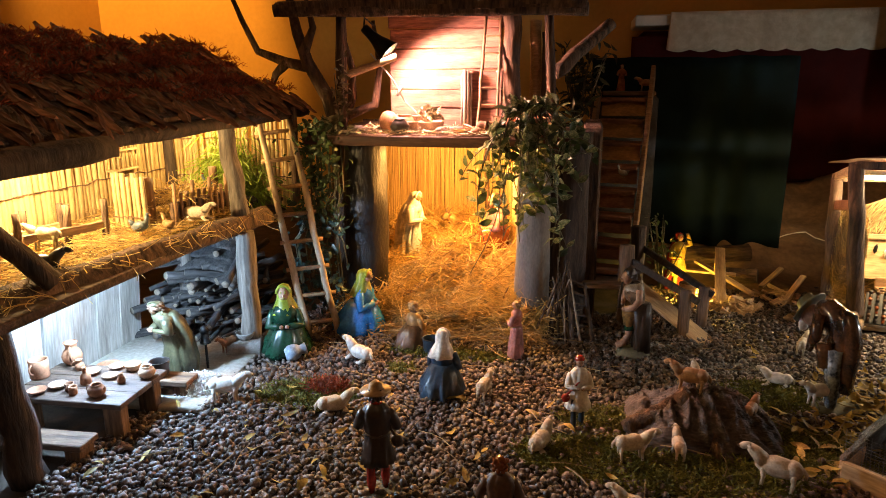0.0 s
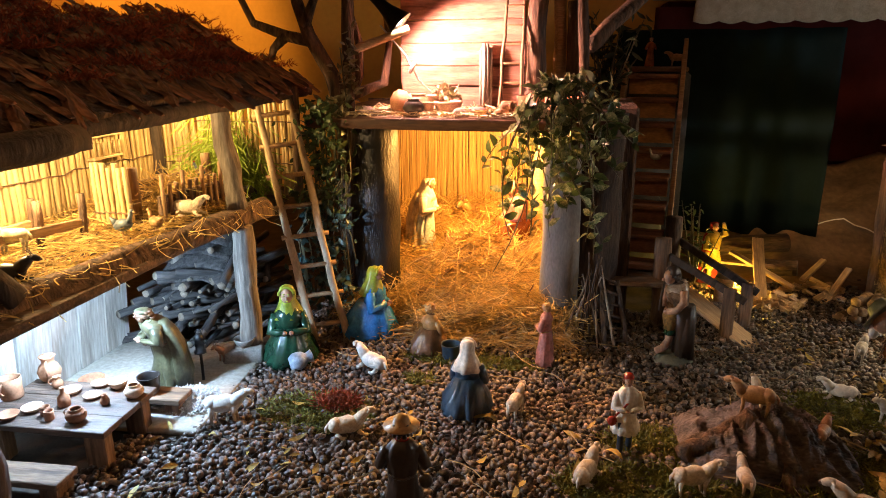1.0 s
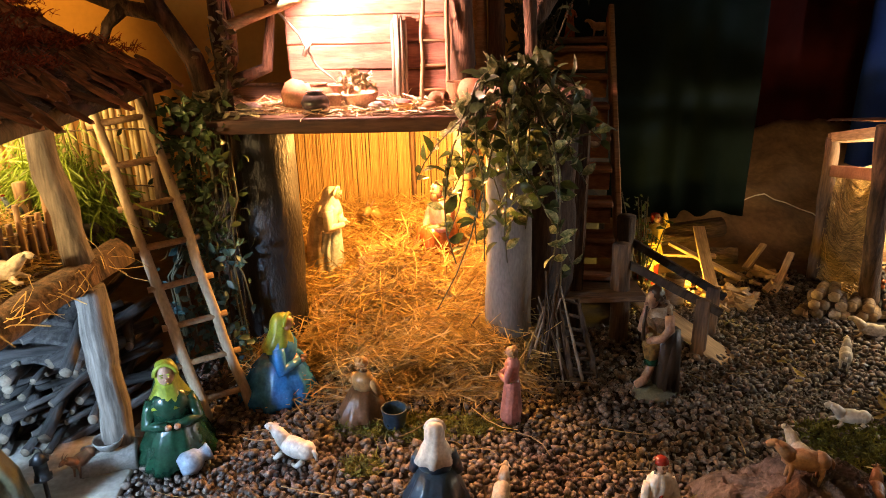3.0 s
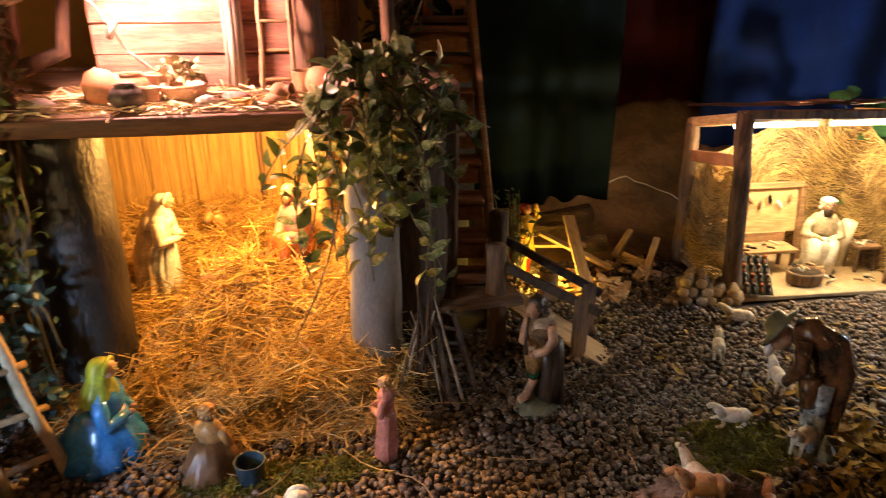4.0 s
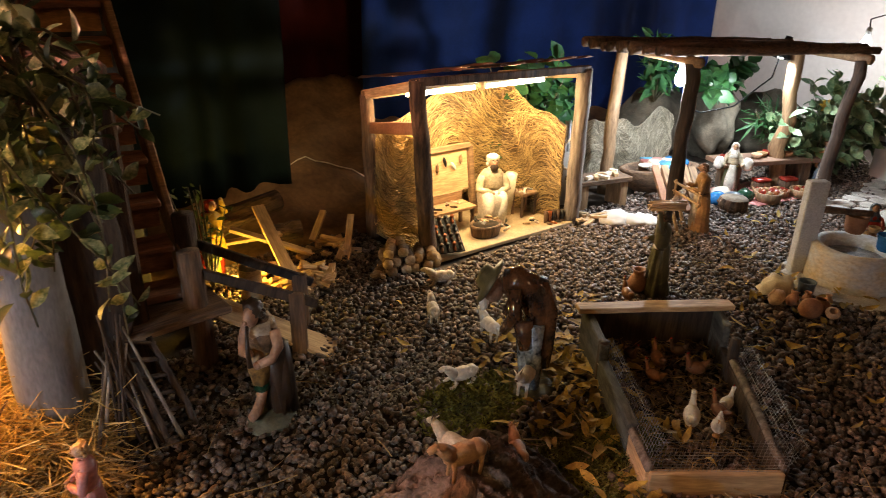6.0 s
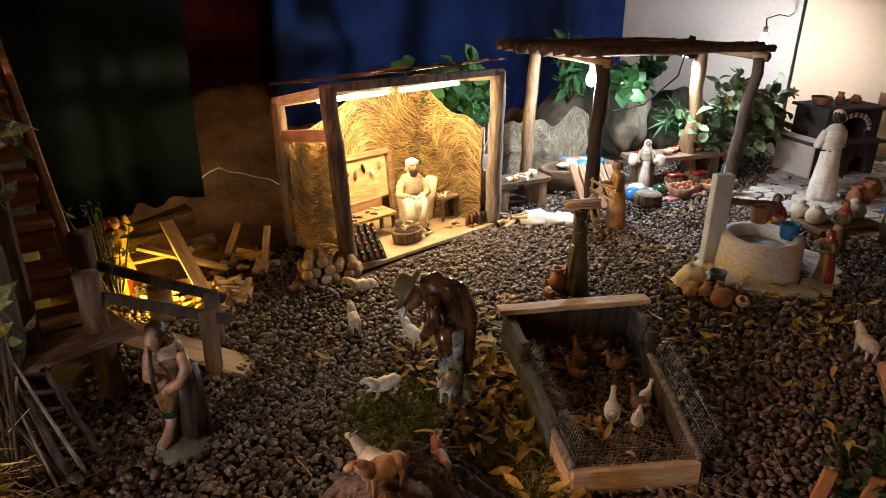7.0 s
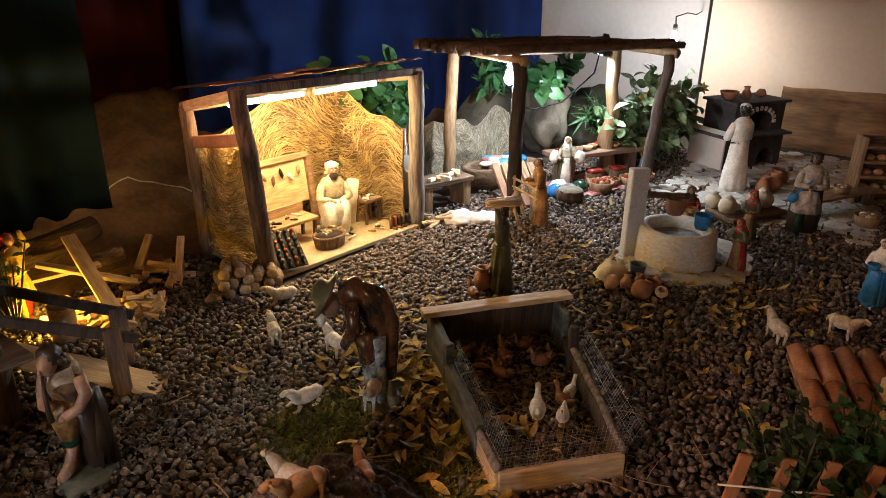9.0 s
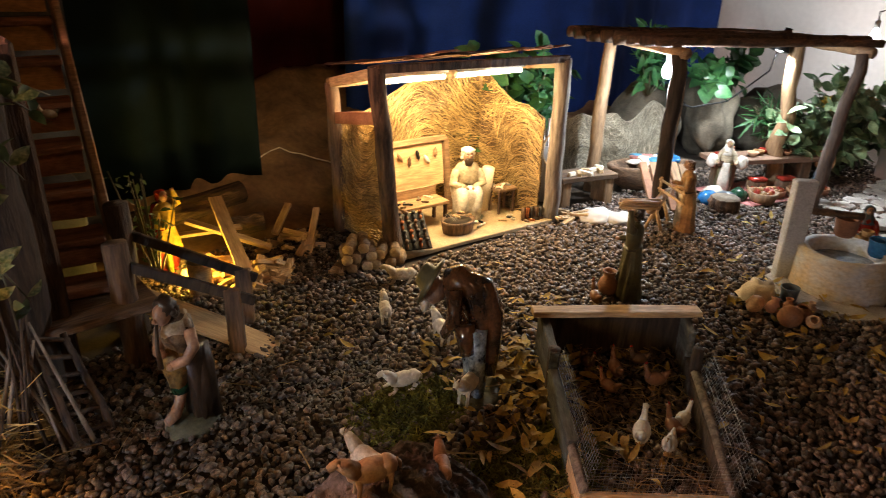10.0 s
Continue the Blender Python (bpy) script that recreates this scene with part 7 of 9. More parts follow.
tagged(part("bark_mound", sheet(130, 80, mound), mat("mound_bark", (0.17, 0.125, 0.10), (0.022, 0.016, 0.012), 30, 0.85, 1.0, stretch=(0.3, 1, 1), dist=0.012)), "hollow gnarled bark stump lying as a mound", "stump")
for k, (a, b, r0) in enumerate((((0.53, 0.53, 0.02), (0.68, 0.60, 0.10), 0.020), ((0.64, 0.58, 0.10), (0.74, 0.47, 0.0), 0.020), ((0.68, 0.60, 0.09), (0.84, 0.56, 0.02), 0.016))):
    bm = B()
    log(bm, a, b, r0, r0 * 0.6, 10, 10, 0.5, 0.9, seed=k * 5.5)
    tagged(part("root", bm, BARK), "gnarled root lying over the mound", "root", "roots")

# ---- wood yard by the ramp ----
yard = thing("chopped_wood", "heap of freshly chopped pale wood pieces", "wood heap", pose(0, 0, 0), "wood heaps")
pcs = [part("wood_chunk", board(0.05 + 0.012 * k, 0.014 + 0.003 * k, 0.011, 0.001, 0.003, k * 3.0, 3), PALEWOOD, yard, smooth=False) for k in range(4)]
rr = random.Random(15)
todo = list(pcs)
for k in range(95):
    cx, cy = ((0.93, 1.50), (1.10, 1.62), (0.86, 1.58))[0 if k < 62 else 1 if k < 80 else 2]
    q = rr.random() ** 0.6
    a = rr.uniform(0, 6.28)
    m = Matrix.Translation((cx + 0.085 * q * math.cos(a), cy + 0.06 * q * math.sin(a), 0.010 + 0.035 * (1 - q) * rr.random())) @ Euler((rr.uniform(-0.6, 0.6), rr.uniform(-0.5, 0.5), rr.uniform(0, 6.28))).to_matrix().to_4x4()
    if todo:
        todo.pop().matrix_local = m
    else:
        again(pcs[rr.randrange(4)], m, yard)
for k, (a, b, w) in enumerate((((0.89, 1.46, 0.0), (0.915, 1.70, 0.16), 0.036), ((0.84, 1.73, 0.10), (1.02, 1.60, 0.02), 0.030), ((0.80, 1.74, 0.06), (0.98, 1.70, 0.06), 0.028), ((1.12, 1.57, 0.01), (1.20, 1.66, 0.08), 0.020), ((1.06, 1.66, 0.03), (1.14, 1.72, 0.09), 0.020), ((1.07, 1.38, 0.012), (1.16, 1.375, 0.014), 0.012), ((1.09, 1.35, 0.012), (1.12, 1.41, 0.02), 0.012))):
    a, b = Vector(a), Vector(b)
    d = b - a
    o = part("plank", board(d.length, w, 0.009, 0.001, 0.003, k * 2.2), PALEWOOD, smooth=False)
    o.matrix_world = Matrix.Translation((a + b) / 2 + Vector((0, 0, 0.006))) @ Matrix.Rotation(math.atan2(d.y, d.x), 4, "Z") @ Matrix.Rotation(-math.atan2(d.z, math.hypot(d.x, d.y)), 4, "Y")
    tagged(o, "freshly sawn pale plank in the wood yard", "plank", "planks")
for k, (a, b, r0) in enumerate((((0.78, 1.50, 0.0), (0.78, 1.50, 0.085), 0.030), ((0.95, 1.76, 0.05), (1.06, 1.72, 0.06), 0.030), ((0.70, 1.78, 0.10), (1.05, 1.84, 0.12), 0.036))):
    o = part("log", billet((Vector(b) - Vector(a)).length, r0, k * 2.0), [BARK if k else PALEWOOD, WOODEND])
    o.matrix_world = Matrix.Translation((Vector(a) + Vector(b)) / 2) @ (Vector(b) - Vector(a)).to_track_quat("Z", "Y").to_matrix().to_4x4()
    tagged(o, "chopping block of pale wood" if k == 0 else "bark-covered log lying behind the wood yard", "log", "logs")
PALEBARK = mat("pale_bark", (0.30, 0.20, 0.11), (0.14, 0.085, 0.045), 60, 0.85, 0.8, vary=0.3, dist=0.004)
FRESHEND = mat("fresh_cut_end", (0.60, 0.44, 0.25), (0.44, 0.29, 0.15), 50, 0.7, 0.3, vary=0.2)
lp = thing("log_stack", "stack of short bark-covered logs beside the workshop", "log stack", pose(0, 0, 0))
first = None
for k in range(13):
    row, col = (0, k) if k < 6 else (1, k - 6) if k < 11 else (2, k - 11)
    m = Matrix.Translation((1.120 + 0.033 * col + 0.016 * row, 1.400 - 0.008 * col, 0.020 + 0.025 * row)) @ Euler((radians(90), 0, radians(-38 + (k * 37 % 25) - 12))).to_matrix().to_4x4()
    if first is None:
        first = part("log", billet(0.085, 0.0165, 1.0), [PALEBARK, FRESHEND], lp, m=m)
    else:
        again(first, m, lp)

# ---- inside the workshop ----
def small_table(name, label, x, y, rz, w, d, h, z, material=WOOD, leg=0.010, group="tables"):
    ob = thing(name, label, "table", pose(x, y, z, 0, 0, rz), group)
    part("tabletop", board(w, d, 0.010, 0.0015, 0.002, x), material, ob, m=pose(0, 0, h - 0.005), smooth=False)
    for sx in (-1, 1):
        for sy in (-1, 1):
            bm = B()
            box(bm, (0, 0, (h - 0.010) / 2), (leg, leg, h - 0.010), bevel=0.001)
            part("leg", bm, OLDWOODZ, ob, m=pose(sx * (w / 2 - leg), sy * (d / 2 - leg), 0), smooth=False)
    return ob


tp = thing("pegboard", "wooden tool board with hanging shoe lasts and tools", "tool board", pose(1.48, 1.585, 0.016, -8, 0, -4) @ Matrix.Scale(1.18, 4))
part("board", board(0.25, 0.008, 0.12, 0.001, 0.002, 1.0), PALEWOOD, tp, m=pose(0, 0, 0.135), smooth=False)
for nm, p, s in (("frame_rail", (0, -0.006, 0.200), (0.27, 0.016, 0.016)), ("frame_stile", (0.135, -0.006, 0.10), (0.016, 0.016, 0.20)), ("frame_stile", (-0.135, -0.006, 0.10), (0.016, 0.016, 0.20))):
    bm = B()
    box(bm, p, s, bevel=0.002)
    part(nm, bm, WOOD, tp, smooth=False)
for k in range(8):
    bm = B()
    ball(bm, (0, -0.012, 0.0), (0.006, 0.006, 0.016), 0, 1)
    part("hanging_tool", bm, (BROWN, IRON, WHITEMETAL, WOOD)[k % 4], tp, m=pose(-0.10 + 0.028 * k, 0, 0.150 + 0.015 * (k % 2), 0, (k * 40) % 60 - 30, 0))
wt = small_table("work_table", "low cobbler's work table with tools", 1.475, 1.515, -4, 0.17, 0.08, 0.075, 0.016, WOOD)
part("back_lip", board(0.17, 0.008, 0.030, 0.001, 0.002, 3.0), WOOD, wt, m=pose(0, 0.04, 0.09), smooth=False)
st2 = small_table("side_table", "small dark side table beside the cobbler", 1.768, 1.455, -4, 0.075, 0.06, 0.085, 0.016, WOOD, 0.008)
rr = random.Random(44)
TOOLM = [IRON, WHITEMETAL, PALEWOOD, LINEN, BROWN, STEEL]
for k in range(34):
    zone = ((1.455, 1.520, 0.09, 0.07, 0.03), (1.768, 1.455, 0.101, 0.03, 0.02), (1.67, 1.385, 0.018, 0.08, 0.03), (1.535, 1.405, 0.062, 0.035, 0.02))[k % 4]
    bm = B()
    l = rr.uniform(0.012, 0.03)
    tube(bm, [(-l / 2, 0, 0), (0, 0, 0.001), (l / 2, 0, 0)], [0.003, 0.0035, 0.002], 6)
    ball(bm, (l / 2, 0, 0.0005), (0.005, 0.004, 0.0035), 0, 1)
    o = part("hand_tool", bm, TOOLM[rr.randrange(6)])
    o.matrix_world = pose(zone[0] + rr.uniform(-1, 1) * zone[3], zone[1] + rr.uniform(-1, 1) * zone[4], zone[2] + 0.0035, 0, 0, rr.uniform(0, 360))
    tagged(o, "small cobbler's tool lying in the workshop", "tool", "cobbler's tools")
tr = thing("tool_tub", "low round wooden tub with shoes in the workshop", "tub", pose(1.535, 1.405, 0.016))
bm = B()
lathe(bm, [(0.050, 0.0), (0.056, 0.03), (0.058, 0.038), (0.050, 0.038), (0.046, 0.012)], (0, 0, 0), 22, squash=(1, 0.75))
part("tub_wall", bm, OLDWOODZ, tr)
bm = B()
lathe(bm, [(0.050, 0.026), (0.050, 0.032)], (0, 0, 0), 18, squash=(1, 0.75))
part("filling", bm, SOIL, tr)
sr = thing("shoe_rack", "dark sloping rack with rows of little shoes", "shoe rack", pose(1.345, 1.37, 0.008, 0, 0, -20))
part("rack_board", board(0.085, 0.12, 0.006, 0.001, 0.002, 1.0), IRON, sr, m=pose(0, 0.02, 0.055, 38, 0, 0), smooth=False)
for sx in (-0.04, 0.04):
    bm = B()
    tube(bm, [(sx, 0.065, 0.0), (sx, 0.065, 0.088)], 0.004, 6)
    part("prop", bm, WOODZ, sr)


def shoe(mt, parent, m, tall=False):
    bm = B()
    ball(bm, (0, -0.008, 0.004), (0.005, 0.012, 0.005), 0, 1)
    lathe(bm, [(0.005, 0.002), (0.0055, 0.010), (0.006, 0.034 if tall else 0.014)], (0, 0.004, 0), 8)
    return part("shoe", bm, mt, parent, m=m)


for r_ in range(4):
    for c_ in range(4):
        shoe((BROWN, BLACKCOAT, RUST, DARKBROWN)[(r_ + c_) % 4], sr, pose(-0.03 + 0.02 * c_, -0.015 + 0.024 * r_, 0.032 + 0.019 * r_, 38, 0, 0))
for k in range(5):
    b_ = thing("boot", "brown leather boot standing at the workshop's edge", "boot", pose(1.762 + 0.016 * k, 1.345 - 0.004 * k, 0.014, 0, 0, 20 * k) @ Matrix.Scale(1.25, 4), "boots")
    shoe((BROWN, RUST, DARKBROWN, BROWN, BLACKCOAT)[k], b_, Matrix(), True)
bm = B()
tube(bm, [(0, 0, 0), (0, 0, 0.15)], 0.020, 14)
tagged(part("leather_roll", bm, LINEN), "roll of pale leather standing behind the cobbler", "leather roll").matrix_world = pose(1.725, 1.50, 0.016, 8, 0, 0)

# ---- carpenter's corner ----
wb = thing("carpenter_bench", "heavy wooden carpenter's bench with tools", "workbench", pose(2.075, 1.375, 0, 0, 0, -18))
part("benchtop", board(0.22, 0.10, 0.018, 0.002, 0.004, 1.0), OLDWOOD, wb, m=pose(0, 0, 0.105), smooth=False)
for sx in (-0.085, 0.085):
    bm = B()
    box(bm, (0, 0, 0.048), (0.035, 0.085, 0.096), bevel=0.003)
    part("leg", bm, WOODZ, wb, m=pose(sx, 0, 0), smooth=False)
for k in range(7):
    bm = B()
    box(bm, (0, 0, 0.006), (0.03 + 0.012 * (k % 3), 0.014, 0.012), bevel=0.001)
    tagged(part("wood_offcut", bm, PALEWOOD if k % 2 else LINEN, smooth=False), "pale wood offcut lying on the bench", "offcut", "offcuts").matrix_world = pose(2.01 + 0.024 * k, 1.37 - 0.01 * (k % 3), 0.1145, 0, 0, k * 47)
tb = thing("tool_bucket", "grey bucket of tools with a bent hoop", "bucket", pose(2.02, 1.50, 0.0))
bm = B()
lathe(bm, [(0.05, 0.0), (0.06, 0.14), (0.062, 0.20), (0.055, 0.20), (0.045, 0.02)], (0, 0, 0), 18)
part("bucket_wall", bm, WALLGREY, tb)
bm = B()
tube(bm, [(-0.05 + 0.05 * math.cos(a), -0.07, 0.20 + 0.055 * math.sin(a)) for a in [math.pi * 2 * k / 14 for k in range(12)]], 0.004, 6)
part("hoop", bm, PALEWOOD, tb)
for k in range(4):
    bm = B()
    tube(bm, [(-0.03 + 0.02 * k, 0, 0.03), (-0.035 + 0.024 * k, 0.01, 0.25 + 0.015 * k)], 0.005, 6)
    part("tool", bm, STEEL, tb)
for k in range(9):
    o = part("plank", board(0.20, 0.026, 0.007, 0.001, 0.002, k * 1.9), CLAY if k % 2 else WOOD, smooth=False)
    o.matrix_world = pose(2.235 + 0.030 * (k % 5), 1.215 - 0.020 * (k % 5), 0.068 + 0.008 * (k // 5), 0, -38, 55)
    tagged(o, "reddish plank leaning in the carpenter's corner", "plank", "leaning planks")
sh = thing("sawhorse", "low wooden sawhorse under the sawyer's log", "sawhorse", pose(2.09, 1.075, 0, 0, 0, 20))
for sx in (-0.05, 0.05):
    for q in (-1, 1):
        bm = B()
        tube(bm, [(sx, q * 0.03, 0.0), (sx, -q * 0.012, 0.11)], 0.006, 6)
        part("leg", bm, PALEWOOD, sh)
bm = B()
log(bm, (-0.13, 0, 0.10), (0.10, 0, 0.10), 0.014, 0.013, 6, 9, 0.2, 0.2)
part("log", bm, WOOD, sh)
saw_ = thing("frame_saw", "frame saw resting on the log", "saw", pose(2.085, 1.04, 0.118, 0, 0, 60))
for a, b in (((-0.08, 0, 0), (0.08, 0, 0)), ((-0.08, 0, 0.03), (0.08, 0, 0.03)), ((-0.07, 0, -0.01), (-0.07, 0, 0.04)), ((0.07, 0, -0.01), (0.07, 0, 0.04))):
    bm = B()
    tube(bm, [a, b], 0.004, 6)
    part("bar", bm, PALEWOOD, saw_)
for k, (x, y, s, mt) in enumerate(((1.99, 1.235, 0.07, WALLGREY), (2.06, 1.16, 0.055, WALLGREY), (2.02, 1.19, 0.06, WALLGREY))):
    bm = B()
    ball(bm, (0, 0, s * 0.22), (s, s * 0.75, s * 0.30), 0, 3, rough=0.3, freq=2)
    tagged(part("sack_cloth", bm, mt), "pale cloth heap spread on the ground", "cloth", "cloth heaps").matrix_world = pose(x, y, 0, 0, 0, 50 * k)
for k in range(12):
    o = part("plank", board(0.06 + 0.006 * (k % 4), 0.014, 0.008, 0.001, 0.002, k * 1.3, 3), PALEWOOD, smooth=False)
    o.matrix_world = pose(1.88 + 0.012 * (k % 6), 1.265 + 0.014 * (k % 5), 0.012 + 0.006 * (k // 4), 0, -12, k * 29)
    tagged(o, "short pale offcut beside the workshop post", "offcut", "floor offcuts")
# boat-like trough with coloured cloths
tg = thing("cloth_trough", "long wooden trough heaped with coloured cloths", "trough", pose(2.42, 1.34, 0.0, 0, 0, -25))
bm = B()
lathe(bm, [(0.55, 0.0), (0.85, 0.35), (1.0, 0.9), (1.0, 1.0), (0.9, 0.98), (0.7, 0.4)], (0, 0, 0), 24, squash=(1, 0.45))
bmesh.ops.scale(bm, vec=(0.17, 0.17, 0.10), verts=bm.verts)
part("trough_wall", bm, OLDWOOD, tg)
for k in range(14):
    bm = B()
    s = rr.uniform(0.028, 0.05)
    ball(bm, (0, 0, 0), (s, s * 0.7, s * 0.3), 0, 2, rough=0.5, freq=2)
    o = tagged(part("folded_cloth", bm, (LINEN, BLUE, WHITE, paint("sky_blue_cloth", (0.10, 0.36, 0.55), 0.8), LINEN, SLATE, PINK)[k % 7]), "crumpled coloured cloth in the trough", "cloth", "washing")
    o.matrix_world = pose(2.42 + rr.uniform(-0.11, 0.11), 1.34 + rr.uniform(-0.05, 0.05), 0.10 + 0.02 * rr.random(), 0, 0, rr.uniform(0, 360))
# stump with washing, pink cloth, baskets
o = part("stump", billet(0.05, 0.055, 4.0), [BARK, WOODEND])
o.matrix_world = pose(2.42, 1.03, 0.025)
tagged(o, "sawn tree stump with pale top", "stump")
for k, (x, y, mt) in enumerate(((2.44, 1.10, BLUE), (2.48, 1.06, SLATE), (2.50, 1.12, LINEN), (2.55, 1.05, GREEN))):
    bm = B()
    ball(bm, (0, 0, 0.02), (0.04, 0.03, 0.028), 0, 2, rough=0.4, freq=2)
    tagged(part("bundle", bm, mt), "bundle of coloured washing on the ground", "cloth", "washing bundles").matrix_world = pose(x, y, 0.004, 0, 0, k * 60)


def mat_fn(u, v):
    x, y = 2.52 + 0.36 * u, 0.98 + 0.24 * v - 0.10 * u
    return (x, y, 0.010 + 0.005 * noise.noise(Vector((x * 14, y * 14, 1))))


tagged(thicken(part("pink_mat", sheet(24, 16, mat_fn), PINKMAT), 0.003), "pink cloth spread below the feast table", "cloth")
for k, (x, y, s) in enumerate(((2.60, 0.985, 0.050), (2.70, 0.985, 0.036), (2.76, 0.93, 0.042), (2.86, 0.90, 0.036), (2.68, 1.05, 0.03))):
    bk = thing("basket", "round brown woven basket with goods", "basket", pose(x, y, 0.008), "woven baskets")
    bm = B()
    lathe(bm, [(0.75 * s, 0.0), (0.95 * s, 0.4 * s), (1.0 * s, 0.8 * s), (0.9 * s, 0.8 * s), (0.75 * s, 0.2 * s)], (0, 0, 0), 22, fold=0.02, folds=11)
    part("weave", bm, CLAY if k % 2 else WOODZ, bk)
    for j in range(7):
        bm = B()
        ball(bm, (0, 0, 0), s * 0.28, 0, 1)
        part("fruit", bm, (RED, OCHRE, RUST)[j % 3], bk, m=pose(0.5 * s * math.cos(j * 0.9), 0.5 * s * math.sin(j * 0.9), 0.72 * s))
# feast table
ft = thing("feast_table", "long dark table with stone ends under the pergola", "table", pose(2.80, 1.10, 0, 0, 0, -28))
part("tabletop", board(0.46, 0.13, 0.018, 0.002, 0.004, 1.0), mat("brown_top", (0.24, 0.14, 0.09), (0.12, 0.065, 0.04), 14, 0.6, 0.4, stretch=(0.2, 1, 1)), ft, m=pose(0, 0, 0.115), smooth=False)
for sx in (-0.16, 0.16):
    bm = B()
    box(bm, (0, 0, 0.053), (0.05, 0.09, 0.106), bevel=0.004)
    part("end_block", bm, OLDWOODZ, ft, m=pose(sx, 0, 0), smooth=False)
for k in range(10):
    x, y = 2.80 + (k - 4.5) * 0.041, 1.10 - (k - 4.5) * 0.022
    vessel(("basket", "bowl", "jar", "bowl", "loaf_dish")[k % 5], "small dish of food on the feast table", x, y + 0.02 * ((k % 3) - 1), 0.124, 0.018 + 0.012 * (k % 5 == 2), (BOWL, BOWL, JUG, BOWL, PLATE)[k % 5] if k % 5 != 4 else BOWL, (RED, CLAY, CLAY, PALECLAY, OCHRE)[k % 5], False, group="dishes on the feast table", category="dish")
for x, y in ((2.70, 1.06), (2.80, 1.00)):
    b_ = thing("red_stool", "low red-cushioned stool at the feast table", "stool", pose(x, y, 0.012, 0, 0, -28), "red stools")
    bm = B()
    box(bm, (0, 0, 0.02), (0.06, 0.045, 0.036), bevel=0.004)
    part("body", bm, OLDWOODZ, b_)
    bm = B()
    box(bm, (0, 0, 0.045), (0.062, 0.047, 0.014), bevel=0.005)
    part("cushion", bm, RED, b_)
# pergola lamps
for nm, p, lb in (("bulb_lamp", (2.19, 1.18, 0.475), "bare lit bulb hanging under the pergola"), ("bulb_lamp", (3.46, 1.05, 0.53), "bare lit bulb hung before the niche wall")):
    bl = thing(nm, lb, "lamp", pose(*p), "pergola lamps")
    bm = B()
    lathe(bm, [(0.008, 0.030), (0.010, 0.02), (0.017, 0.004), (0.020, -0.010), (0.014, -0.024), (0.003, -0.030)], (0, 0, 0), 16)
    o = part("bulb", bm, BULB, bl, "glowing cold white bulb")
    o.visible_shadow = False
    bm = B()
    lathe(bm, [(0.010, 0.028), (0.011, 0.055), (0.004, 0.06)], (0, 0, 0), 12)
    part("socket", bm, WHITEMETAL, bl)
    bm = B()
    tube(bm, [(0, 0, 0.06), (0.004, 0, 0.075), (0.01, 0.01, 0.085)] if p[0] < 3 else [(0, 0, 0.06), (0.02, 0.01, 0.09), (0.22, 0.02, 0.10), (0.40, 0.03, 0.085), (0.60, 0.05, 0.10)], 0.0028, 6)
    part("flex", bm, IRON, bl)
fl = thing("clamp_spot", "black clamp spotlight, lit, under the pergola roof", "lamp", look((2.80, 1.12, 0.52), (2.72, 1.16, 0.2)))
bm = B()
lathe(bm, [(0.012, 0.06), (0.016, 0.03), (0.036, -0.02), (0.034, -0.021), (0.014, 0.02)], (0, 0, 0), 18)
part("shade", bm, IRON, fl)
bm = B()
ball(bm, (0, 0, -0.006), 0.018, 0, 2)
o = part("bulb", bm, BULB, fl)
o.visible_shadow = False
bm = B()
tube(bm, [(2.80, 1.12, 0.545), (2.70, 1.10, 0.44), (2.56, 1.16, 0.34), (2.40, 1.20, 0.33), (2.30, 1.22, 0.36)], 0.003, 6)
tagged(part("cable", bm, IRON), "black cable looping below the pergola", "cable")

# ---- round the well ----
def slab(seed, r0):
    q = random.Random(seed)
    bm = B()
    k = 6
    top = [bm.verts.new((r0 * q.uniform(0.75, 1.1) * math.cos(a), r0 * q.uniform(0.75, 1.1) * math.sin(a), 0.008)) for a in [math.tau * i / k for i in range(k)]]
    bot = [bm.verts.new((v.co.x * 1.03, v.co.y * 1.03, -0.006)) for v in top]
    bm.faces.new(top)
    for i in range(k):
        bm.faces.new((bot[i], bot[(i + 1) % k], top[(i + 1) % k], top[i]))
    return bm


pav = tagged(new("pavement"), "pale irregular paving slabs round well and oven", "pavement", kind="structure")
sl = [part("slab", slab(k, 0.048), PAVING, pav, smooth=False) for k in range(6)]
rr = random.Random(19)
todo = list(sl)
for i in range(14):
    for j in range(12):
        x, y = 2.60 + 0.085 * i + 0.04 * (j % 2), 0.10 + 0.076 * j
        if y > 0.90 - 0.16 * (x - 2.6) or x > 3.75 or (x < 2.72 and y > 0.62):
            continue
        m = pose(x + rr.uniform(-0.008, 0.008), y + rr.uniform(-0.008, 0.008), 0.004, 0, 0, rr.uniform(0, 360))
        if todo:
            todo.pop().matrix_local = m
        else:
            again(sl[rr.randrange(6)], m, pav)
for k in range(17):
    a = k * math.tau / 17
    again(sl[k % 6], pose(2.11 + 0.185 * math.cos(a) + 0.02, 0.51 + 0.155 * math.sin(a), 0.005, 0, 0, k * 50), pav)
vessel("bucket", "blue enamel bucket on the well's rim", 2.145, 0.475, 0.100, 0.045, POT, BLUE, category="bucket")
vessel("bucket", "rusty bucket hanging from the well's arm", 2.125, 0.555, 0.135, 0.05, POT, CLAY, category="bucket")
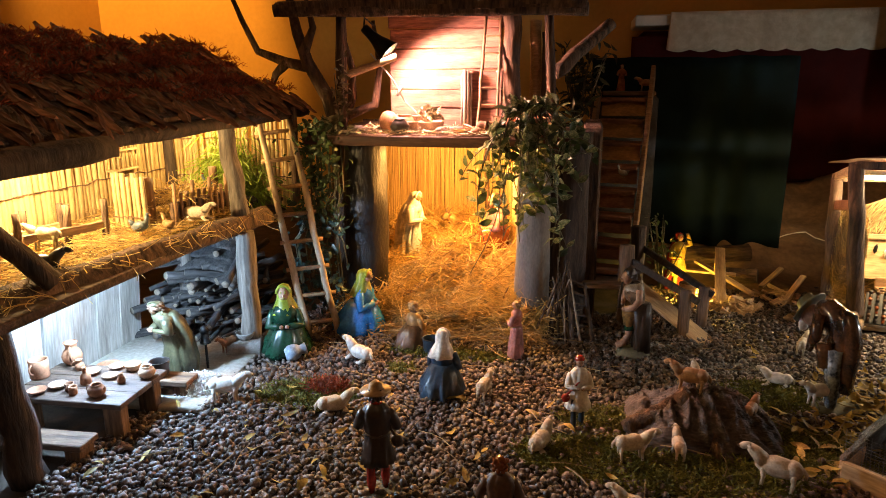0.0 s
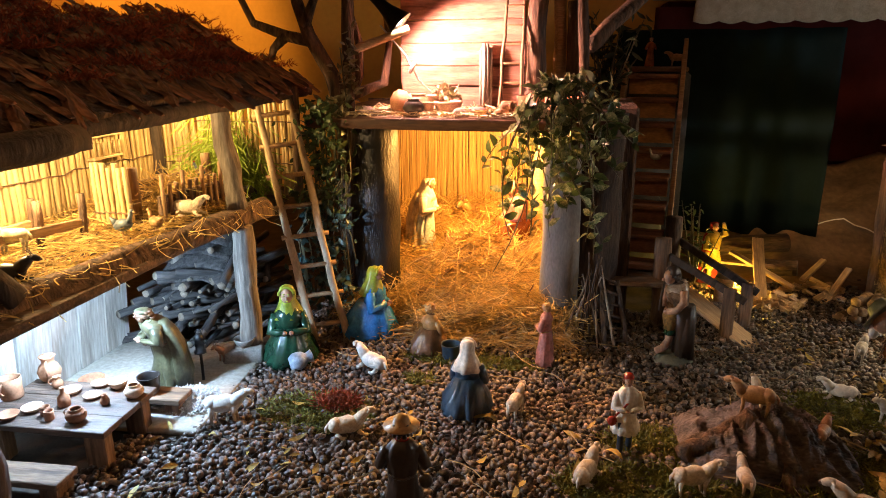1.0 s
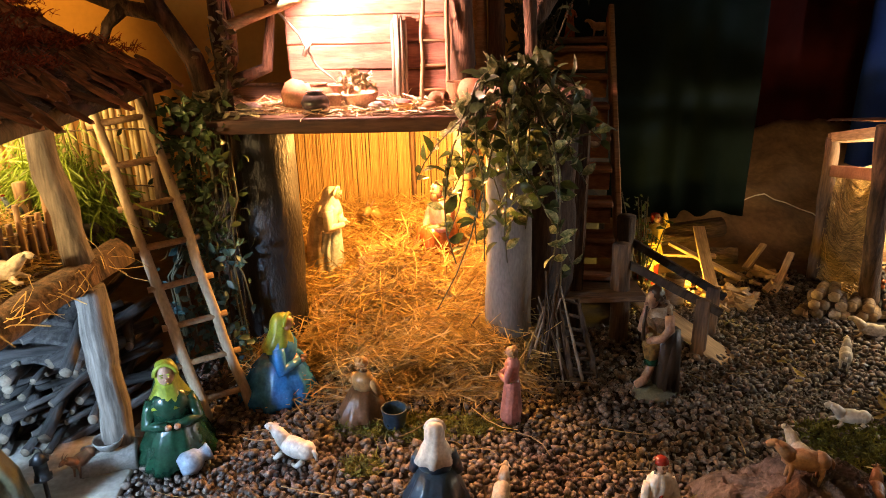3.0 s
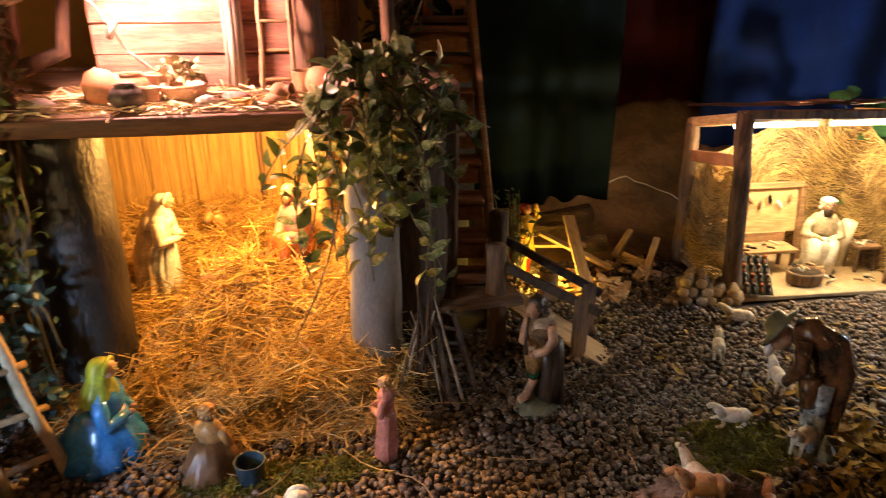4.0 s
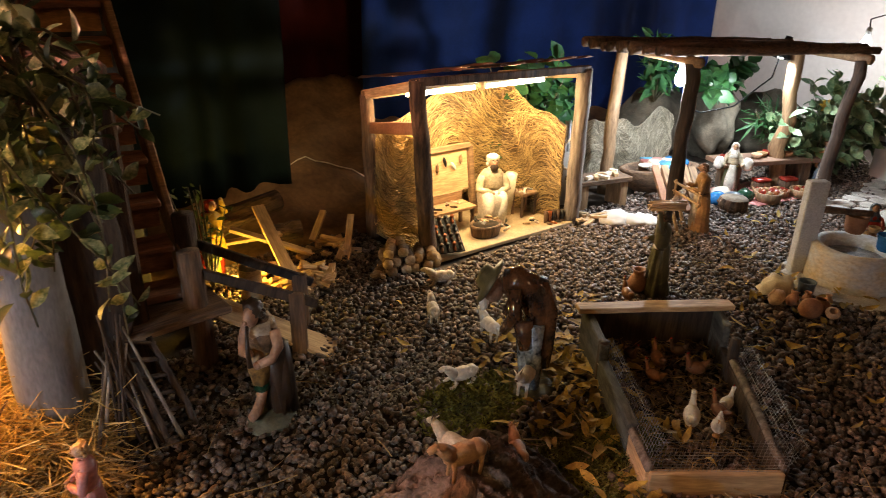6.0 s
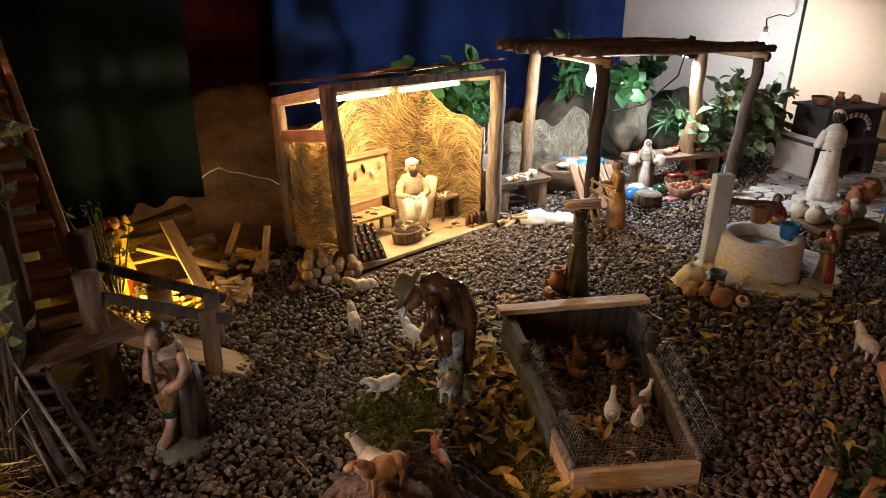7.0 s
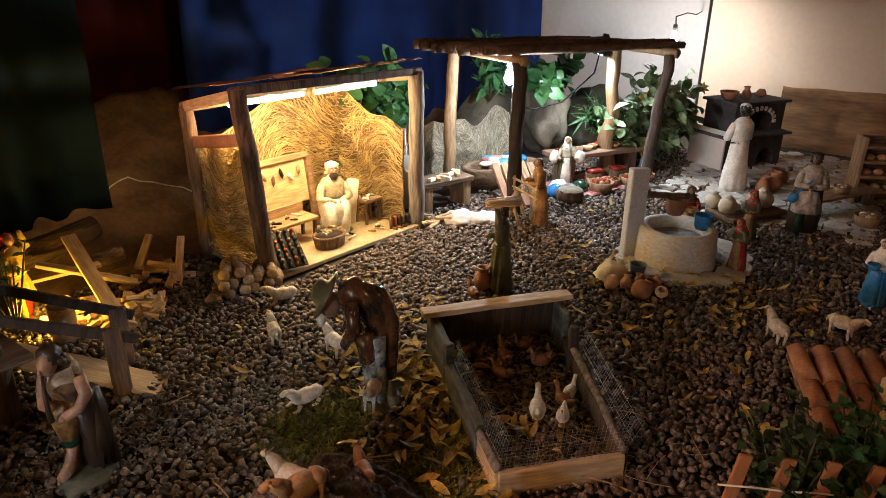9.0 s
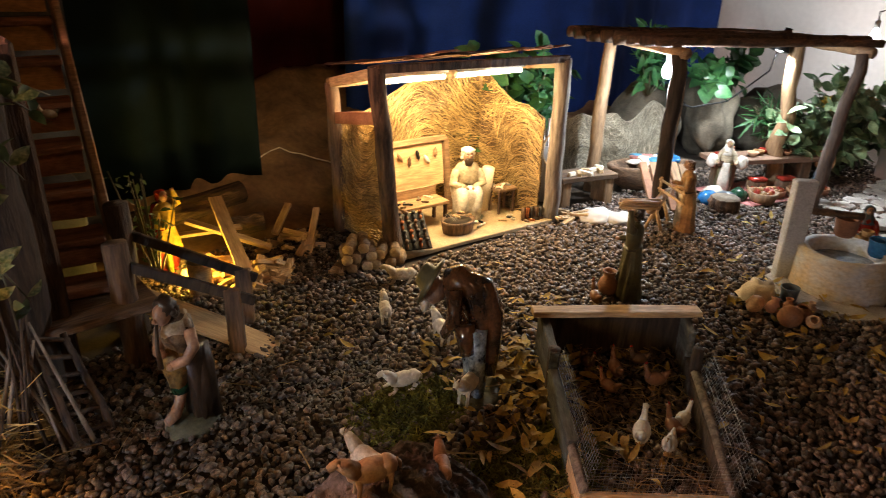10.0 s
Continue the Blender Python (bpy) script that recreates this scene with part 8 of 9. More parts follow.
for k, (x, y, s, pr, mt, rot) in enumerate(((1.755, 0.50, 0.085, ROUND, CLAY, (0, 75, 30)), (1.80, 0.565, 0.08, JUG, CLAY, (0, 20, 0)), (1.765, 0.575, 0.07, ROUND, PALECLAY, (0, 60, 100)), (1.845, 0.545, 0.065, JUG, CLAY, (0, 0, 0)), (1.825, 0.505, 0.07, ROUND, CLAY, (0, 0, 0)), (1.875, 0.505, 0.06, JUG, PALECLAY, (0, 0, 0)), (1.79, 0.465, 0.05, ROUND, PALECLAY, (0, 40, 200)), (1.90, 0.57, 0.075, POT, SLATE, (0, 0, 0)))):
    vessel("amphora", "terracotta jar in the heap beside the well", x, y, 0.010 + (0.018 if rot[1] > 30 else 0), s * 0.50, pr, mt, k in (1, 3, 5), rot, group="jars by the well", category="jar")
bm = B()
ball(bm, (0, 0, 0.02), (0.03, 0.04, 0.04), 0, 3, rough=0.5, freq=2.5)
tagged(part("draped_cloth", bm, LINEN), "cream cloth draped beside the jars", "cloth").matrix_world = pose(1.845, 0.625, 0, 0, 0, 30)
# sacks and cart by the oven
for k, (x, y, s) in enumerate(((2.56, 0.50, 0.038), (2.63, 0.44, 0.038), (2.70, 0.42, 0.042), (2.60, 0.56, 0.034))):
    bm = B()
    ball(bm, (0, 0, s * 0.7), (s, s * 0.85, s * 0.8), 0, 3, rough=0.15)
    ball(bm, (0, 0, s * 1.5), (s * 0.4, s * 0.4, s * 0.25), 0, 2, rough=0.3)
    tagged(part("flour_sack", bm, LINEN), "plump white flour sack", "sack", "flour sacks").matrix_world = pose(x, y, 0.03, 0, 0, k * 70)
ct = thing("hand_cart", "low dark wooden hand cart under the sacks", "cart", pose(2.63, 0.45, 0, 0, 0, -30))
part("cart_bed", board(0.26, 0.13, 0.014, 0.002, 0.004, 1.0), OLDWOOD, ct, m=pose(0, 0, 0.026), smooth=False)
for sx in (-0.1, 0.1):
    bm = B()
    box(bm, (sx, 0, 0.010), (0.02, 0.11, 0.02), bevel=0.002)
    part("runner", bm, OLDWOOD, ct, smooth=False)
for k, (x, y, s, pr) in enumerate(((3.02, 0.44, 0.075, JUG), (2.97, 0.47, 0.065, JUG), (3.12, 0.45, 0.065, ROUND))):
    vessel("jar", "tall terracotta jar before the oven", x, y, 0.012, s, pr, CLAY, False, group="oven jars", category="jar")
for k, (x, y, s, pr, mt) in enumerate(((3.335, 0.735, 0.036, BOWL, CLAY), (3.425, 0.685, 0.05, JUG, CLAY), (3.50, 0.640, 0.034, ROUND, CLAY))):
    vessel("pot", "terracotta pot standing on the oven top", x, y, 0.2955, s, pr, mt, False, group="pots on the oven", category="pot")
# bread shelf and its table
bs = thing("bread_shelf", "brown wooden shelf filled with little loaves", "shelf", pose(3.12, 0.06, 0.0, 0, 0, -62))
for sx in (-0.14, 0.14):
    bm = B()
    box(bm, (sx, 0, 0.13), (0.014, 0.08, 0.26), bevel=0.002)
    part("upright", bm, WOODZ, bs, smooth=False)
bm = B()
box(bm, (0, 0.038, 0.13), (0.27, 0.006, 0.25))
part("rear_panel", bm, OLDWOOD, bs, smooth=False)
for k in range(4):
    part("shelf_board", board(0.27, 0.075, 0.010, 0.001, 0.002, k), WOOD, bs, m=pose(0, 0, 0.06 + 0.055 * k), smooth=False)
    for j in range(6 if k < 3 else 0):
        bm = B()
        ball(bm, (0, 0, 0.010), (0.018, 0.016, 0.012), 0, 2, rough=0.1)
        part("loaf", bm, PALECLAY if j % 2 else OCHRE, bs, m=pose(-0.105 + 0.042 * j, -0.01, 0.065 + 0.055 * k))
small_table("bread_table", "low plank counter beside the bread shelf", 2.92, 0.21, -28, 0.36, 0.10, 0.075, 0.0, WOOD, 0.03)
for k, (x, y, z, s) in enumerate(((2.90, 0.20, 0.076, 0.030), (2.78, 0.095, 0.008, 0.045))):
    bk = thing("basket", "woven basket filled with white loaves", "basket", pose(x, y, z), "bread baskets")
    bm = B()
    lathe(bm, [(0.8 * s, 0.0), (1.0 * s, 0.9 * s), (0.92 * s, 0.9 * s), (0.75 * s, 0.2 * s)], (0, 0, 0), 20, fold=0.02, folds=10)
    part("weave", bm, WOODZ, bk)
    for j in range(6):
        bm = B()
        ball(bm, (0, 0, 0), (s * 0.35, s * 0.25, s * 0.22), 0, 1)
        part("loaf", bm, LINEN if j % 2 else OCHRE, bk, m=pose(0.4 * s * math.cos(j * 1.1), 0.4 * s * math.sin(j * 1.1), 0.85 * s, 20, 0, j * 50))
# stained paper sheet on the cream wall
tagged(part("wall_sheet", sheet(40, 16, lambda u, v: (3.895 - 0.006 * noise.noise(Vector((u * 5, v * 3, 1))), 0.62 - 1.5 * u, 0.0 + (0.30 + 0.03 * noise.noise(Vector((u * 7, 0, 2))) + 0.02 * u) * v)), STAINWALL), "brown stained paper sheet on the cream wall", "backdrop", kind="structure")

# ---- poultry pen ----
GREYBARK = mat("grey_green_bark", (0.115, 0.115, 0.10), (0.030, 0.030, 0.027), 50, 0.85, 1.0, stretch=(0.25, 1, 1), dist=0.006)
pen = thing("poultry_pen", "wooden poultry pen with wire mesh and bark hut", "pen", pose(0, 0, 0))
A, Bq, Cq, Dq = Vector((1.235, 0.795, 0)), Vector((1.475, 0.612, 0)), Vector((1.103, 0.292, 0)), Vector((0.938, 0.438, 0))


def side(a, b, h, t, mt, nm):
    d = b - a
    bm = board(d.length, t, h, 0.002, 0.003, a.x * 5)
    return part(nm, bm, mt, pen, smooth=False, m=Matrix.Translation((a + b) / 2 + Vector((0, 0, h / 2))) @ Matrix.Rotation(math.atan2(d.y, d.x), 4, "Z"))


for a, b, mt in ((Dq, A, PALEWOOD), (Cq, Bq, DARKLOG), (Dq, Cq, PALEWOOD)):
    side(a, b, 0.050, 0.014, mt, "frame_board")
for a, b, w in ((A, A.lerp(Dq, 0.36), 0.018), (Bq, Bq.lerp(Cq, 0.20), 0.014)):
    side(a, b, 0.105, w, GREYBARK, "hut_side")
side(A.lerp(Dq, 0.36), A.lerp(Dq, 0.80), 0.072, 0.020, GREYBARK, "bark_slab")
side(A, Bq, 0.105, 0.012, DARKLOG, "hut_rear")
d = Bq - A
part("hut_roof", board(d.length + 0.05, 0.035, 0.012, 0.002, 0.005, 2.0), PALEWOOD, pen, smooth=False, m=Matrix.Translation((A + Bq) / 2 + Vector((-0.012, -0.014, 0.112))) @ Matrix.Rotation(math.atan2(d.y, d.x), 4, "Z"))
A2, B2 = A.lerp(Dq, 0.33), Bq.lerp(Cq, 0.33)
for p in (A2, B2):
    bm = B()
    log(bm, p, p + Vector((0, 0, 0.108)), 0.012, 0.011, 5, 8, 0.2, 0.2, seed=p.x * 9)
    part("hut_post", bm, DARKLOG, pen)
bm = B()
log(bm, B2 + Vector((0, 0, 0.06)), Cq + Vector((0, 0, 0.055)), 0.008, 0.007, 6, 8, 0.3, 0.5, seed=3)
part("rail", bm, GREYLOG, pen)
bm = B()
log(bm, A2 + Vector((0, 0, 0.06)), Dq + Vector((0, 0, 0.055)), 0.010, 0.008, 6, 8, 0.3, 0.5, seed=4)
part("rail", bm, GREYLOG, pen)


def mesh_panel(a, b, za, zb, lean, cells):
    """Wire netting of crossed thin bars from the frame's top edge."""
    vs = []
    d = b - a
    L = d.length
    nn = Vector((d.y, -d.x, 0)).normalized() * lean
    P, D, Ln = [], [], []
    for k in range(int(L / cells) + 1):
        p = a + d * (k * cells / L)
        P.append(p + Vector((0, 0, za)) + nn * 0.0)
        D.append(nn + Vector((0, 0, zb - za)))
        Ln.append((nn + Vector((0, 0, zb - za))).length)
    hh = (nn + Vector((0, 0, zb - za))).length
    for k in range(int(hh / cells) + 1):
        t = k * cells / hh
        P.append(a + nn * t + Vector((0, 0, za + (zb - za) * t)))
        D.append(d)
        Ln.append(L)
    return strands(rng, np.array([tuple(p) for p in P]), np.array([tuple(p) for p in D]), np.array(Ln), 0.0008, 0.0, 3)


o = part("wire_mesh", join(mesh_panel(Cq, Dq, 0.045, 0.125, -0.015, 0.0075), mesh_panel(Dq, A2, 0.045, 0.115, 0.02, 0.0075), mesh_panel(B2, Cq, 0.045, 0.105, -0.030, 0.0075)), STEEL, pen, "galvanised wire netting")
o["kind"] = "stuff"
for k, (x, y, s, rz, mt, nm) in enumerate(((1.14, 0.475, 0.072, 30, WHITE, "goose"), (1.155, 0.43, 0.06, 200, WHITE, "duck"), (1.20, 0.45, 0.06, 70, TAWNY, "hen"), (1.235, 0.455, 0.055, 0, WHITE, "hen"), (1.215, 0.60, 0.055, 100, TAWNY, "hen"), (1.27, 0.625, 0.065, 60, TAWNY, "hen"), (1.30, 0.555, 0.065, 150, TAWNY, "hen"), (1.25, 0.68, 0.055, 250, BROWN, "hen"), (1.34, 0.62, 0.055, 150, BROWN, "rooster"))):
    bird(nm, "white " + nm + " figurine in the pen" if mt is WHITE else "brown " + nm + " figurine in the pen", x, y, 0.014, s, rz, mt, nm in ("hen", "rooster"))
n = 500
u, v = rng.uniform(0, 1, n), rng.uniform(0, 1, n)
P = np.array([tuple(Dq.lerp(Cq, a).lerp(A.lerp(Bq, a), b)) for a, b in zip(u, v)]) + (0, 0, 0.014)
stuff("pen_litter", strands(rng, P, rng.normal(size=(n, 3)) * (1, 1, 0.1), rng.uniform(0.02, 0.05, n), 0.002, 0.4), DRYSTRAW, "dry straw litter on the pen floor", "litter")

# ---- planter with tiled roof in the near corner ----
gp = thing("planter", "wooden planter with orange slat fence and strings", "planter", pose(0, 0, 0))
G0, G1 = Vector((1.065, 0.135, 0)), Vector((1.30, -0.30, 0))
d = G1 - G0
part("planter_board", board(d.length, 0.016, 0.045, 0.002, 0.003, 1.0), OLDWOOD, gp, smooth=False, m=Matrix.Translation((G0 + G1) / 2 + Vector((0, 0, 0.022))) @ Matrix.Rotation(math.atan2(d.y, d.x), 4, "Z"))
ORANGE = mat("orange_slat", (0.48, 0.20, 0.07), (0.34, 0.13, 0.045), 16, 0.65, 0.3, stretch=(1, 1, 0.2), vary=0.15)
slat = None
for k in range(8):
    p = G0.lerp(G1, (k + 0.25) / 8) + Vector((0.015, 0.008, 0))
    m = pose(p.x, p.y, 0.0, 0, 8, -62)
    if slat is None:
        bm = B()
        box(bm, (0, 0, 0.070), (0.020, 0.007, 0.140), bevel=0.0015)
        slat = part("slat", bm, ORANGE, gp, m=m, smooth=False)
    else:
        again(slat, m, gp)
for z in (0.055, 0.085):
    bm = B()
    tube(bm, [G0.lerp(G1, t) + Vector((0.010, 0.004, z + 0.004 * math.sin(t * 30))) for t in [k / 10 for k in range(11)]], 0.0016, 5)
    part("string", bm, LINEN, gp)
bush("ivy", "variegated ivy growing in the planter", (1.17, 0.045, 0.01), (0.085, 0.06, 0.16), 460, 0.021, LEAFSTUFF, 18, 0.7, 21)
bush("ivy", "green ivy growing in the planter", (1.27, -0.04, 0.01), (0.085, 0.07, 0.15), 460, 0.021, PLASTICLEAF, 18, 0.7, 22)
n = 700
P = np.column_stack((rng.uniform(1.12, 1.45, n), rng.uniform(-0.25, 0.06, n), rng.uniform(0.005, 0.03, n)))
stuff("planter_moss", strands(rng, P, np.column_stack((rng.normal(size=n), rng.normal(size=n), rng.uniform(0.3, 1, n))), rng.uniform(0.01, 0.03, n), 0.002, 0.8, 2), mat("green_moss", (0.06, 0.14, 0.03), (0.02, 0.05, 0.012), 30, 0.9, 0.4, vary=0.4, island=True), "green moss and needles in the planter", "moss")
bm = B()
lathe(bm, [(0.020, 0.0), (0.024, 0.04), (0.018, 0.075), (0.012, 0.10), (0.026, 0.125), (0.026, 0.145), (0.012, 0.16)], (0, 0, 0), 16, fold=0.06, folds=6)
tagged(part("flower_figure", bm, PALECLAY), "small pale clay flower ornament in the planter", "ornament").matrix_world = pose(1.40, -0.055, 0.02)
tr_ = thing("tiled_roof", "little roof of terracotta barrel tiles", "tiled roof", pose(0, 0, 0))
bm = B()
box(bm, (0, 0, 0), (0.42, 0.20, 0.010), bevel=0.002)
part("roof_board", bm, OLDWOOD, tr_, m=pose(1.53, -0.10, 0.070, 0, 0, -62) @ pose(0, 0, 0, 20, 0, 0), smooth=False)
for x in (1.50, 1.82):
    bm = B()
    box(bm, (x - 1.66, 0, 0.028), (0.02, 0.12, 0.058), bevel=0.002)
    part("support", bm, OLDWOODZ, tr_, smooth=False, m=pose(1.53, -0.10, 0, 0, 0, -62))


def barrel_tile():
    v, f = [], []
    k = 8
    for j, (yy, r_) in enumerate(((-0.045, 0.0195), (0.045, 0.0170))):
        for i in range(k + 1):
            a = math.pi * i / k
            v += [(r_ * math.cos(a), yy, r_ * math.sin(a)), ((r_ - 0.003) * math.cos(a), yy, (r_ - 0.003) * math.sin(a))]
    o = 2 * (k + 1)
    for i in range(k):
        a, b = 2 * i, 2 * i + 2
        f += [(a, b, b + o, a + o), (a + 1, a + 1 + o, b + 1 + o, b + 1), (a, a + 1, b + 1, b), (a + o, b + o, b + 1 + o, a + 1 + o)]
    return v, f


tile = None
for c_ in range(10):
    for r_ in range(3):
        m = pose(1.53, -0.10, 0.077, 0, 0, -62) @ pose(0, 0, 0, 20, 0, 0) @ pose(-0.19 + 0.043 * c_, -0.062 + 0.062 * r_, 0.004 - 0.002 * r_, -3, 0, random.uniform(-3, 3))
        if tile is None:
            tile = part("roof_tile", barrel_tile(), CLAY, tr_, m=m)
        else:
            again(tile, m, tr_)

bm = B()
tube(bm, [(p[0], p[1], p[2] + 0.012) for p in [paper(0.20 + 0.10 * k / 9, 0.40 + 0.10 * math.sin(k * 0.35)) for k in range(10)]], 0.0025, 6)
tagged(part("cord", bm, LINEN), "thin pale cord lying on the brown paper", "cord")

# ---- gravel ----
def ico(sub):
    bm = B()
    bmesh.ops.create_icosphere(bm, subdivisions=sub, radius=1.0)
    v = np.array([tuple(x.co) for x in bm.verts])
    f = np.array([[x.index for x in q.verts] for q in bm.faces])
    bm.free()
    return v, f


def pebbles(g, pos, rad, sub):
    v0, f0 = ico(sub)
    n = len(pos)
    sc = rad[:, None] * np.column_stack((g.uniform(0.85, 1.25, n), g.uniform(0.8, 1.1, n), g.uniform(0.6, 0.9, n)))
    lump = 1 + 0.26 * np.clip(g.normal(size=(n, len(v0), 1)), -1.6, 1.6)
    v = v0[None] * lump * sc[:, None, :]
    a, b = g.uniform(0, math.tau, n), g.normal(size=n) * 0.5
    ca, sa, cb, sb = np.cos(a), np.sin(a), np.cos(b), np.sin(b)
    x, y, z = v[..., 0], v[..., 1], v[..., 2]
    y, z = y * cb[:, None] - z * sb[:, None], y * sb[:, None] + z * cb[:, None]
    x, y = x * ca[:, None] - y * sa[:, None], x * sa[:, None] + y * ca[:, None]
    v = np.stack((x, y, z), 2) + pos[:, None, :]
    return v.reshape(-1, 3), (f0[None] + (np.arange(n) * len(v0))[:, None, None]).reshape(-1, 3)


def in_blob(x, y, cx, cy, rx, ry, wob=0.25):
    a = np.arctan2(y - cy, x - cx)
    return ((x - cx) / rx) ** 2 + ((y - cy) / ry) ** 2 < (1 + wob * np.sin(3 * a + cx * 9) + wob * 0.5 * np.sin(7 * a + cy * 5)) ** 2


PATCHES = [(-0.253, 0.580, 0.12, 0.075), (-0.06, 0.775, 0.035, 0.03), (0.52, 0.60, 0.13, 0.06), (0.90, 0.80, 0.12, 0.075), (0.60, 0.42, 0.28, 0.09), (0.05, 0.90, 0.16, 0.04), (0.95, 0.55, 0.14, 0.09)]
STEP = 0.0132
gx, gy = np.meshgrid(np.arange(-0.62, 3.55, STEP), np.arange(-0.35, 1.72, STEP))
px = (gx + rng.uniform(-0.45, 0.45, gx.shape) * STEP).ravel()
py = (gy + rng.uniform(-0.45, 0.45, gx.shape) * STEP).ravel()
keep = np.ones(len(px), bool)
keep &= ~((px < 0.40) & (px > -0.42) & (py > 1.10 + 0.05 * np.sin(px * 17)))
keep &= ~((px < -0.50) & (py > 0.42))
keep &= ~((px > 1.25) & (px < 1.84) & (py > 1.31))
keep &= ~(in_blob(px, py, 2.14, 0.50, 0.24, 0.17, 0.1))
keep &= ~((px > 2.62) & (py < 0.66) & (py > 0.10))
keep &= ~((px > 1.85) & (py > 1.36))
keep &= ~((px < 0.6) & (py > 1.35))
dens = rng.uniform(0, 1, len(px))
for c in PATCHES:
    keep &= ~(in_blob(px, py, *c) & (dens < 0.82))
for c in ((0.66, 1.06, 0.14, 0.10), (0.78, 0.95, 0.16, 0.06)):
    keep &= ~(in_blob(px, py, *c) & (dens < 0.6))
px, py = px[keep], py[keep]
near = np.hypot(px - 0.3, py + 0.1) < 1.55
pz = np.array([hill(a, b) for a, b in zip(px, py)])
rad = rng.uniform(0.0048, 0.0090, len(px)) * np.where(rng.uniform(size=len(px)) < 0.12, 1.25, 1)
pos = np.column_stack((px, py, pz + rad * rng.uniform(0.25, 1.0, len(px))))
stuff("gravel", join(pebbles(rng, pos[near], rad[near], 1)), PEBBLE, "dark brown rounded lava gravel covering the ground", "gravel")
stuff("far_gravel", join(pebbles(rng, pos[~near], rad[~near], 1)), PEBBLE, "dark brown rounded lava gravel farther back", "gravel")
# Fine grit along the lit strip of path; its paleness is painted light.
n = 9000
qx, qy = rng.uniform(0.45, 1.05, n), rng.uniform(0.80, 1.22, n)
k = in_blob(qx, qy, 0.68, 1.04, 0.20, 0.10) | in_blob(qx, qy, 0.80, 0.96, 0.16, 0.05)
qx, qy = qx[k], qy[k]
stuff("grit", pebbles(rng, np.column_stack((qx, qy, np.full(len(qx), 0.004))), rng.uniform(0.0018, 0.0034, len(qx)), 0), LITGRIT, "fine grit on the path, paled for the strip of light", "grit")
# moss and grass patches
P, D = [], []
for cx, cy, rx, ry in PATCHES:
    n = int(60000 * rx * ry * 5)
    a, q = rng.uniform(0, math.tau, n), np.sqrt(rng.uniform(0, 1.3, n))
    x, y = cx + rx * q * np.cos(a), cy + ry * q * np.sin(a)
    P.append(np.column_stack((x, y, np.array([hill(i, j) for i, j in zip(x, y)]) + rng.uniform(0, 0.012, n) * np.maximum(1 - q * 0.6, 0.2))))
    D.append(np.column_stack((rng.normal(size=n), rng.normal(size=n), rng.uniform(0.2, 1.0, n))))
P, D = np.concatenate(P), np.concatenate(D)
stuff("moss", strands(rng, P, D, rng.uniform(0.008, 0.022, len(P)), 0.0022, 0.9, 2), MOSS, "olive green moss patches lying on the gravel", "moss")
n = 900
a, q = rng.uniform(0, math.tau, n), np.sqrt(rng.uniform(0, 1, n))
P = np.column_stack((-0.215 + 0.05 * q * np.cos(a), 0.615 + 0.04 * q * np.sin(a), rng.uniform(0.006, 0.02, n)))
stuff("dry_red_moss", strands(rng, P, np.column_stack((rng.normal(size=n), rng.normal(size=n), rng.uniform(0.3, 1, n))), rng.uniform(0.01, 0.026, n), 0.0022, 0.9, 2), REDMOSS, "dried reddish moss beside the green patch", "moss")
# straw: stable floor, terrace, loose stalks
def straw_bed(name, label, n, xr, yr, zf, lr, w, material=STRAW, up=0.25, thick=0.02):
    x, y = rng.uniform(*xr, n), rng.uniform(*yr, n)
    z = np.array([zf(i, j) for i, j in zip(x, y)]) + rng.uniform(0, thick, n)
    th = rng.uniform(0, math.tau, n)
    D = np.column_stack((np.cos(th), np.sin(th), rng.normal(size=n) * up))
    L = rng.uniform(*lr, n)
    P = np.column_stack((x, y, z)) - D * L[:, None] * 0.5
    P[:, 2] = np.maximum(P[:, 2], z)
    return stuff(name, strands(rng, P, D, L, rng.uniform(0.6, 1.25, n) * w, 0.35), material, label, "straw")


def bank(x, y):
    return hill(x, y) + 0.03 * max(0, noise.noise(Vector((x * 7, y * 7, 2)))) * min(max((y - 1.05) / 0.15, 0), 1)


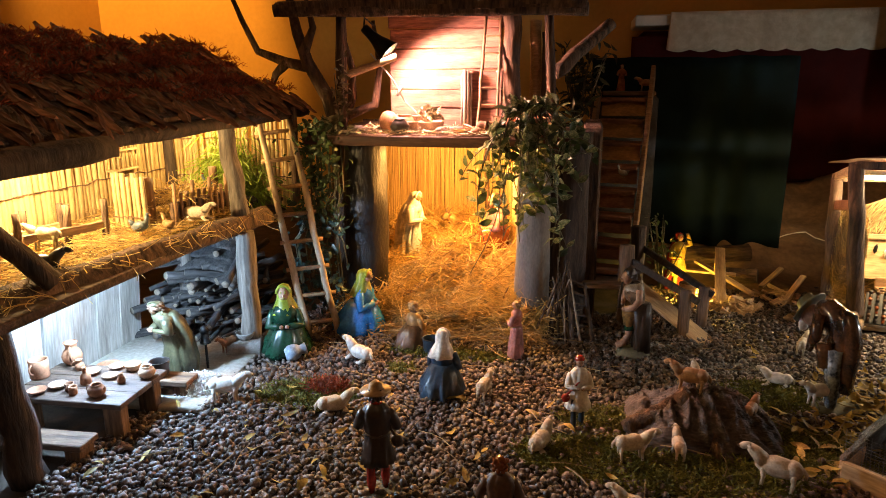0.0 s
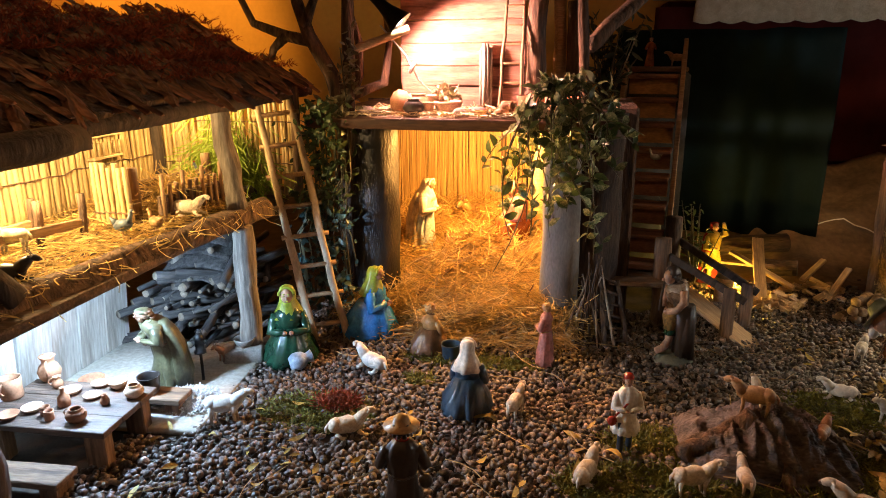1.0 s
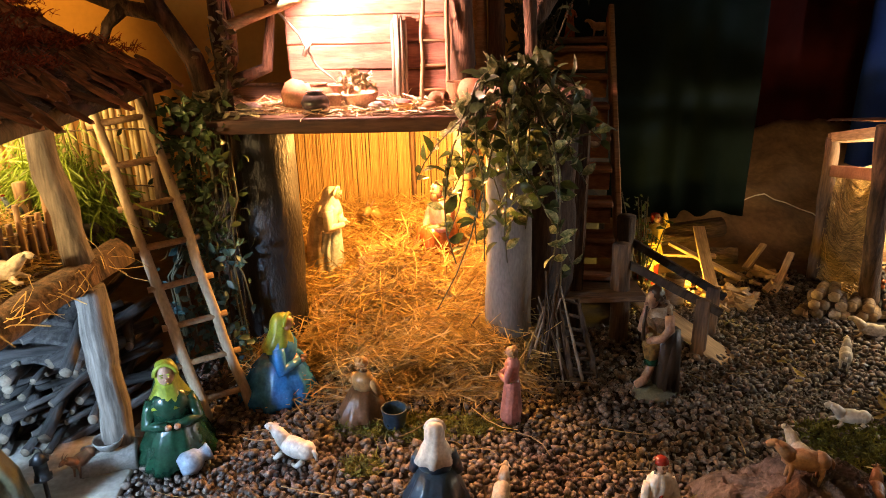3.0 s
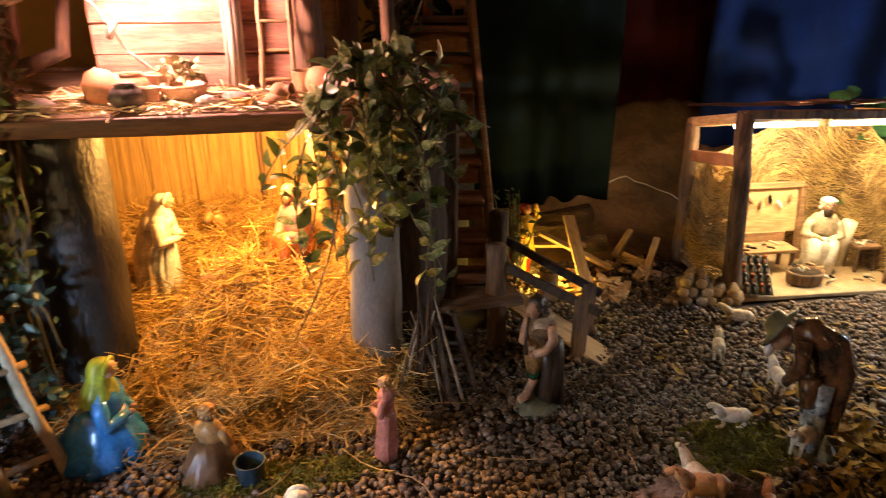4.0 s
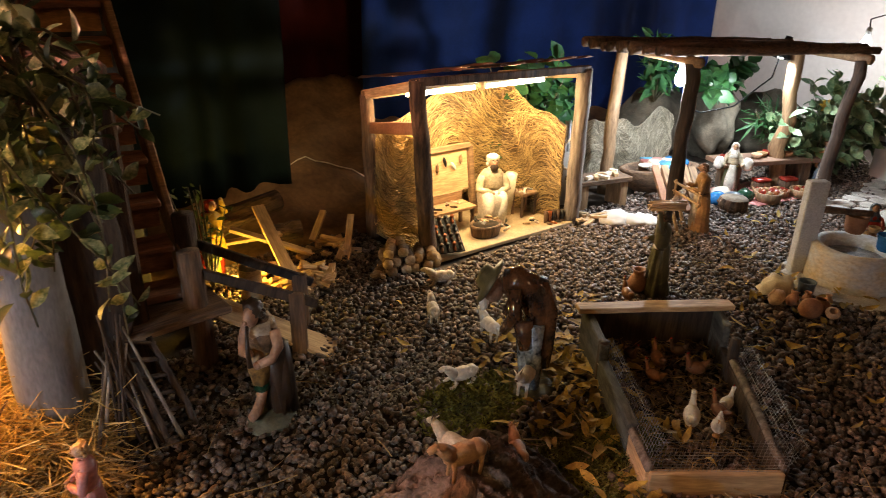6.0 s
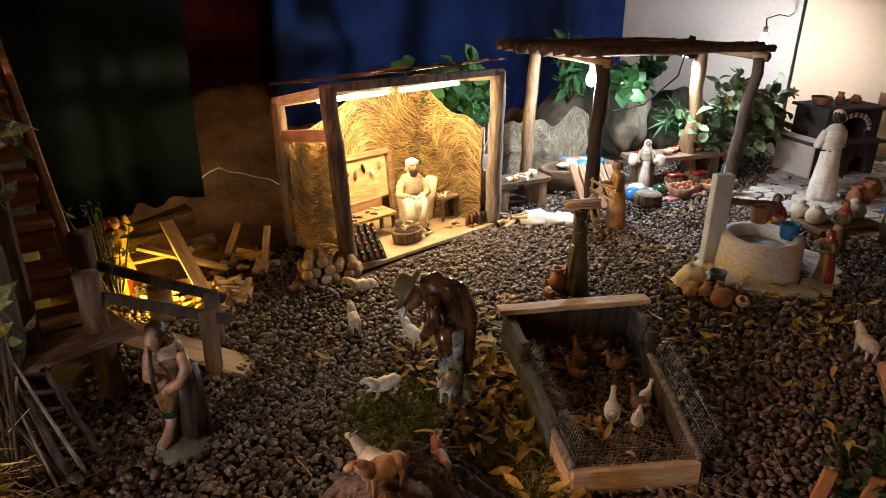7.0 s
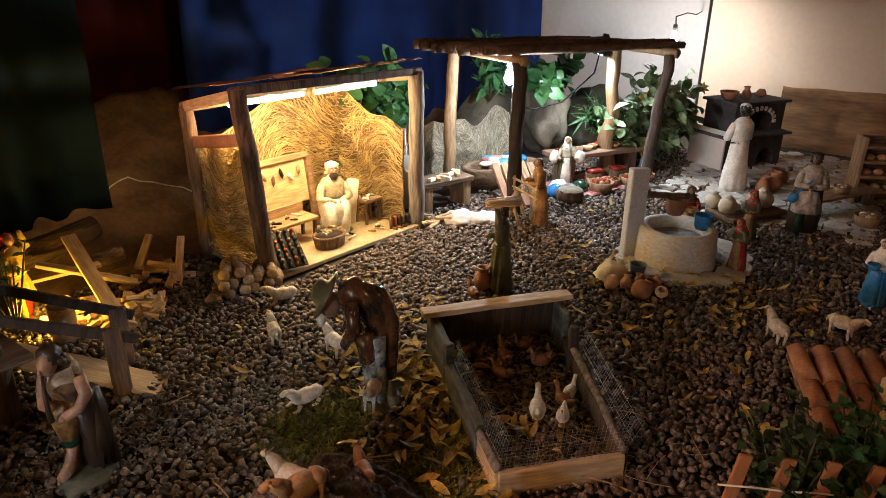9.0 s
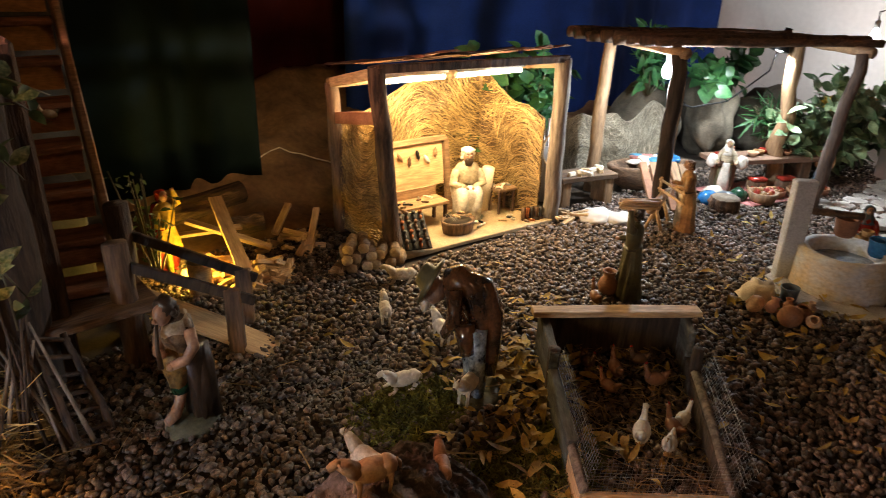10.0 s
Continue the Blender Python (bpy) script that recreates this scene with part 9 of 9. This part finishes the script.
tagged(part("straw_bank", sheet(60, 60, lambda u, v: (-0.44 + 0.82 * u, 1.04 + 0.76 * v, bank(-0.44 + 0.82 * u, 1.04 + 0.76 * v) - 0.003 - 0.02 * max(0, 0.1 - v) * 10)), mat("matted_straw", (0.34, 0.21, 0.07), (0.10, 0.055, 0.018), 90, 0.85, 0.9, dist=0.008)), "matted golden straw bank in the stable", "straw", kind="stuff")
straw_bed("stable_straw", "golden straw heaped on the stable floor", 13500, (-0.36, 0.32), (1.08, 1.78), bank, (0.05, 0.15), 0.0023, STRAW, 0.42, 0.05)
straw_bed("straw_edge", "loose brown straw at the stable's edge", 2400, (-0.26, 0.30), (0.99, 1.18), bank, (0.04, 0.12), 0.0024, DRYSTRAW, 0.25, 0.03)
straw_bed("terrace_straw", "golden straw spread on the shelter deck", 4200, (-0.95, -0.61), (-0.05, 1.09), lambda x, y: 0.388 + 0.012 * noise.noise(Vector((x * 9, y * 9, 1))), (0.03, 0.10), 0.0022, STRAW, 0.16, 0.025)
straw_bed("loose_stalks", "single dry stalks scattered over the gravel", 130, (-0.5, 1.3), (0.2, 1.1), lambda x, y: 0.016, (0.04, 0.12), 0.0024, DRYSTRAW, 0.06, 0.008)
# hanging straws over the deck edge
n = 80
y = rng.uniform(0.0, 0.92, n)
P = np.column_stack((-0.63 + 0.11 * y + 0.03, y, rng.uniform(0.39, 0.42, n)))
stuff("deck_edge_straw", strands(rng, P, np.column_stack((rng.uniform(-0.2, 1, n), rng.normal(size=n), rng.normal(size=n) * 0.4 - 0.1)), rng.uniform(0.03, 0.08, n), 0.002, 0.5), STRAW, "straw ends poking over the deck beam", "straw")
# fallen leaves
def leaf_fall(n, xr, yr, s):
    x, y = rng.uniform(*xr, n), rng.uniform(*yr, n)
    N = np.column_stack((rng.normal(size=n) * 0.35, rng.normal(size=n) * 0.35, np.ones(n)))
    return scatter_leaves(rng, np.column_stack((x, y, rng.uniform(0.013, 0.022, n))), N, rng.uniform(0.6, 1.2, n) * s, 0.3, 0.34, 0.35)


stuff("fallen_leaves", join(leaf_fall(75, (-0.55, 0.50), (0.10, 0.62), 0.040), leaf_fall(150, (1.0, 1.5), (0.62, 0.98), 0.042), leaf_fall(150, (1.35, 2.05), (0.10, 0.75), 0.042), leaf_fall(60, (1.7, 2.5), (0.55, 0.95), 0.04), leaf_fall(60, (0.86, 1.12), (0.40, 0.70), 0.042), leaf_fall(85, (1.07, 1.22), (0.64, 0.86), 0.052), leaf_fall(35, (0.95, 1.06), (0.50, 0.68), 0.050), leaf_fall(40, (0.9, 1.6), (0.4, 1.3), 0.035), leaf_fall(60, (1.7, 2.5), (0.0, 0.45), 0.04)), FALLEN, "yellow fallen willow leaves lying on the gravel", "leaves")
